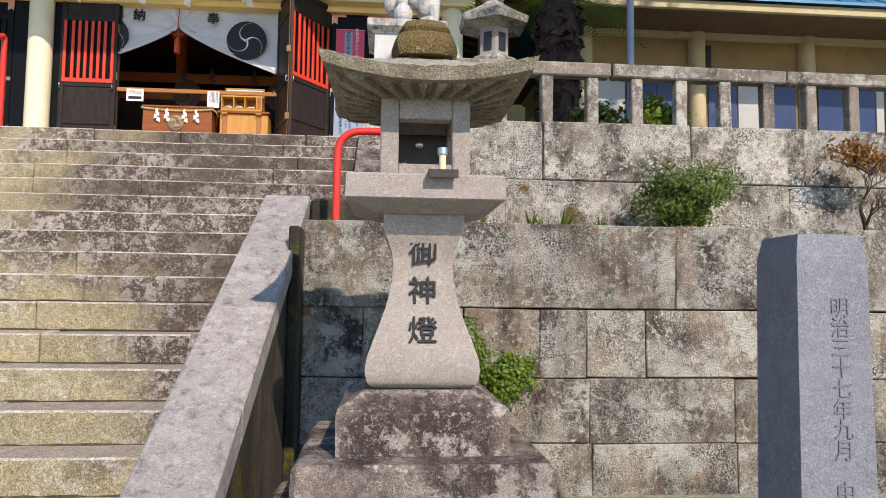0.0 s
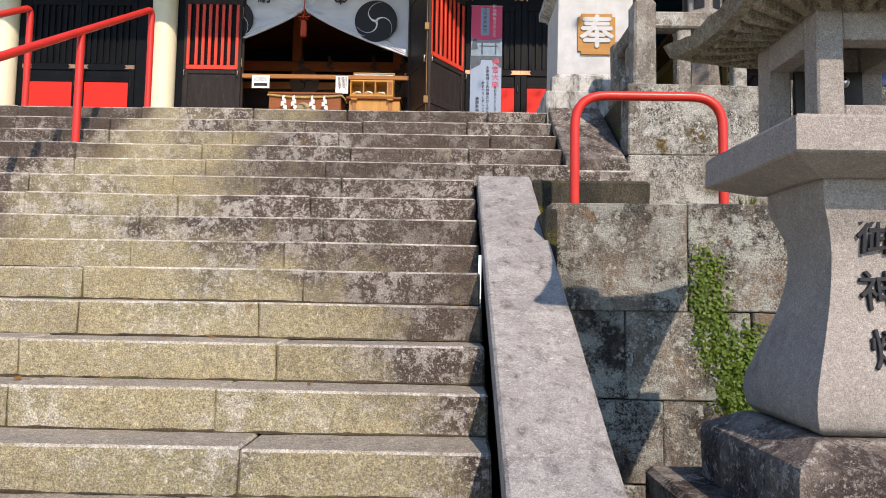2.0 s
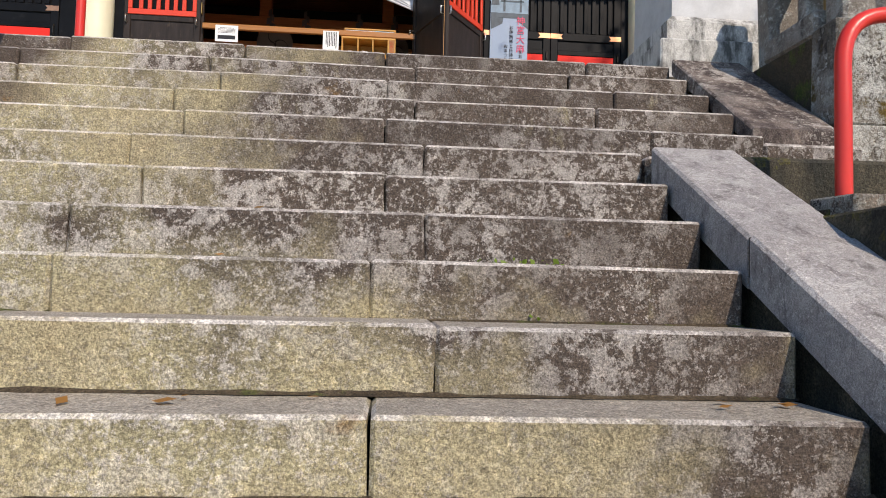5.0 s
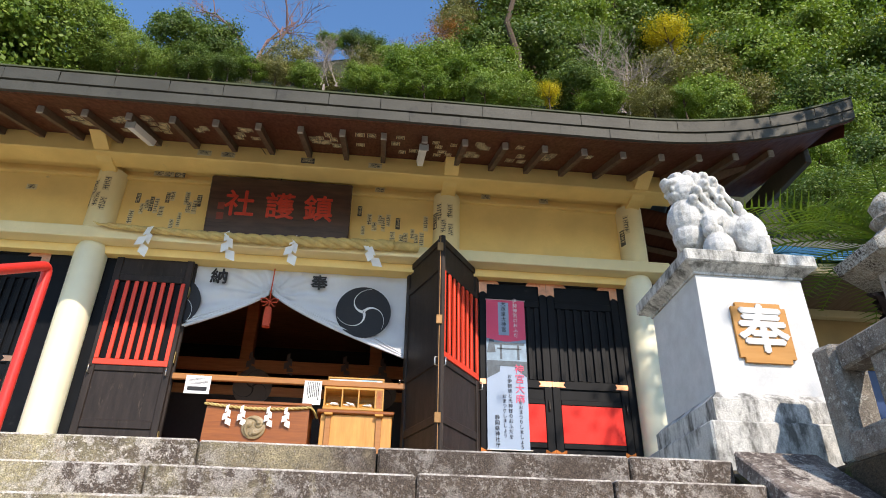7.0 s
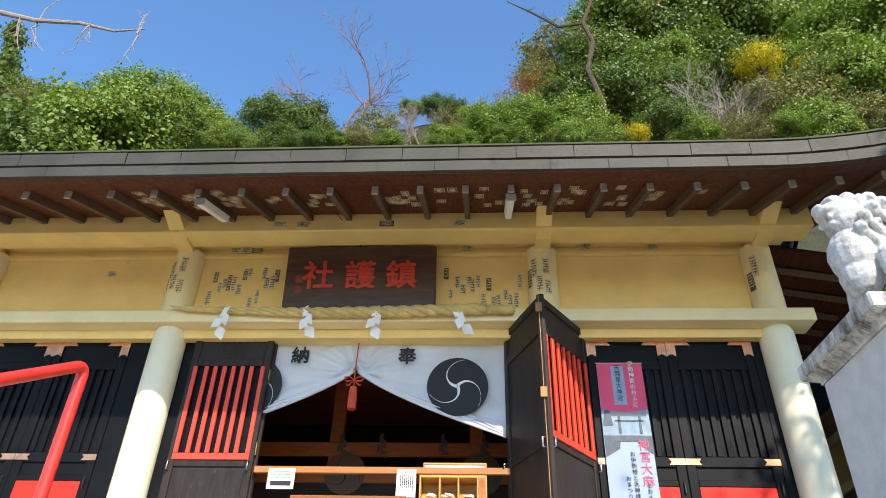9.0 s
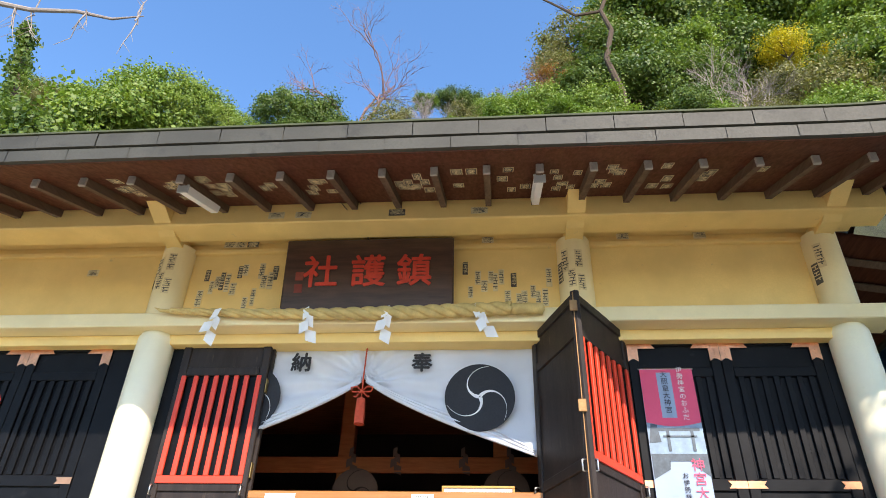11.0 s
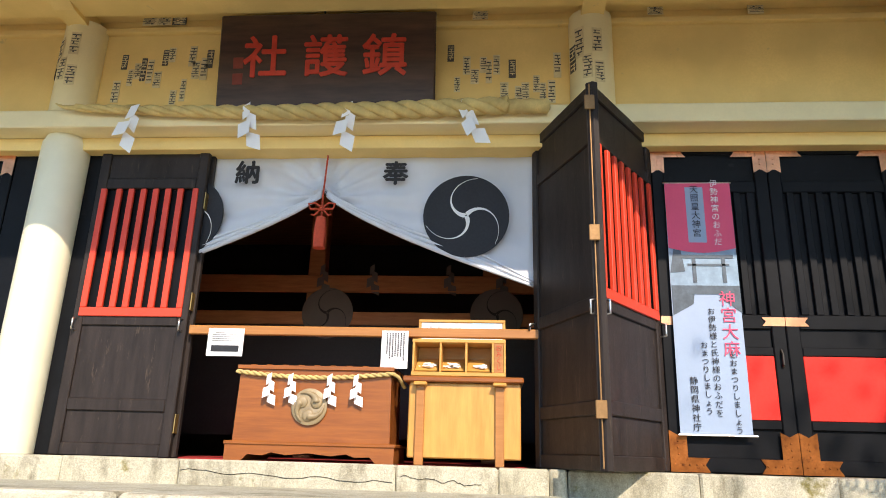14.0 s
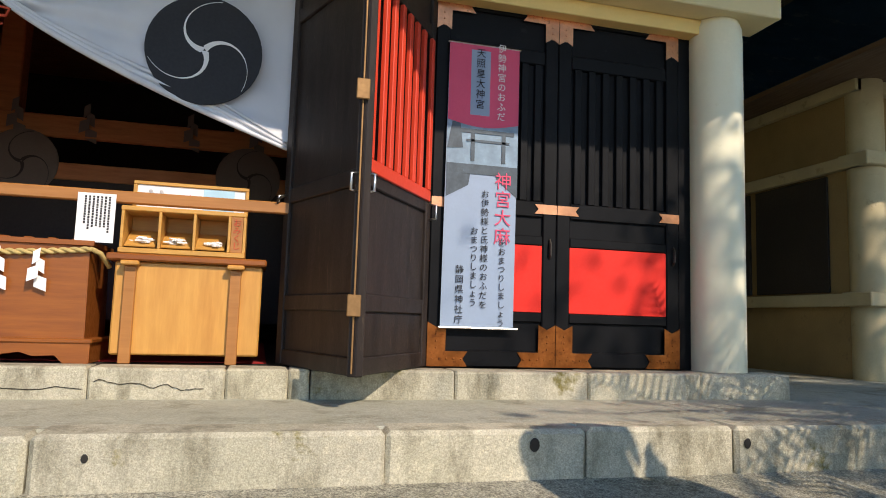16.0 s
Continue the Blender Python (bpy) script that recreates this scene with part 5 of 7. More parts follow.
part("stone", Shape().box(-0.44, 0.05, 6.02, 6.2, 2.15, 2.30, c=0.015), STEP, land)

# ---- retaining wall blocks ----
wall1 = thing("wall_lower", (2.5, 5.1, GROUND), "old retaining wall of large lichened stone blocks", "retaining wall", kind="structure")
rows1 = [(1.302, 1.925, [0.79, 1.95, 1.9, 1.6, 1.4, 1.4, 1.2]), (0.80, 1.296, [0.43, 0.72, 0.56, 0.35, 0.45, 1.3, 1.2, 1.4]), (0.33, 0.794, [0.64, 0.75, 0.69, 1.1, 1.5, 1.3]), (-0.14, 0.324, [1.2, 0.9, 1.1, 1.0])]
for z0, z1, ln in rows1:
    x, i = -0.70, 0
    while x < 7.8:
        w = ln[i % len(ln)]
        d = random.uniform(-0.015, 0.015)
        part("wall_block", Shape().box(x + 0.0025, x + w - 0.0025, 5.05 + d * 0.6, 5.30, z0 + random.uniform(-0.002, 0.004), z1, c=0.007, wob=0.006), WALL_STONE, wall1)
        x, i = x + w, i + 1
part("wall_return", Shape().box(-0.70, -0.55, 5.305, 6.2, GROUND, 1.92, c=0.02, wob=0.01), WALL_STONE, wall1)
wall2 = thing("wall_upper", (3.0, 6.3, 1.9), "upper retaining wall of white lichened stone", "retaining wall", kind="structure")
for z0, z1, ln in ((2.46, 3.0, [1.25, 1.4, 1.1, 1.6, 1.3]), (1.88, 2.454, [0.9, 1.5, 1.2, 1.3, 1.6])):
    x, i = 0.045, 0
    while x < 7.8:
        w = ln[i % len(ln)]
        part("wall_block", Shape().box(x + 0.002, x + w - 0.002, 6.19 + random.uniform(-0.008, 0.008), 6.42, z0, z1, c=0.010, wob=0.007), UP_STONE, wall2)
        x, i = x + w, i + 1

# ---- stone fence ----
fence = thing("stone_fence", (3.0, 6.3, 3.0), "low lichened stone fence on the upper wall", "stone fence")
x = 0.25
while x < 7.6:
    part("top_rail", Shape().box(x, x + 1.70, 6.215, 6.365, 3.45, 3.575, c=0.014, wob=0.005), BALU, fence)
    x += 1.714
for i in range(17):
    px = 0.49 + 0.4285 * i
    part("post", Shape().box(px - 0.052, px + 0.052, 6.235, 6.345, 2.99, 3.452, c=0.010, wob=0.005), BALU, fence)
part("corner_post", Shape().box(0.10, 0.27, 6.20, 6.38, 2.98, 3.66, c=0.018, wob=0.006), BALU, fence)
part("end_post", Shape().box(0.12, 0.30, 6.90, 7.10, 2.98, 3.62, c=0.03, wob=0.012), BALU, fence)
part("side_rail", Shape().box(0.13, 0.27, 6.385, 6.895, 3.45, 3.575, c=0.014, wob=0.005), BALU, fence)
part("side_sill", Shape().box(0.06, 0.30, 6.385, 6.895, 2.98, 3.12, c=0.014, wob=0.008), BALU, fence)
part("post", Shape().box(0.15, 0.25, 6.60, 6.70, 3.12, 3.452, c=0.010, wob=0.004), BALU, fence)

# ---- kerbs in front of the shrine ----
k1 = thing("kerb_lower", (-2.0, 9.8, 3.3), "long worn pale stone kerb below the shrine", "kerb", kind="structure")
cuts = [-12.4, -11.2, -10.0, -8.9, -7.6, -6.3, -5.2, -4.05, -2.78, -1.56, -0.72, -0.01, 0.9, 2.1, 3.2, 4.5, 5.7, 7.0]
for a, b in zip(cuts, cuts[1:]):
    part("kerb_block", Shape().box(a + 0.004, b - 0.004, 9.69, 9.90, 3.22, 3.552 + random.uniform(-0.004, 0.004), c=0.018, wob=0.005), KERB, k1)
for px, pz, r in ((-0.955, 3.49, 0.022), (0.05, 3.48, 0.018), (-2.6, 3.47, 0.012)):
    ds = Shape().lathe((0, 0, 0), [(r, 0), (r * 0.9, 0.004)], 12)
    ds.v = [(px + p[0], 9.687 - p[2] * 0.3, pz + p[1] * 1.3) for p in ds.v]
    part("drain_hole", ds, DARK_METAL, k1)
k2 = thing("kerb_upper", (-2.0, 10.8, 3.5), "pale cracked stone edge under the shrine doors", "kerb", kind="structure")
cuts = [-10.4, -9.2, -8.3, -7.2, -6.3, -5.0, -4.22, -2.83, -2.2, -1.89, -1.78, -1.0, -0.2, 0.55, 1.2]
for a, b in zip(cuts, cuts[1:]):
    part("kerb_block", Shape().box(a + 0.002, b - 0.002, 10.70 + random.uniform(0, 0.008), 10.95, 3.45, 3.70, c=0.012, wob=0.003), KERB, k2)
crack = Shape()
for a, b in ((-4.2, -2.85), (-2.8, -2.3)):
    pts = [(a + (b - a) * i / 24, 10.699, 3.635 - 0.04 * (i / 24) + 0.008 * math.sin(i * 0.9) + random.uniform(-0.005, 0.005)) for i in range(25)]
    crack.tube(pts, 0.0018, 4)
part("crack_line", crack, DARK_METAL, k2)

# ---- handrails ----
def handrail(at, pts, posts, label, group):
    h = thing("handrail", at, label, "handrail", group)
    part("rail", Shape().tube(pts, 0.03, 12), RED_STEEL, h, smooth=50)
    for p in posts:
        part("post", Shape().tube(p, 0.03, 12), RED_STEEL, h, smooth=50)
    return h


def bend(a, b, c, n=6, r=0.12):
    a, b, c = Vector(a), Vector(b), Vector(c)
    p, q = b + (a - b).normalized() * r, b + (c - b).normalized() * r
    return [p * (1 - t) ** 2 + b * 2 * t * (1 - t) + q * t * t for t in [i / n for i in range(n + 1)]]


HY = 5.38
hr = [(-0.505, HY, 1.92)] + bend((-0.505, HY, 2.0), (-0.505, HY, 2.655), (0.43, HY, 2.655), 8, 0.2) + bend((-0.5, HY, 2.655), (0.43, HY, 2.655), (0.43, HY, 2.0), 8, 0.2) + [(0.43, HY, 1.90)]
handrail((0, HY, 1.92), hr, [], "red painted steel hoop handrail on the wall top", "stair handrails")
for x in (-4.25, -5.45):
    zz = lambda y: 3.399 + 0.58 * (y - 6.356)
    pts = [(x, 2.4, zz(2.4) - 0.9 + 0.75)] + [(x, y, zz(y)) for y in (3.5, 5.0, 6.356)] + bend((x, 6.4, zz(6.4)), (x, 7.62, zz(7.62)), (x, 7.62, 3.1), 6, 0.08) + [(x, 7.62, 3.03)]
    posts = [[(x, y, zz(y)), (x, y, step_z(int((y - 5.5) // TREAD)) - 0.02)] for y in (3.3, 4.85, 6.40)]
    handrail((x, 5.0, 1.0), pts, posts, "red painted steel handrail standing on the stone steps", "stair handrails")


# ---- big stone lantern ----
LX, LY = 0.065, 3.43
lan = thing("stone_lantern", (LX, LY, GROUND), "tall carved stone lantern with dark lettering and mossy roof", "stone lantern")
part("ground_plinth", Shape().box(LX - 0.76, LX + 0.76, LY - 0.72, LY + 0.72, GROUND - 0.1, 0.34, c=0.03, wob=0.012), PLINTH, lan)
part("lower_plinth", Shape().box(LX - 0.54, LX + 0.54, LY - 0.52, LY + 0.52, 0.341, 0.70, c=0.022, wob=0.008), PLINTH, lan)
pl2 = Shape().frustums((LX, LY, 0.701), [(0.368, 0.368, 0), (0.372, 0.372, 0.17), (0.362, 0.362, 0.20), (0.26, 0.26, 0.262)])
part("upper_plinth", pl2, PLINTH, lan)
prof = [(0.205, 0.963), (0.232, 0.975), (0.248, 1.00), (0.256, 1.05), (0.250, 1.10), (0.222, 1.18), (0.188, 1.27), (0.160, 1.36), (0.143, 1.45), (0.138, 1.52), (0.145, 1.58), (0.164, 1.635), (0.180, 1.67), (0.186, 1.70), (0.186, 1.76)]
part("shaft", Shape().frustums((LX, LY, 0), [(r, r, z) for r, z in prof]), LANT, lan, smooth=35)
part("tray", Shape().frustums((LX, LY, 0), [(0.215, 0.215, 1.755), (0.345, 0.345, 1.802), (0.352, 0.352, 1.808), (0.350, 0.350, 1.905), (0.342, 0.342, 1.916)]), LANT, lan)
for sx in (-1, 1):
    for sy in (-1, 1):
        part("firebox_post", Shape().box(LX + sx * 0.165 - 0.042, LX + sx * 0.165 + 0.042, LY + sy * 0.165 - 0.042, LY + sy * 0.165 + 0.042, 1.916, 2.30, c=0.006), LANT, lan)
for s in (-1, 1):
    for z0, z1 in ((1.916, 1.985), (2.195, 2.30)):
        part("firebox_rail", Shape().box(LX - 0.122, LX + 0.122, LY + s * 0.165 - 0.04, LY + s * 0.165 + 0.04, z0, z1, c=0.004), LANT, lan)
        part("firebox_rail", Shape().box(LX + s * 0.165 - 0.04, LX + s * 0.165 + 0.04, LY - 0.122, LY + 0.122, z0, z1, c=0.004), LANT, lan)
part("firebox_back", Shape().box(LX - 0.12, LX + 0.12, LY + 0.10, LY + 0.12, 1.986, 2.194, c=0.002), DARK_METAL, lan)
for dx, dz in ((-0.02, 0.13), (-0.09, 0.03), (0.07, 0.025)):
    part("reflector", Shape().ball((LX + dx, LY - 0.02, 1.985 + dz), 0.02, 10), STEEL, lan, "small shiny reflector ball", smooth=True)


def roof_top(u, v):
    """Top of the lantern roof: a square sheet that rises to the middle, with lifted corners."""
    a, b = 2 * u - 1, 2 * v - 1
    m = max(abs(a), abs(b))
    corner = (abs(a) * abs(b)) ** 2.2
    h = 0.445
    rise = 0.205 * (1 - m) ** 1.1
    w = noise.noise(Vector((a * 3, b * 3, 1.0))) * 0.012 + noise.noise(Vector((a * 11, b * 11, 4.0))) * 0.008
    return (LX + a * h * (1 + 0.07 * corner), LY + b * h * (1 + 0.07 * corner), 2.365 + rise + 0.055 * corner + w)


def roof_under(u, v):
    a, b = 2 * u - 1, 2 * v - 1
    m = max(abs(a), abs(b))
    corner = (abs(a) * abs(b)) ** 2.2
    h = 0.425
    ang = math.atan2(b, a)
    ribs = 0.013 * (1 if math.sin(ang * 30) > 0 else -1) * (1 if 0.5 < m < 0.90 else 0)
    return (LX + a * h * (1 + 0.07 * corner), LY + b * h * (1 + 0.07 * corner), 2.275 + 0.035 * m + 0.055 * corner - ribs)


rt = Shape().grid(40, 40, roof_top)
rt.grid(110, 110, roof_under)
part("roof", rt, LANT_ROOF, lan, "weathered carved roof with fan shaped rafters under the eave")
rim = Shape()
for fn in (lambda t: (t, 0.0), lambda t: (1.0, t), lambda t: (1 - t, 1.0), lambda t: (0.0, 1 - t)):
    top = [roof_top(*fn(i / 40)) for i in range(41)]
    bot = [roof_under(*fn(i / 40)) for i in range(41)]
    rim.add(top + bot, [(i, i + 1, 42 + i, 41 + i) for i in range(40)])
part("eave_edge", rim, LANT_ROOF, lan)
part("finial", Shape().lathe((LX, LY, 2.53), [(0.15, 0), (0.165, 0.05), (0.15, 0.10), (0.12, 0.12), (0.13, 0.14), (0.115, 0.17), (0.06, 0.20), (0.01, 0.22)], 20, 0.4), MOSSY, lan, "mossy carved finial", smooth=40)
for ch, z, d, tl in (("御", 1.575, 0.1455, 4), ("神", 1.395, 0.156, -9), ("燈", 1.215, 0.211, -19)):
    lettering("character", ch, 0.135, INK, lan, front(LX, LY - d, z, tl), 0.010, bold=0.0012)
can = thing("candle_holder", (LX + 0.06, LY - 0.35, 1.917), "short white candle with steel cap on a dark bracket", "candle holder")
part("bracket", Shape().box(LX + 0.005, LX + 0.135, LY - 0.40, LY - 0.28, 1.918, 1.926, c=0.002), DARK_METAL, can)
part("bracket_lip", Shape().box(LX + 0.005, LX + 0.135, LY - 0.404, LY - 0.398, 1.89, 1.926, c=0.001), DARK_METAL, can)
part("candle", Shape().lathe((LX + 0.07, LY - 0.34, 1.927), [(0.016, 0), (0.016, 0.075)], 14), CREAM_PALE, can, smooth=40)
part("cap", Shape().lathe((LX + 0.07, LY - 0.34, 2.003), [(0.023, 0), (0.023, 0.028), (0.019, 0.03)], 16), STEEL, can, smooth=40)

# ---- inscribed stone pillar ----
pil = thing("stone_pillar", (1.76, 3.0, GROUND), "square blue grey inscribed stone pillar", "stone pillar")
psh = Shape().frustums((1.76, 3.0, 0), [(0.17, 0.17, GROUND), (0.155, 0.155, 1.565), (0.135, 0.135, 1.66)])
part("pillar", psh, PILLAR, pil)
lettering("inscription", "明\n治\n三\n十\n七\n年\n九\n月\n \n中\n濱", 0.088, plain("carved_shadow", (0.17, 0.185, 0.22), 0.8, scale=20), pil, front(1.785, 2.836, 0.93, -0.6), 0.002, 0.95)

# ---- guardian lion pedestal ----
ped = thing("lion_pedestal", (0.03, 7.7, 3.02), "white painted stone pedestal with an orange crest panel", "pedestal")
PX, PY = 0.06, 7.75
part("footing", Shape().box(PX - 0.48, PX + 0.48, PY - 0.46, PY + 0.46, 2.98, 3.28, c=0.012, wob=0.004), WORN_WHITE, ped)
part("plinth", Shape().frustums((PX, PY, 3.281), [(0.42, 0.42, 0), (0.42, 0.42, 0.13), (0.36, 0.36, 0.186)]), WORN_WHITE, ped)
part("body", Shape().frustums((PX, PY, 3.468), [(0.360, 0.352, 0), (0.350, 0.350, 0.765)]), WHITE_STONE, ped)
part("cap_neck", Shape().frustums((PX, PY, 4.234), [(0.362, 0.362, 0), (0.362, 0.362, 0.015), (0.425, 0.425, 0.052)]), WORN_WHITE, ped)
part("cap", Shape().box(PX - 0.435, PX + 0.435, PY - 0.44, PY + 0.44, 4.287, 4.375, c=0.010), WORN_WHITE, ped)
o = [(0.03, 0), (0.32, 0), (0.32, 0.03), (0.35, 0.03), (0.35, 0.36), (0.32, 0.36), (0.32, 0.39), (0.03, 0.39), (0.03, 0.36), (0.0, 0.36), (0.0, 0.03), (0.03, 0.03)]
part("crest_panel", Shape().slab([(PX - 0.17 + a, 3.655 + b) for a, b in o], PY - 0.372, PY - 0.350), ORANGE_TILE, ped, "orange panel with a white character")
lettering("character", "奉", 0.33, WHITE_STONE, ped, front(PX + 0.005, PY - 0.374, 3.85), 0.008, bold=0.009)


def statue():
    """A crouching lion as one mesh, its open-mouthed head raised over a thick curled mane, a forepaw on a ball."""
    s = Shape()

    def B(x, y, z, r, q=(1, 1, 1), ry=0):
        s.ball((PX + x, PY + y, 4.375 + z), r, 14, q, pose(0, 0, 0, 0, ry, 0).to_3x3())
    B(0.04, 0, 0.03, 0.42, (1.0, 0.70, 0.10))
    for x, z, r in ((-0.20, 0.50, 0.175), (-0.08, 0.50, 0.18), (0.06, 0.47, 0.165), (0.18, 0.42, 0.16), (0.29, 0.38, 0.165), (-0.21, 0.36, 0.14)):
        B(x, 0, z, r, (1.0, 0.95, 1.0))
    s.tube([(PX - 0.05, PY, 4.375 + 0.72), (PX + 0.12, PY, 4.375 + 0.655), (PX + 0.27, PY, 4.375 + 0.54), (PX + 0.40, PY, 4.375 + 0.44)], [0.06, 0.045, 0.04, 0.05], 8)
    B(-0.19, -0.02, 0.74, 0.155, (1.0, 0.95, 0.95))
    B(-0.31, -0.03, 0.79, 0.075, (1.15, 1.35, 0.62), -12)
    B(-0.37, -0.03, 0.81, 0.038, (1.0, 1.6, 0.8))
    B(-0.28, -0.03, 0.675, 0.065, (1.2, 1.2, 0.5), 18)
    B(-0.25, -0.02, 0.735, 0.06, (1.0, 1.2, 0.5))
    B(-0.25, -0.02, 0.865, 0.06, (1.2, 1.5, 0.6))
    B(-0.10, 0, 0.88, 0.085, (0.9, 0.7, 1.0))
    for sy in (-1, 1):
        B(-0.285, sy * 0.075 - 0.02, 0.845, 0.026)
        B(-0.33, sy * 0.065 - 0.02, 0.735, 0.018, (1, 1, 1.5))
        B(-0.12, sy * 0.135, 0.80, 0.055, (0.75, 0.6, 1.25), 20)
        for i, (x, z, r) in enumerate(((-0.03, 0.83, 0.058), (0.04, 0.785, 0.055), (-0.06, 0.745, 0.052), (0.02, 0.70, 0.055), (0.095, 0.715, 0.05), (-0.14, 0.675, 0.055), (-0.05, 0.655, 0.05), (0.07, 0.63, 0.045), (-0.19, 0.60, 0.05))):
            y = sy * (0.115 + 0.02 * (i % 3))
            B(x, y, z, r, (1, 0.75, 1))
            B(x - 0.006, y + sy * 0.036, z, r * 0.45)
            s.tube([(PX + x + 0.02, PY + y, 4.375 + z - 0.02), (PX + x + 0.07, PY + y * 1.05, 4.375 + z - 0.085), (PX + x + 0.11, PY + y, 4.375 + z - 0.15)], [0.03, 0.024, 0.006], 6)
        B(0.30, sy * 0.125, 0.35, 0.15, (1.05, 0.6, 1.15), 25)
        B(0.40, sy * 0.13, 0.33, 0.05, (1, 0.8, 1))
        B(0.30, sy * 0.15, 0.10, 0.075, (2.0, 0.8, 1.0))
        s.tube([(PX + 0.36, PY + sy * 0.13, 4.375 + 0.30), (PX + 0.38, PY + sy * 0.14, 4.375 + 0.16), (PX + 0.36, PY + sy * 0.14, 4.375 + 0.06)], [0.10, 0.07, 0.06], 8)
    s.tube([(PX + 0.0, PY - 0.12, 4.375 + 0.46), (PX - 0.09, PY - 0.17, 4.375 + 0.40), (PX - 0.10, PY - 0.19, 4.375 + 0.30)], [0.085, 0.07, 0.065], 10)
    B(-0.09, -0.20, 0.31, 0.075, (1.2, 1.0, 0.7))
    B(-0.07, -0.20, 0.16, 0.135)
    s.tube([(PX - 0.18, PY + 0.10, 4.375 + 0.40), (PX - 0.22, PY + 0.12, 4.375 + 0.20), (PX - 0.23, PY + 0.12, 4.375 + 0.03)], [0.08, 0.065, 0.06], 10)
    B(-0.26, 0.12, 0.06, 0.07, (1.35, 1.0, 0.7))
    for i, (x, z, r) in enumerate(((0.37, 0.50, 0.075), (0.36, 0.58, 0.065), (0.33, 0.65, 0.05), (0.30, 0.71, 0.03), (0.42, 0.55, 0.05), (0.44, 0.46, 0.05))):
        B(x, 0.02 * (i % 2), z, r, (0.85, 1.0, 1.2))
    s.v = [(PX + 0.01 + 0.79 * (x - PX), PY + 0.85 * (y - PY), 4.375 + 0.97 * (z - 4.375)) for x, y, z in s.v]
    return s


lion = solo("lion_statue", statue(), LION, "weathered white stone guardian lion seated on the pedestal", "statue", at=(PX, PY, 4.375))
rm = lion.modifiers.new("merge", "REMESH")
rm.mode, rm.voxel_size, rm.use_smooth_shade = "VOXEL", 0.0065, True
ctex = bpy.data.textures.new("carving", "CLOUDS")
ctex.noise_scale, ctex.noise_depth = 0.03, 2
dm = lion.modifiers.new("carve", "DISPLACE")
dm.texture, dm.strength, dm.mid_level = ctex, 0.006, 0.5

# ---- small stone lantern behind the fence ----
HX, HY2 = 0.97, 7.15
hl = thing("small_stone_lantern", (HX, HY2, 2.99), "rough mossy hexagonal stone lantern behind the fence", "stone lantern")
part("pedestal", Shape().lathe((HX, HY2, 2.99), [(0.28, 0), (0.28, 0.12), (0.16, 0.16), (0.13, 0.5), (0.17, 0.72), (0.26, 0.80), (0.27, 0.86), (0.24, 0.90)], 6), BALU, hl)
part("firebox", Shape().lathe((HX, HY2, 3.895), [(0.17, 0), (0.17, 0.32)], 6), LANT, hl)
for k in range(6):
    a = math.pi / 3 * k + math.pi / 6 * 0
    part("opening", Shape().box(-0.045, 0.045, -0.004, 0.0, 0.06, 0.26, c=0.001, m=pose(HX + 0.151 * math.cos(a), HY2 + 0.151 * math.sin(a), 3.895, 0, 0, math.degrees(a) + 90)), DARK_METAL, hl)
part("roof", Shape().lathe((HX, HY2, 4.215), [(0.20, 0), (0.38, 0.03), (0.40, 0.10), (0.26, 0.18), (0.13, 0.27), (0.10, 0.30)], 6), UP_STONE, hl)
part("finial", Shape().lathe((HX, HY2, 4.515), [(0.09, 0), (0.13, 0.06), (0.09, 0.10), (0.11, 0.17), (0.06, 0.24), (0.01, 0.28)], 14), UP_STONE, hl, smooth=40)
solo("steel_pole", Shape().tube([(2.71, 7.8, 2.98), (2.71, 7.8, 9.5)], 0.042, 14), GREY_PIPE, "tall blue grey steel pole", "pole", smooth=50)

# ---- neighbouring hall with the blue roof ----
nb = thing("neighbouring_hall", (7.5, 14.5, 3.5), "cream shrine annex with a blue sheet metal roof", "building")
NX0, NX1, NY = 3.30, 13.0, 12.2
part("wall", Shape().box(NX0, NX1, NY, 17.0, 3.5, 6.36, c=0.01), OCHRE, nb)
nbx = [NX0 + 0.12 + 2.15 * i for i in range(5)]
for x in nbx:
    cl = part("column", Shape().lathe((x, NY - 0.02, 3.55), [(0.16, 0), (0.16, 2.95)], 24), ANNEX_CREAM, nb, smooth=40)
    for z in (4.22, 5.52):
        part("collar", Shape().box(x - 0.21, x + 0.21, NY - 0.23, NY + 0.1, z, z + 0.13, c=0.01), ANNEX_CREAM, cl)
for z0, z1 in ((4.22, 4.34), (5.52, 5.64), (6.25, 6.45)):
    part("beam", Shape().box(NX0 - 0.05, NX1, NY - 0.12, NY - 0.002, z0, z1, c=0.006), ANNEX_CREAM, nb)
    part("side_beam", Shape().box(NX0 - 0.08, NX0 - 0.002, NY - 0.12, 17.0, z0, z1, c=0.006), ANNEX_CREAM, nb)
for i, x in enumerate(nbx[:-1]):
    for j in range(3):
        a = x + 0.22 + 0.58 * j
        part("window_panel", Shape().box(a, a + 0.55, NY - 0.03, NY - 0.004, 4.36, 5.50, c=0.004), GREY_PANEL if (i * 3 + j) % 4 == 0 else BLUE_PANEL, nb)
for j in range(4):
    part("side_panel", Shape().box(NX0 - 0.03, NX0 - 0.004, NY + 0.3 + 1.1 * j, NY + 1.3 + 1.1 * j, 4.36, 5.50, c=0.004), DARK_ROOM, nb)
part("vent", Shape().box(5.62, 5.86, NY - 0.03, NY - 0.003, 5.70, 6.15, c=0.004), DARK_ROOM, nb)
ev = Shape().box(NX0 - 0.55, NX1, 10.78, 10.86, 6.22, 6.36, c=0.006)
part("eave_board", ev, ANNEX_CREAM, nb)
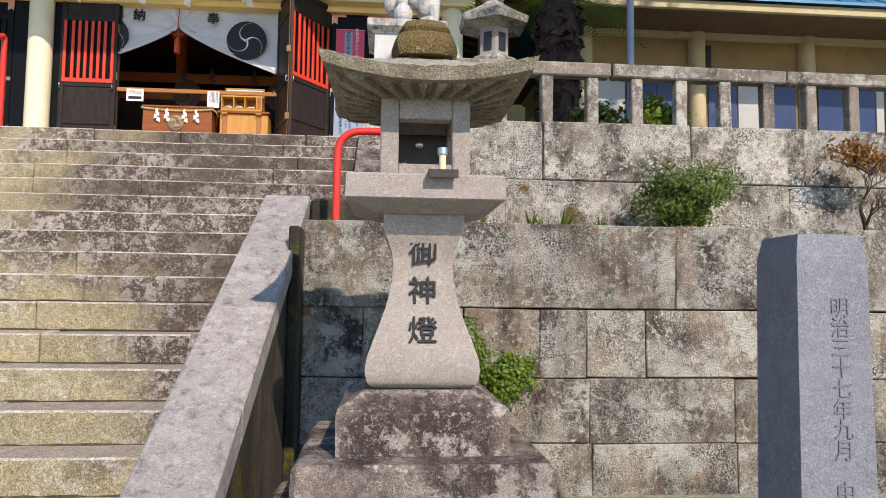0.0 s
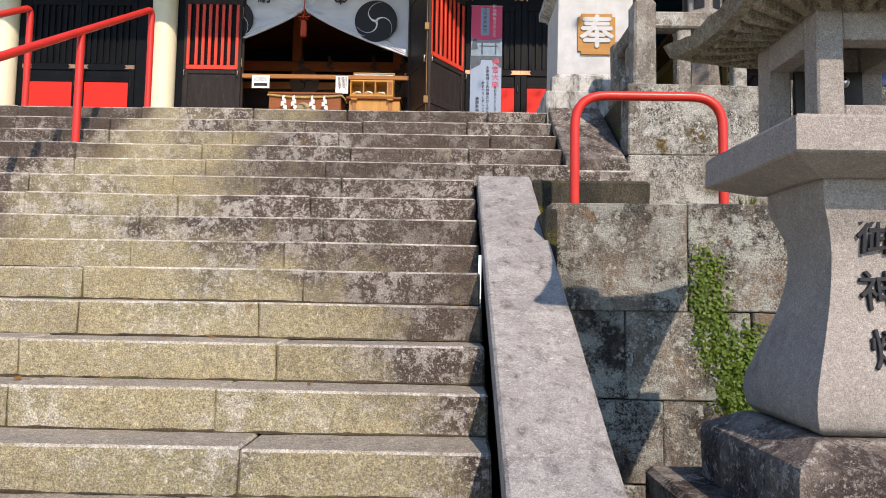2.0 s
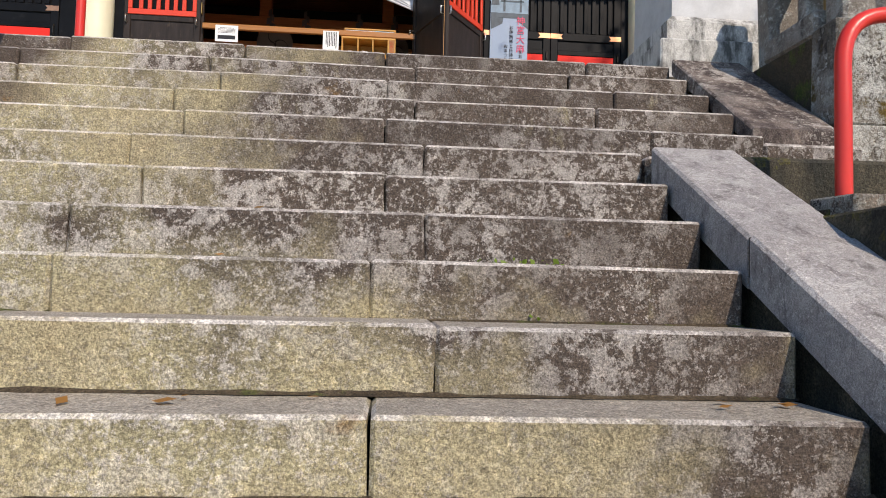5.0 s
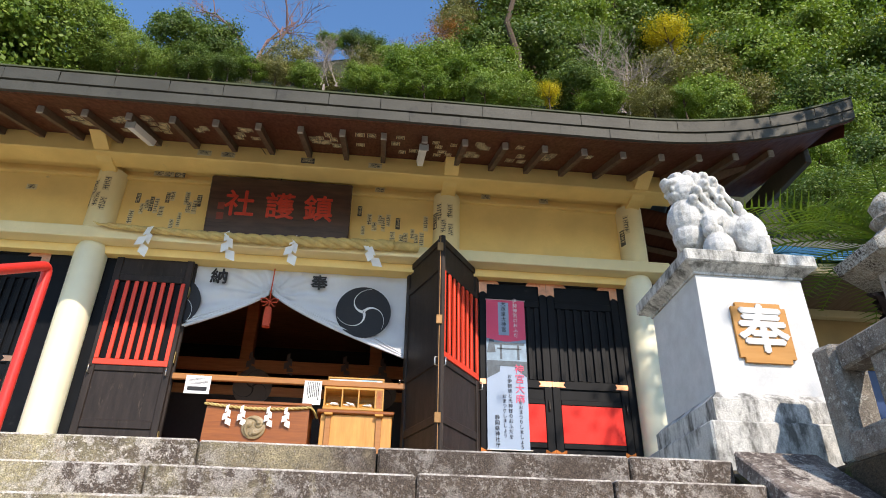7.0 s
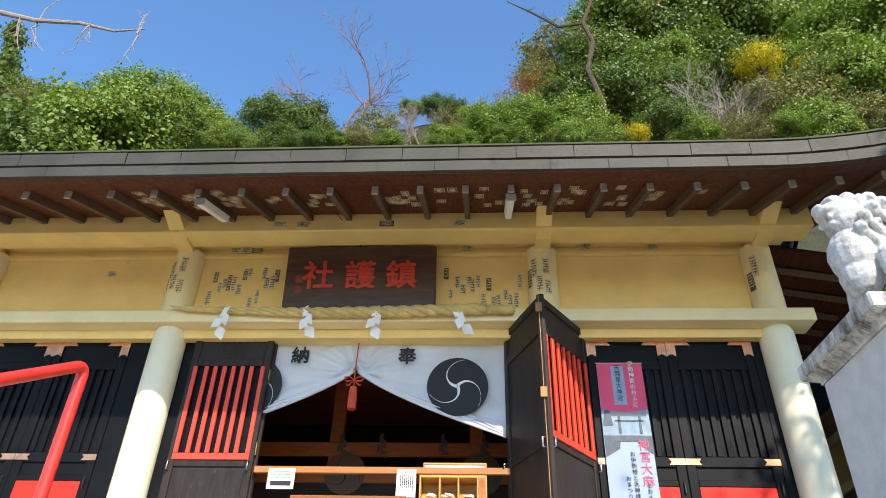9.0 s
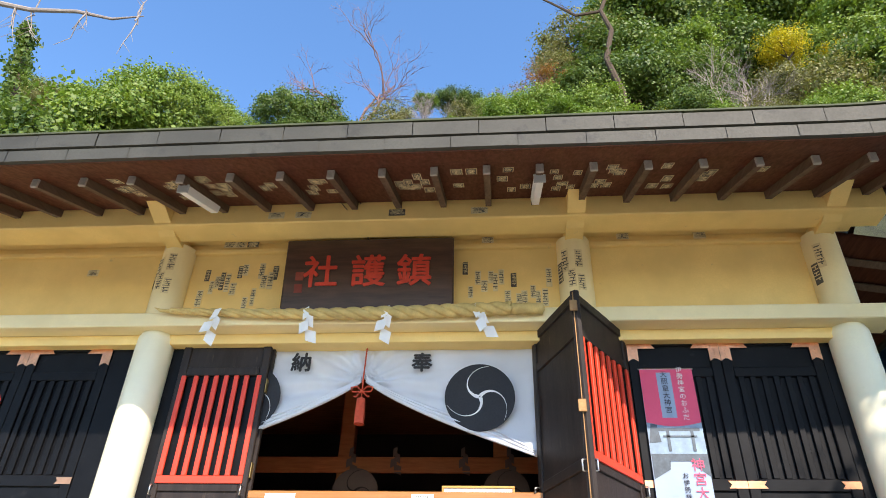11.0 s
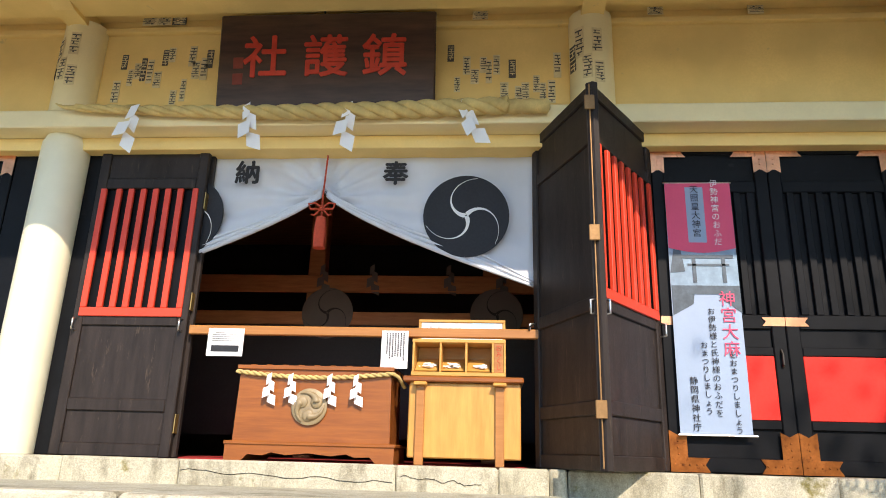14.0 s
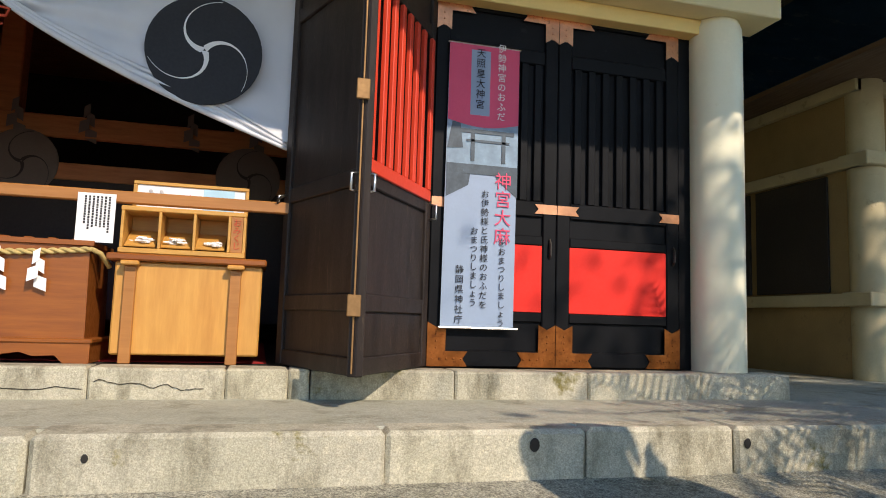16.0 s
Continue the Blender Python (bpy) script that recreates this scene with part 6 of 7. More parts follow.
part("eave_soffit", Shape().box(NX0 - 0.5, NX1, 10.86, 17.2, 6.36, 6.41, c=0.0), RAFTER, nb)
bl = Shape()
bl.add([(NX0 - 0.6, 10.70, 6.37), (NX1, 10.70, 6.37), (NX1, 14.4, 8.75), (NX0 - 0.6, 14.4, 8.75), (NX0 - 0.6, 17.5, 6.55), (NX1, 17.5, 6.55),
        (NX0 - 0.6, 10.70, 6.42), (NX1, 10.70, 6.42), (NX1, 14.4, 8.80), (NX0 - 0.6, 14.4, 8.80), (NX0 - 0.6, 17.5, 6.60), (NX1, 17.5, 6.60)],
       [(6, 7, 8, 9), (9, 8, 11, 10), (0, 3, 2, 1), (3, 4, 5, 2), (0, 1, 7, 6), (0, 6, 9, 3), (3, 9, 10, 4)])
rf = part("roof", bl, BLUE_ROOF, nb, "faded blue sheet metal roof")
for i in range(24):
    x = NX0 - 0.5 + 0.42 * i
    part("seam", Shape().tube([(x, 10.70, 6.43), (x, 14.4, 8.81)], 0.014, 4), BLUE_ROOF, rf)
part("ridge", Shape().box(NX0 - 0.6, NX1, 14.28, 14.52, 8.74, 8.92, c=0.02), ROOF, nb)


# ---- planting ----
def quads_mesh(name, verts, material):
    n = len(verts) // 4
    me = bpy.data.meshes.new(name)
    me.vertices.add(4 * n)
    me.vertices.foreach_set("co", np.asarray(verts, dtype=np.float32).ravel())
    me.loops.add(4 * n)
    me.loops.foreach_set("vertex_index", np.arange(4 * n, dtype=np.int32))
    me.polygons.add(n)
    me.polygons.foreach_set("loop_start", np.arange(0, 4 * n, 4, dtype=np.int32))
    me.update(calc_edges=True)
    me.materials.append(material)
    return me


def leaf_quads(pts, out, size, slim, rg, droop=0.0):
    """Pointed leaves at the points, turned at random but mostly facing outwards."""
    n = len(pts)
    nrm = out + rg.normal(0, 0.75, (n, 3)) + np.array([0, 0, 0.35])
    nrm /= np.linalg.norm(nrm, axis=1, keepdims=True) + 1e-9
    d = rg.normal(0, 1, (n, 3)) + np.array([0, 0, -droop])
    d -= nrm * (d * nrm).sum(1, keepdims=True)
    d /= np.linalg.norm(d, axis=1, keepdims=True) + 1e-9
    s = np.cross(nrm, d)
    ln = size * rg.uniform(0.6, 1.35, (n, 1))
    w = ln * slim
    v = np.stack([pts - d * ln * 0.5, pts + s * w - d * ln * 0.05, pts + d * ln * 0.5, pts - s * w - d * ln * 0.05], 1)
    return v.reshape(-1, 3)


def crown_points(n, rg, clumps=46, squash=(1, 1, 0.8), core=0.55, spread=0.17):
    """Points gathered in clumps round the outside of a crown of radius one."""
    c = rg.normal(0, 1, (clumps, 3))
    c /= np.linalg.norm(c, axis=1, keepdims=True)
    c *= rg.uniform(core, 0.95, (clumps, 1))
    i = rg.integers(0, clumps, n)
    size = rg.uniform(0.6, 1.4, clumps)[i][:, None]
    p = c[i] + rg.normal(0, 1, (n, 3)) * spread * size * np.array([1, 1, 0.7])
    out = p - c[i] * 0.5
    out /= np.linalg.norm(out, axis=1, keepdims=True) + 1e-9
    return p * np.array(squash), out


CROWNS = {}


def crown_mesh(kind, var):
    if (kind, var) not in CROWNS:
        rg = np.random.default_rng(hash_of(kind) + var * 17)
        spec = {"round": (LEAF, 34000, 300, 0.026, 0.34, (1, 1, 0.85)), "green": (LEAF, 14000, 60, 0.046, 0.36, (1, 1, 0.85)), "dark": (LEAF_DARK, 14000, 56, 0.046, 0.36, (1, 1, 0.9)),
                "fresh": (LEAF_FRESH, 13000, 50, 0.046, 0.36, (1, 1, 0.8)), "olive": (LEAF_OLIVE, 10000, 50, 0.042, 0.32, (1, 1, 0.8)), "yellow": (LEAF_YELLOW, 9000, 40, 0.045, 0.34, (1, 1, 0.8)),
                "rust": (LEAF_RUST, 3500, 40, 0.05, 0.25, (1, 1, 0.8))}[kind]
        p, out = crown_points(spec[1], rg, spec[2], spec[5], *((0.86, 0.075) if kind == "round" else (0.3, 0.22) if kind == "yellow" else (0.55, 0.15)))
        CROWNS[kind, var] = quads_mesh("crown", leaf_quads(p, out, spec[3] * 1.5, spec[4], rg), spec[0])
    return CROWNS[kind, var]


def hash_of(s):
    return sum((i + 1) * ord(ch) for i, ch in enumerate(s))


def branchwork(base, tip_height, spread, rg, depth=4, r0=0.09, kids=3, lean=(0, 0), droop=0.0, sides=5):
    """Limbs that fork again and again, as one shape."""
    s = Shape()

    def grow(p, d, ln, r, k):
        pts, q = [p], p
        dd = d.copy()
        for _ in range(4):
            dd = (dd + Vector(rg.normal(0, 0.13, 3)) + Vector((0, 0, 0.04 - droop))).normalized()
            q = q + dd * ln / 4
            pts.append(q)
        s.tube(pts, [r * (1 - 0.13 * i) for i in range(5)], sides if k > 2 else 3, cap=False)
        if k == 0:
            return
        for j in range(kids + (1 if k < depth else 0)):
            a = rg.uniform(0, 2 * math.pi)
            nd = (dd + Vector((math.cos(a), math.sin(a), rg.uniform(-0.1, 0.4))) * spread).normalized()
            grow(pts[2 + int(rg.integers(0, 3))], nd, ln * rg.uniform(0.6, 0.82), r * 0.55, k - 1)
    grow(Vector(base), Vector((lean[0], lean[1], 1)).normalized(), tip_height * 0.38, r0, depth)
    return s


def ridge_at(x):
    if x < -14:
        return 31.5
    if x < -2:
        return 31.5 + (x + 14) / 12 * 4
    return min(35.5 + (x + 2) * 1.6, 62)


def hill_z(x, y):
    return min(3.5 + 1.6 * max(0, y - 17), ridge_at(x)) + 0.5 * noise.noise(Vector((x * 0.2, y * 0.2, 0)))


HILL = stone("hill_soil", (0.05, 0.055, 0.025), (0.035, 0.045, 0.02), (0.02, 0.022, 0.012), lichen_amt=0.0, dirt_amt=0.5, tone=0.0, scale=0.4)
solo("hillside", Shape().grid(60, 50, lambda u, v: (-70 + 140 * u, 16.6 + 70 * v, hill_z(-70 + 140 * u, 16.6 + 70 * v))), HILL, "steep dark wooded hillside behind the shrine", "hillside", "structure", at=(0, 17, 3.5))

TREES = [
    ('olive', -29.2, 33, 33.2, 1.33), ('fresh', -32.3, 34, 35.6, 0.96), ('fresh', -28.7, 31, 29.5, 1.08), ('dark', -34.5, 36, 36.2, 1.16),
    ('round', -19.9, 30.5, 27.6, 3.39), ('round', -15.8, 30, 26.9, 1.53), ('round', -25.2, 31.5, 30.6, 1.56), ('green', -24.8, 29.5, 26.4, 1.4),
    ('dark', -13.7, 31, 29.2, 1.37), ('dark', -11.9, 31.5, 29.3, 1.32), ('fresh', -9.1, 29, 25.8, 0.56), ('olive', -7.9, 32, 29.3, 1.32),
    ('grey', -5.9, 31, 28.2, 1.39), ('fresh', -6.5, 35, 34.2, 0.61), ('dark', -5.1, 35.5, 34.8, 0.73), ('dark', -3.9, 36, 34.9, 0.81),
    ('olive', -3.8, 31, 28.4, 0.91), ('fresh', -1.6, 30, 27.2, 1.27), ('green', 0.1, 31, 28.9, 1.27), ('fresh', 1.2, 30, 27.1, 1.21),
    ('rust', 0.8, 35, 35.3, 1.3), ('olive', 3.5, 38, 42.1, 2.38), ('olive', 1.8, 37, 38.9, 1.17), ('dark', 6.3, 35, 34.2, 2.47),
    ('green', 3.3, 31, 28.9, 1.33), ('dark', 11.9, 42, 48.6, 3.95), ('rust', 10.9, 40, 49.2, 1.64), ('dark', 15.7, 43, 52.2, 4.14),
    ('green', 20.0, 43, 50.9, 4.07), ('dark', 13.3, 38, 40.8, 2.8), ('green', 26.9, 45, 56.8, 4.91), ('yellow', 16.5, 36, 38.7, 1.65),
    ('yellow', 20.0, 37, 39.5, 1.08), ('yellow', 5.6, 29.5, 26.3, 0.72), ('grey', 10.3, 30.5, 28.4, 2.28), ('olive', 16.2, 33, 31.4, 2.12),
    ('fresh', 24.4, 38, 43.4, 3.47), ('green', 20.3, 33, 32.2, 2.52), ('fresh', 12.8, 29.5, 26.6, 0.83), ('dark', 7.7, 31, 28.3, 1.31),
    ('fresh', 29.4, 38, 42.0, 3.79), ('dark', 21.2, 31, 27.8, 2.6), ('yellow', 33.0, 37, 40.6, 2.36), ('green', 25.4, 36, 38.1, 2.79),
    ('dark', 19.4, 34, 34.1, 2.18), ('green', 18.7, 27, 23.1, 1.39), ('dark', 16.9, 24, 18.6, 1.36), ('fresh', 12.9, 22, 17.2, 0.89),
    ('green', 26.6, 30, 27.7, 2.51), ('green', 40.7, 42, 51.2, 4.05), ('dark', 38.2, 44, 53.2, 3.68), ('dark', 9.8, 18.6, 12.9, 0.73),
    ('green', 11.5, 18.6, 12.3, 0.95), ('green', 17.2, 22, 16.5, 1.42), ('green', -22.1, 29, 25.4, 3.14), ('dark', -23.4, 28, 22.6, 2.9),
    ('dark', 3.0, 34, 33.5, 1.72), ('dark', 6.2, 37, 39.9, 2.36), ('green', 9.5, 41, 49.2, 3.23), ('dark', 9.0, 34, 32.9, 2.03),
    ('green', 9.9, 37, 39.2, 2.13), ('dark', 15.7, 39, 40.7, 2.43), ('dark', 22.4, 44, 51.7, 3.42), ('green', 19.1, 39, 40.0, 2.0),
    ('dark', 17.6, 43, 50.7, 3.35), ('green', 21.6, 38, 40.5, 2.37), ('dark', 19.0, 34, 32.1, 1.98), ('olive', 13.7, 33, 31.7, 1.49),
    ('green', -2.4, 33, 31.2, 0.92), ('fresh', -0.8, 29, 25.7, 0.82), ('green', -4.1, 29, 25.8, 0.72), ('fresh', -3.0, 29, 25.6, 0.66),
    ('olive', -8.1, 29.5, 26.3, 0.74), ('green', -6.7, 29.5, 26.1, 0.68), ('green', -13.7, 29.5, 26.2, 0.74), ('round', -17.9, 30, 27.6, 2.24),
    ('round', -21.5, 30, 27.7, 2.1), ('dark', -10.2, 29, 25.8, 0.67), ('dark', -12.2, 29.5, 26.4, 0.86), ('green', 2.2, 29, 25.6, 0.82),
    ('green', 4.0, 29.5, 26.2, 1.0), ('fresh', 8.3, 29.5, 26.1, 0.94), ('olive', 11.1, 29.5, 26.2, 0.99), ('green', 14.7, 29.5, 26.0, 1.2),
    ('dark', 28.7, 40, 46.4, 3.47), ('dark', 11.9, 44, 56.1, 3.08), ('green', 7.0, 42, 49.8, 1.89), ('green', 32.2, 46, 57.9, 4.74),
    ('dark', 22.8, 47, 60.6, 4.4), ('green', 24.2, 44, 51.3, 3.56), ('dark', 30.9, 45, 52.5, 3.68), ('green', 15.0, 31, 27.7, 1.56),
    ('olive', 17.7, 31, 28.4, 1.46), ('dark', 19.9, 30, 27.4, 1.54), ('green', 30.7, 37, 39.5, 2.49), ('dark', 31.1, 34, 35.5, 3.02),
    ('fresh', 10.6, 20, 14.5, 0.7), ('dark', 11.6, 19.5, 13.8, 0.85), ('green', 15.0, 26, 21.8, 1.01), ('dark', 22.1, 28, 24.4, 1.69),
]
LABELS = {"round": "rounded evergreen tree with dense small leaves", "green": "broadleaf evergreen tree on the hillside", "dark": "dark evergreen tree on the wooded hillside", "fresh": "fresh green leafy tree on the hillside",
          "olive": "dull olive leaved tree on the hillside", "yellow": "tree in bright yellow bloom on the hillside", "rust": "tree with reddish brown buds on the hillside", "grey": "leafless grey shrub on the hillside"}
trg = np.random.default_rng(3)
count = {}
for kind, x, y, z, R in TREES:
    count[kind] = count.get(kind, 0) + 1
    gz = hill_z(x, y)
    bz = min(gz, z - 0.8 * R)
    t = thing("tree" if kind != "grey" else "bare_shrub", (x, y, bz), LABELS[kind], "tree" if kind != "grey" else "shrub", kind + " trees")
    if kind == "grey":
        br = Shape()
        for _ in range(5):
            b = branchwork((x + trg.uniform(-0.5, 0.5) * R, y, z - 0.9 * R), 2.2 * R, 0.6, trg, 4, 0.03 * R, 3, (trg.uniform(-0.5, 0.5), trg.uniform(-0.3, 0.3)), 0.02, 3)
            br.add(b.v, b.f)
        part("twigwork", br, PALE_BARK, t, kind="stuff")
        ob = new("leaves", crown_mesh("olive", 7))
        ob.parent, ob.location, ob.scale = t, (0, 1.2, z - bz - 0.35 * R), (R * 0.9, R * 0.9, R * 0.6)
        part("trunk", Shape().tube([(x, y, bz - 0.3), (x, y, z - 0.85 * R)], 0.05 * R, 5), PALE_BARK, t)
        continue
    ob = new("crown", crown_mesh(kind, count[kind] % 2))
    ob.parent, ob.location = t, (0, 0, z - bz)
    ob.scale = (R * 1.3 * trg.uniform(0.94, 1.12), R * 1.25, R * 1.2 * trg.uniform(0.94, 1.08))
    if kind == "yellow":
        ob.scale = (R * 1.15, R * 0.9, R * 0.75)
    if kind == "round":
        ob.scale = (R * 1.22, R * 1.15, R * 1.12)
    ob.rotation_euler = (0, 0, trg.uniform(0, 6.28))
    tr = Shape().tube([(x, y, bz - 0.4), (x + 0.1 * R, y, (bz + z) / 2), (x, y, z)], [0.09 * R, 0.07 * R, 0.03 * R], 7)
    for _ in range(5):
        a = trg.uniform(0, 6.28)
        tr.tube([(x, y, z - 0.5 * R), (x + 0.4 * R * math.cos(a), y + 0.4 * R * math.sin(a), z), (x + 0.7 * R * math.cos(a), y + 0.7 * R * math.sin(a), z + trg.uniform(0.0, 0.5) * R)], [0.04 * R, 0.025 * R, 0.01 * R], 5)
    part("trunk", tr, BARK, t)

for at, h, seed, mat, lab in (((-10.3, 33.0, 29.6), 10.5, 4, TWIG_RED, "tall leafless tree with fine reddish twigs"), ((-0.2, 35.0, 31.0), 5.5, 8, TWIG_RED, "leafless tree with fine reddish twigs")):
    rg = np.random.default_rng(seed)
    t = thing("bare_tree", at, lab, "tree", "bare trees")
    part("trunk", Shape().tube([(at[0], at[1], at[2] - 2.0), at], [0.22, 0.17], 8), mat, t)
    tw = Shape()
    for lean, f in ((-0.55, 0.72), (0.0, 0.9), (0.4, 0.8)):
        b = branchwork(at, h * f, 0.75, rg, 5, 0.12, 2, (lean, 0))
        tw.add(b.v, b.f)
    part("twigwork", tw, mat, t, kind="stuff")
crooked = thing("bare_tree", (4.7, 32.0, 27.0), "dark crooked tree with few leaves on the hillside", "tree", "bare trees")
limb = [(4.75, 32.0, 27.0), (4.75, 32.0, 31.4), (4.2, 32.0, 34.0), (4.75, 32.0, 36.5), (4.3, 32.0, 38.3), (5.0, 32.0, 40.4)]
part("trunk", Shape().tube(limb, [0.26, 0.22, 0.18, 0.15, 0.13, 0.10], 8), BARK, crooked)
boughs = Shape().tube([(4.3, 32.0, 38.3), (2.8, 32.0, 38.0), (1.4, 32.0, 39.3), (-0.2, 32.0, 40.6)], [0.11, 0.09, 0.07, 0.03], 6)
boughs.tube([(5.0, 32.0, 40.4), (5.9, 32.0, 41.2), (6.2, 32.0, 42.6)], [0.10, 0.07, 0.05], 6)
boughs.tube([(5.0, 32.0, 40.4), (4.0, 32.0, 41.4), (2.6, 32.0, 41.0)], [0.08, 0.06, 0.03], 6)
rg = np.random.default_rng(12)
for p in ((1.4, 32.0, 39.3), (-0.2, 32.0, 40.5), (2.8, 32.0, 38.0), (2.6, 32.0, 41.0), (4.0, 32.0, 41.4), (6.2, 32.0, 42.5)):
    tw = branchwork(p, 2.6, 0.8, rg, 3, 0.035, 2, (-0.6, 0.0))
    boughs.add(tw.v, tw.f)
part("branching", boughs, BARK, crooked, kind="stuff")
ivy_base = (-31.9, 33.0, 28.5)
ivied = thing("ivied_trunk", ivy_base, "tall dead trunk wrapped in dark ivy on the hillside", "tree")
part("trunk", Shape().tube([ivy_base, (-32.1, 33.0, 34.0), (-33.0, 33.0, 38.0), (-33.9, 33.0, 41.0)], [0.35, 0.30, 0.25, 0.12], 8), BARK, ivied)
rg = np.random.default_rng(41)
u = rg.uniform(0, 1, 5000)
core = np.stack([-31.9 - 2.0 * u ** 1.6, np.full(5000, 33.0), 30.0 + 11.0 * u], 1)
off = rg.normal(0, 1, (5000, 3)) * (0.45 * (1.15 - 0.5 * u) * (0.8 + 0.35 * np.sin(u * 23)))[:, None]
ob = new("ivy_leaves", quads_mesh("ivy_leaves", leaf_quads(core + off - np.array(ivy_base), off, 0.26, 0.4, rg), LEAF_DARK))
ob.parent = ivied
tagged(ob, kind="stuff")

# ---- cycad behind the small lantern ----
CXX, CYY = 1.95, 8.2
cy = thing("cycad", (CXX, CYY, 2.98), "cycad palm with dark shaggy trunk and long green fronds", "palm")
tk = Shape().lathe((CXX, CYY, 2.98), [(0.26, 0), (0.24, 0.6), (0.26, 1.3), (0.24, 1.9), (0.12, 2.15)], 14)
part("trunk", tk, SHAG, cy, smooth=40)
rg = np.random.default_rng(9)
scal = []
for i in range(420):
    a, z = rg.uniform(0, 6.28), 3.0 + rg.uniform(0, 2.0)
    scal.append((CXX + 0.26 * math.cos(a), CYY + 0.26 * math.sin(a), z))
scal = np.array(scal)
o_ = scal - np.array([CXX, CYY, 0])
o_[:, 2] = 0.2
sc = new("rough_bark", quads_mesh("rough_bark", leaf_quads(scal, o_ * 2, 0.16, 0.25, rg, 0.5) - np.array([CXX, CYY, 2.98]), SHAG))
sc.parent = cy
tagged(sc, kind="stuff")
for i in range(22):
    a = 2 * math.pi * i / 22 + rg.uniform(-0.1, 0.1)
    el = rg.uniform(0.15, 0.9)
    L = rg.uniform(1.25, 1.65)
    vs, axis = [], []
    for j in range(26):
        u = j / 25
        r = L * u * math.cos(el * (1 - 0.55 * u))
        z = 5.05 + L * (u * math.sin(el) - 0.42 * u * u)
        axis.append(Vector((CXX + r * math.cos(a), CYY + r * math.sin(a), z)))
    sh = Shape().tube(axis[::5], [0.014, 0.012, 0.010, 0.008, 0.006, 0.004], 4)
    fr = part("frond", sh, LEAF_FRESH, cy)
    side = Vector((-math.sin(a), math.cos(a), 0))
    lv = Shape()
    for j in range(2, 26):
        d = (axis[j] - axis[j - 1]).normalized()
        ll = 0.30 * math.sin(math.pi * min(1, (j + 3) / 28)) + 0.04
        for s in (-1, 1):
            tip = axis[j] + side * s * ll * 0.85 + d * ll * 0.5 + Vector((0, 0, 0.10 * ll))
            w = d * 0.013
            lv.add([axis[j] - w, axis[j] + w, tip], [(0, 1, 2)])
    part("leaf_fringe", lv, LEAF_FRESH, fr, kind="stuff")


def shrub(name, at, size, n, material, leaf, label, seed, squash=(1, 1, 0.8), slim=0.3, stems=6, cat="shrub", flat=None, clumps=30, droop=0.0):
    rg = np.random.default_rng(seed)
    t = thing(name, at, label, cat)
    p, out = crown_points(n, rg, clumps, squash, 0.3, 0.2)
    p = p * size + np.array([0, 0, size * squash[2] * 0.85])
    if flat:
        p[:, 1] = -np.abs(p[:, 1]) * flat
        out[:, 1] = -np.abs(out[:, 1]) - 0.5
    ob = new("leaves", quads_mesh("leaves", leaf_quads(p, out, leaf, slim, rg, droop), material))
    ob.parent = t
    tagged(ob, kind="stuff")
    if stems:
        s = Shape()
        for _ in range(stems):
            q = p[rg.integers(0, n)]
            s.tube([(at[0], at[1], at[2] - 0.03), (at[0] + q[0] * 0.4, at[1] + q[1] * 0.4, at[2] + q[2] * 0.6), (at[0] + q[0], at[1] + q[1], at[2] + q[2])], [0.014 * size / 0.35, 0.009 * size / 0.35, 0.003], 5)
        part("stems", s, BARK, t)
    return t


shrub("juniper", (2.42, 5.66, 1.95), 0.40, 6500, LEAF_DARK, 0.065, "dark green juniper shrub growing on the wall ledge", 31, (1, 0.7, 0.86), 0.10, 8, clumps=38)
shrub("evergreen_bush", (2.52, 6.55, 2.99), 0.25, 1500, LEAF_FRESH, 0.06, "fresh green bush behind the stone fence", 32, (1, 0.8, 0.85), 0.3)
shrub("evergreen_bush", (1.95, 6.75, 2.99), 0.24, 1100, LEAF_DARK, 0.06, "dark reddish green bush behind the stone fence", 33, (1.3, 0.8, 0.85), 0.3)
shrub("wall_fern", (0.78, 5.05, 0.66), 0.24, 2600, LEAF_FRESH, 0.032, "bright green fern growing from the wall joint", 34, (0.8, 1, 0.75), 0.32, 0, "fern", 0.5)
shrub("ivy", (0.21, 5.055, 1.02), 0.38, 2600, LEAF_FRESH, 0.024, "thin upper strand of bright green ivy on the stone wall", 35, (0.36, 1, 0.95), 0.4, 0, "ivy", 0.08, 60)
shrub("ivy", (0.42, 5.055, 0.66), 0.37, 3600, LEAF_FRESH, 0.026, "dense lower patch of bright green ivy on the stone wall", 38, (0.62, 1, 0.85), 0.4, 0, "ivy", 0.10, 60)
shrub("rusty_shrub", (4.2, 5.85, 2.55), 0.34, 900, LEAF_RUST, 0.04, "rust coloured dry shrub on the upper wall", 36, (1.2, 0.6, 0.5), 0.3, 10)
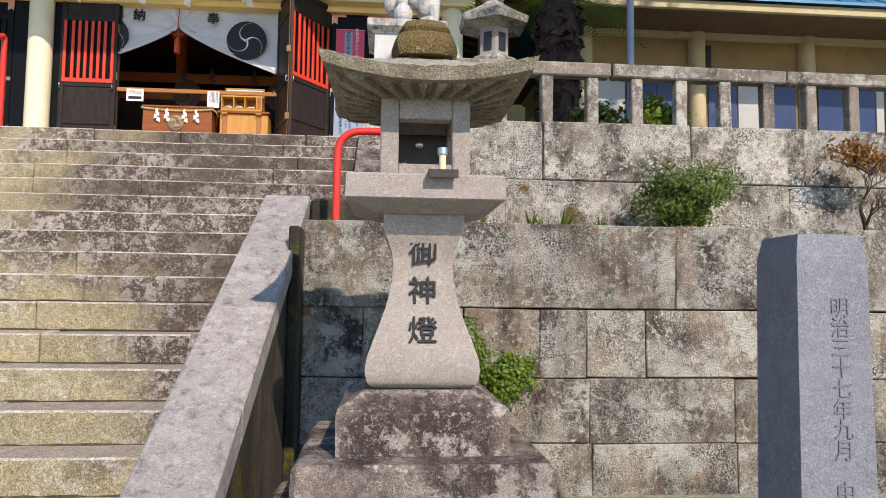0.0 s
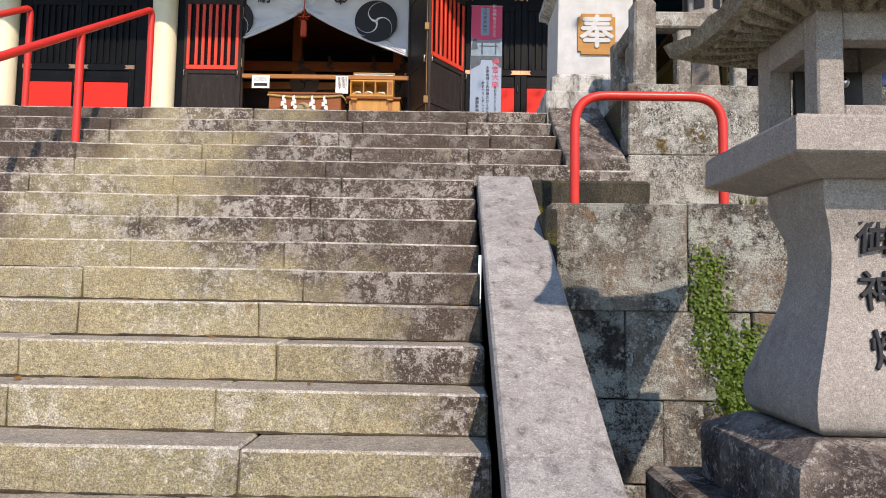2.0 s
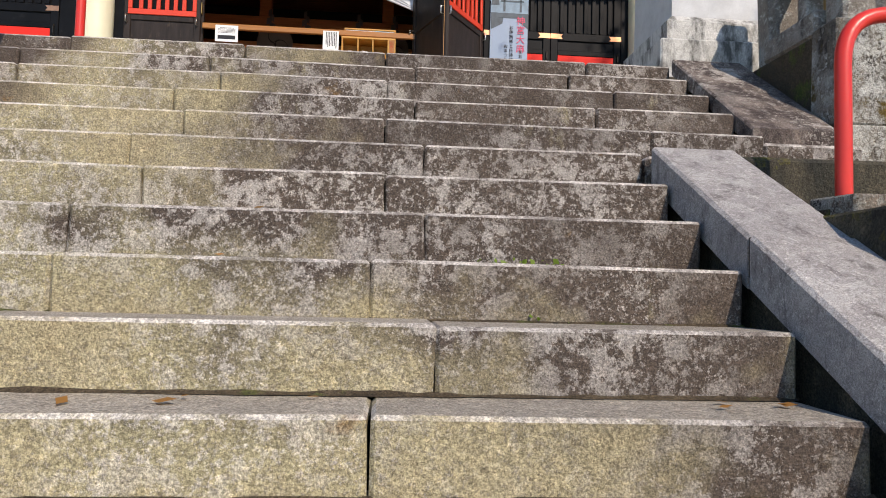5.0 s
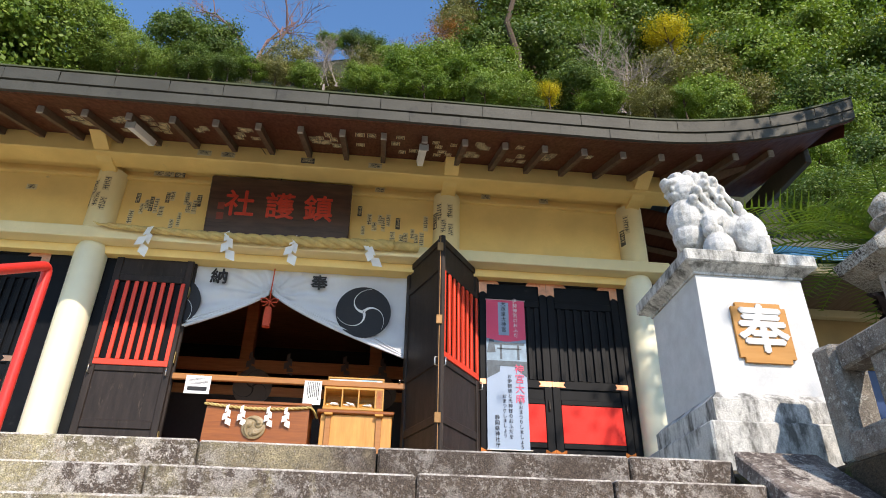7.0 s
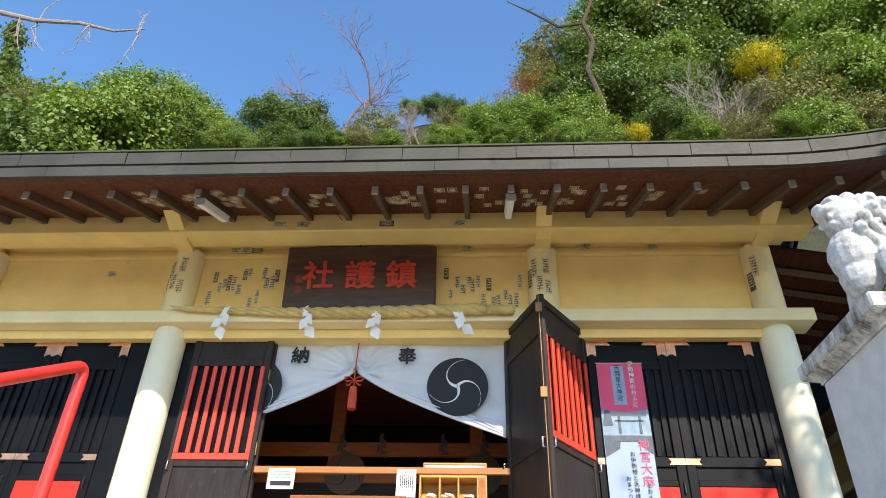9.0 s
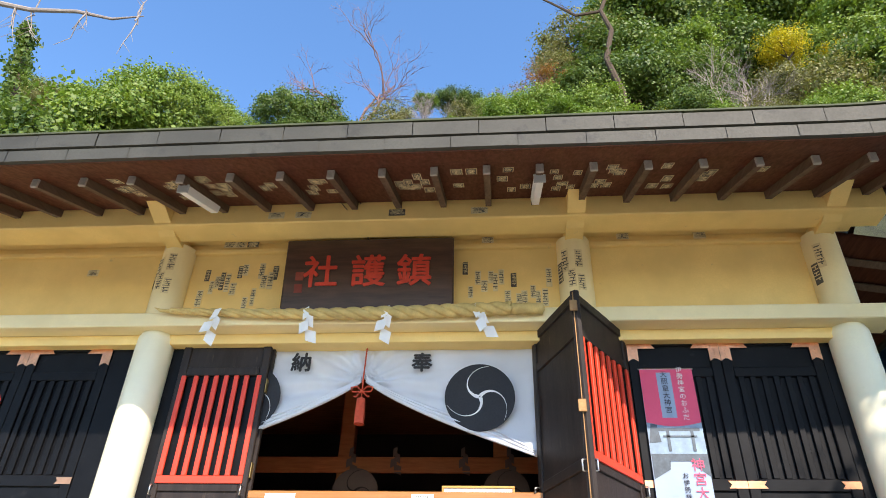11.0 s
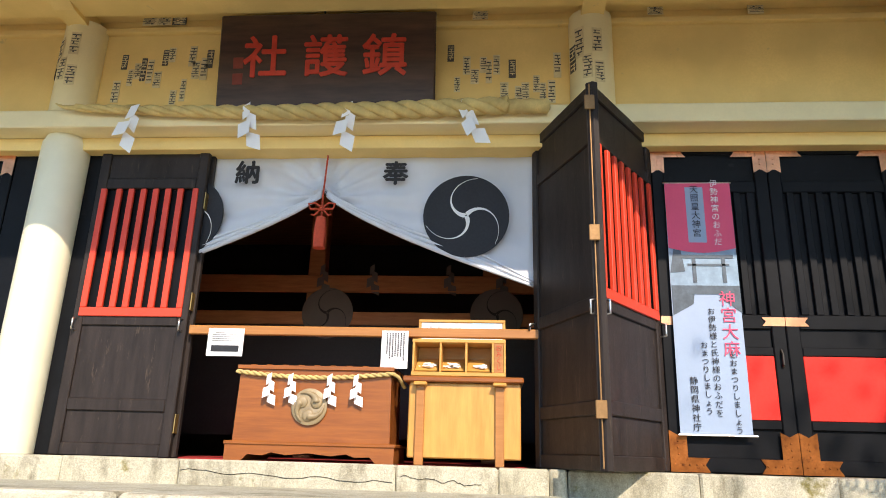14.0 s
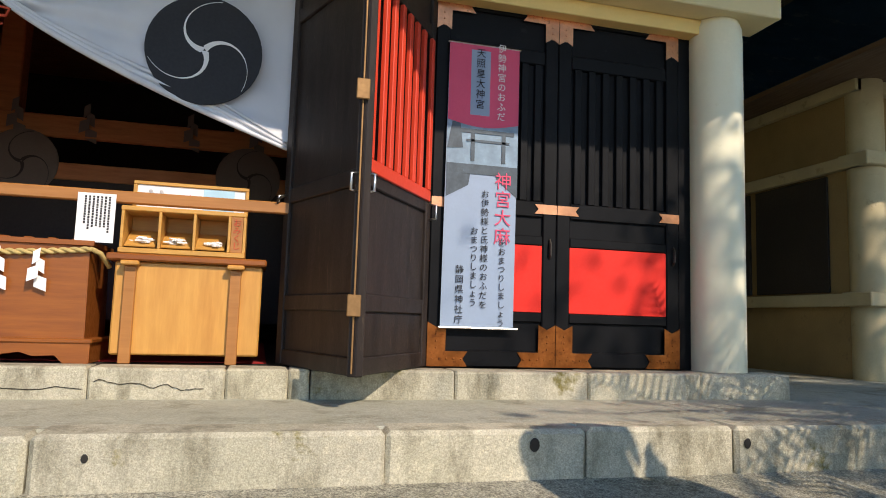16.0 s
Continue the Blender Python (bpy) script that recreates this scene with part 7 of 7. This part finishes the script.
for i, (x, y, s) in enumerate(((1.05, 5.55, 0.17), (1.32, 5.62, 0.21), (1.18, 5.7, 0.15), (0.62, 5.5, 0.13), (1.6, 5.5, 0.12))):
    rg = np.random.default_rng(50 + i)
    ag = thing("agave", (x, y, 1.9), "small spiky green rosette plant on the wall ledge", "plant", "ledge rosettes")
    for j in range(15):
        a, el = rg.uniform(0, 6.28), rg.uniform(0.4, 1.35)
        d = Vector((math.cos(a) * math.cos(el), math.sin(a) * math.cos(el), math.sin(el)))
        sd = Vector((-math.sin(a), math.cos(a), 0)) * 0.014
        p0 = Vector((x, y, 1.9))
        m0, tip = p0 + d * s * 0.55, p0 + d * s * 1.25 - Vector((0, 0, 0.03 * s))
        part("blade", Shape().add([p0 - sd * 0.7, p0 + sd * 0.7, m0 + sd, tip, m0 - sd, m0 + Vector((0, 0, -0.006))], [(0, 1, 2, 5), (0, 5, 4), (5, 2, 3), (4, 5, 3)]), LEAF_DARK, ag)
bs = thing("bare_bush", (4.05, 5.75, 1.92), "gnarled leafless bush on the wall ledge", "shrub")
part("twigwork", branchwork((4.05, 5.75, 1.9), 0.75, 0.75, np.random.default_rng(77), 4, 0.03, 2, (0.1, -0.1)), BARK, bs, kind="stuff")
for i in range(46):
    rg = np.random.default_rng(200 + i)
    x, y, z = (rg.uniform(-0.4, 5.5), rg.uniform(5.08, 6.1), 1.90) if i < 34 else (rg.uniform(-0.72, -0.6), rg.uniform(3.0, 4.9), GROUND)
    n = 60
    p = rg.normal(0, 1, (n, 3)) * np.array([0.07, 0.05, 0.015]) + np.array([0, 0, 0.03])
    tf = new("weed_tuft", quads_mesh("weed_tuft", leaf_quads(p, np.tile([0, -0.2, 0.3], (n, 1)), 0.05, 0.22, rg), LEAF_FRESH if i % 3 else LEAF_OLIVE))
    tf.location = (x, y, z)
    tagged(tf, "low green weeds and moss on the stone ledge", "weeds", "ledge weeds")
for i in range(9):
    rg = np.random.default_rng(400 + i)
    k = int(rg.choice([-4, -3, -2, -2, -1, -1, 0]))
    x = rg.uniform(-1.9, -1.25)
    n = 9
    p = rg.normal(0, 1, (n, 3)) * np.array([0.05, 0.012, 0.008]) + np.array([0, -0.015, 0.008])
    tf = new("weed_tuft", quads_mesh("weed_tuft", leaf_quads(p, np.tile([0, -0.4, 0.3], (n, 1)), 0.022, 0.35, rg), LEAF_FRESH))
    tf.location = (x, step_y(k + 1), step_z(k))
    tagged(tf, "tiny green weeds in the joint of a stone step", "weeds", "step weeds")
for i in range(40):
    rg = np.random.default_rng(500 + i)
    k = int(rg.integers(-7, 5))
    dl = new("dry_leaf", quads_mesh("dry_leaf", leaf_quads(np.array([[0, 0, 0.004]]), np.array([[0, 0, 4.0]]), 0.05, 0.28, rg), LEAF_RUST))
    dl.location = (rg.uniform(-3.6, -1.2), step_y(k) + rg.uniform(0.06, 0.22), step_z(k) + 0.004)
    tagged(dl, "small dry brown leaf lying on a stone step", "leaf", "fallen leaves")

# ---- pale tree at the far side, and unseen trees that shade the terrace ----
pt = thing("bare_tree", (-17.5, 14.0, 3.5), "pale leafless tree reaching over the shrine roof", "tree", "bare trees")
part("trunk", Shape().tube([(-17.5, 14.0, 3.3), (-17.2, 14.0, 9.0), (-16.4, 14.0, 14.0)], [0.30, 0.22, 0.15], 8), PALE_BARK, pt)
rg = np.random.default_rng(23)
arm_pts = [(-16.4, 14.0, 14.0), (-15.4, 14.0, 15.8), (-14.35, 14.0, 16.25), (-13.4, 14.0, 16.0), (-12.4, 14.0, 15.66), (-11.3, 14.0, 15.52), (-10.4, 14.0, 15.2), (-9.7, 14.0, 15.24)]
boughs = Shape().tube(arm_pts, [0.12, 0.09, 0.075, 0.065, 0.052, 0.042, 0.03, 0.012], 7)
for i, (x, y, z) in enumerate(arm_pts[1:-1] * 3):
    x, z = x + 0.3 * (i % 3) * 1.0, z - 0.09 * (i % 3)
    ln, lean = rg.uniform(0.5, 1.3), rg.uniform(-0.5, 0.6)
    up = 1 if i % 4 == 1 else -1
    q = [(x + lean * ln * a * a, y + rg.normal(0, 0.05), z + up * ln * a) for a in (0, 0.35, 0.7, 1.0)]
    boughs.tube(q, [0.018, 0.014, 0.010, 0.004], 5)
    for a in (1, 2):
        boughs.tube([q[a], (q[a][0] + rg.uniform(-0.35, 0.35), y, q[a][2] + up * rg.uniform(0.15, 0.4))], [0.008, 0.003], 4)
part("branching", boughs, PALE_BARK, pt, kind="stuff")


def shade_tree(base, bend1, top, R, n, seed):
    t = thing("shade_tree", base, "evergreen tree out of view, added to shade the terrace", "tree", "shade trees")
    part("trunk", Shape().tube([(base[0], base[1], base[2] - 0.2), bend1, top], [0.16, 0.12, 0.05], 8), BARK, t)
    g2 = np.random.default_rng(seed)
    p, out = crown_points(n, g2, 34, (1.0, 0.8, 0.75), 0.35, 0.16)
    p = p * R + np.array(top) - np.array(base)
    ob = new("leaves", quads_mesh("leaves", leaf_quads(p, out, 0.14, 0.36, g2), LEAF_DARK))
    ob.parent = t
    tagged(ob, kind="stuff")


# Both trees stand out of view, added for the dappled shade they cast.
shade_tree((5.6, 5.7, 1.9), (5.2, 5.5, 5.4), (4.1, 5.3, 9.5), 1.9, 2200, 91)
shade_tree((9.0, 3.4, GROUND), (8.6, 3.3, 5.0), (6.2, 3.2, 9.3), 3.3, 15000, 92)
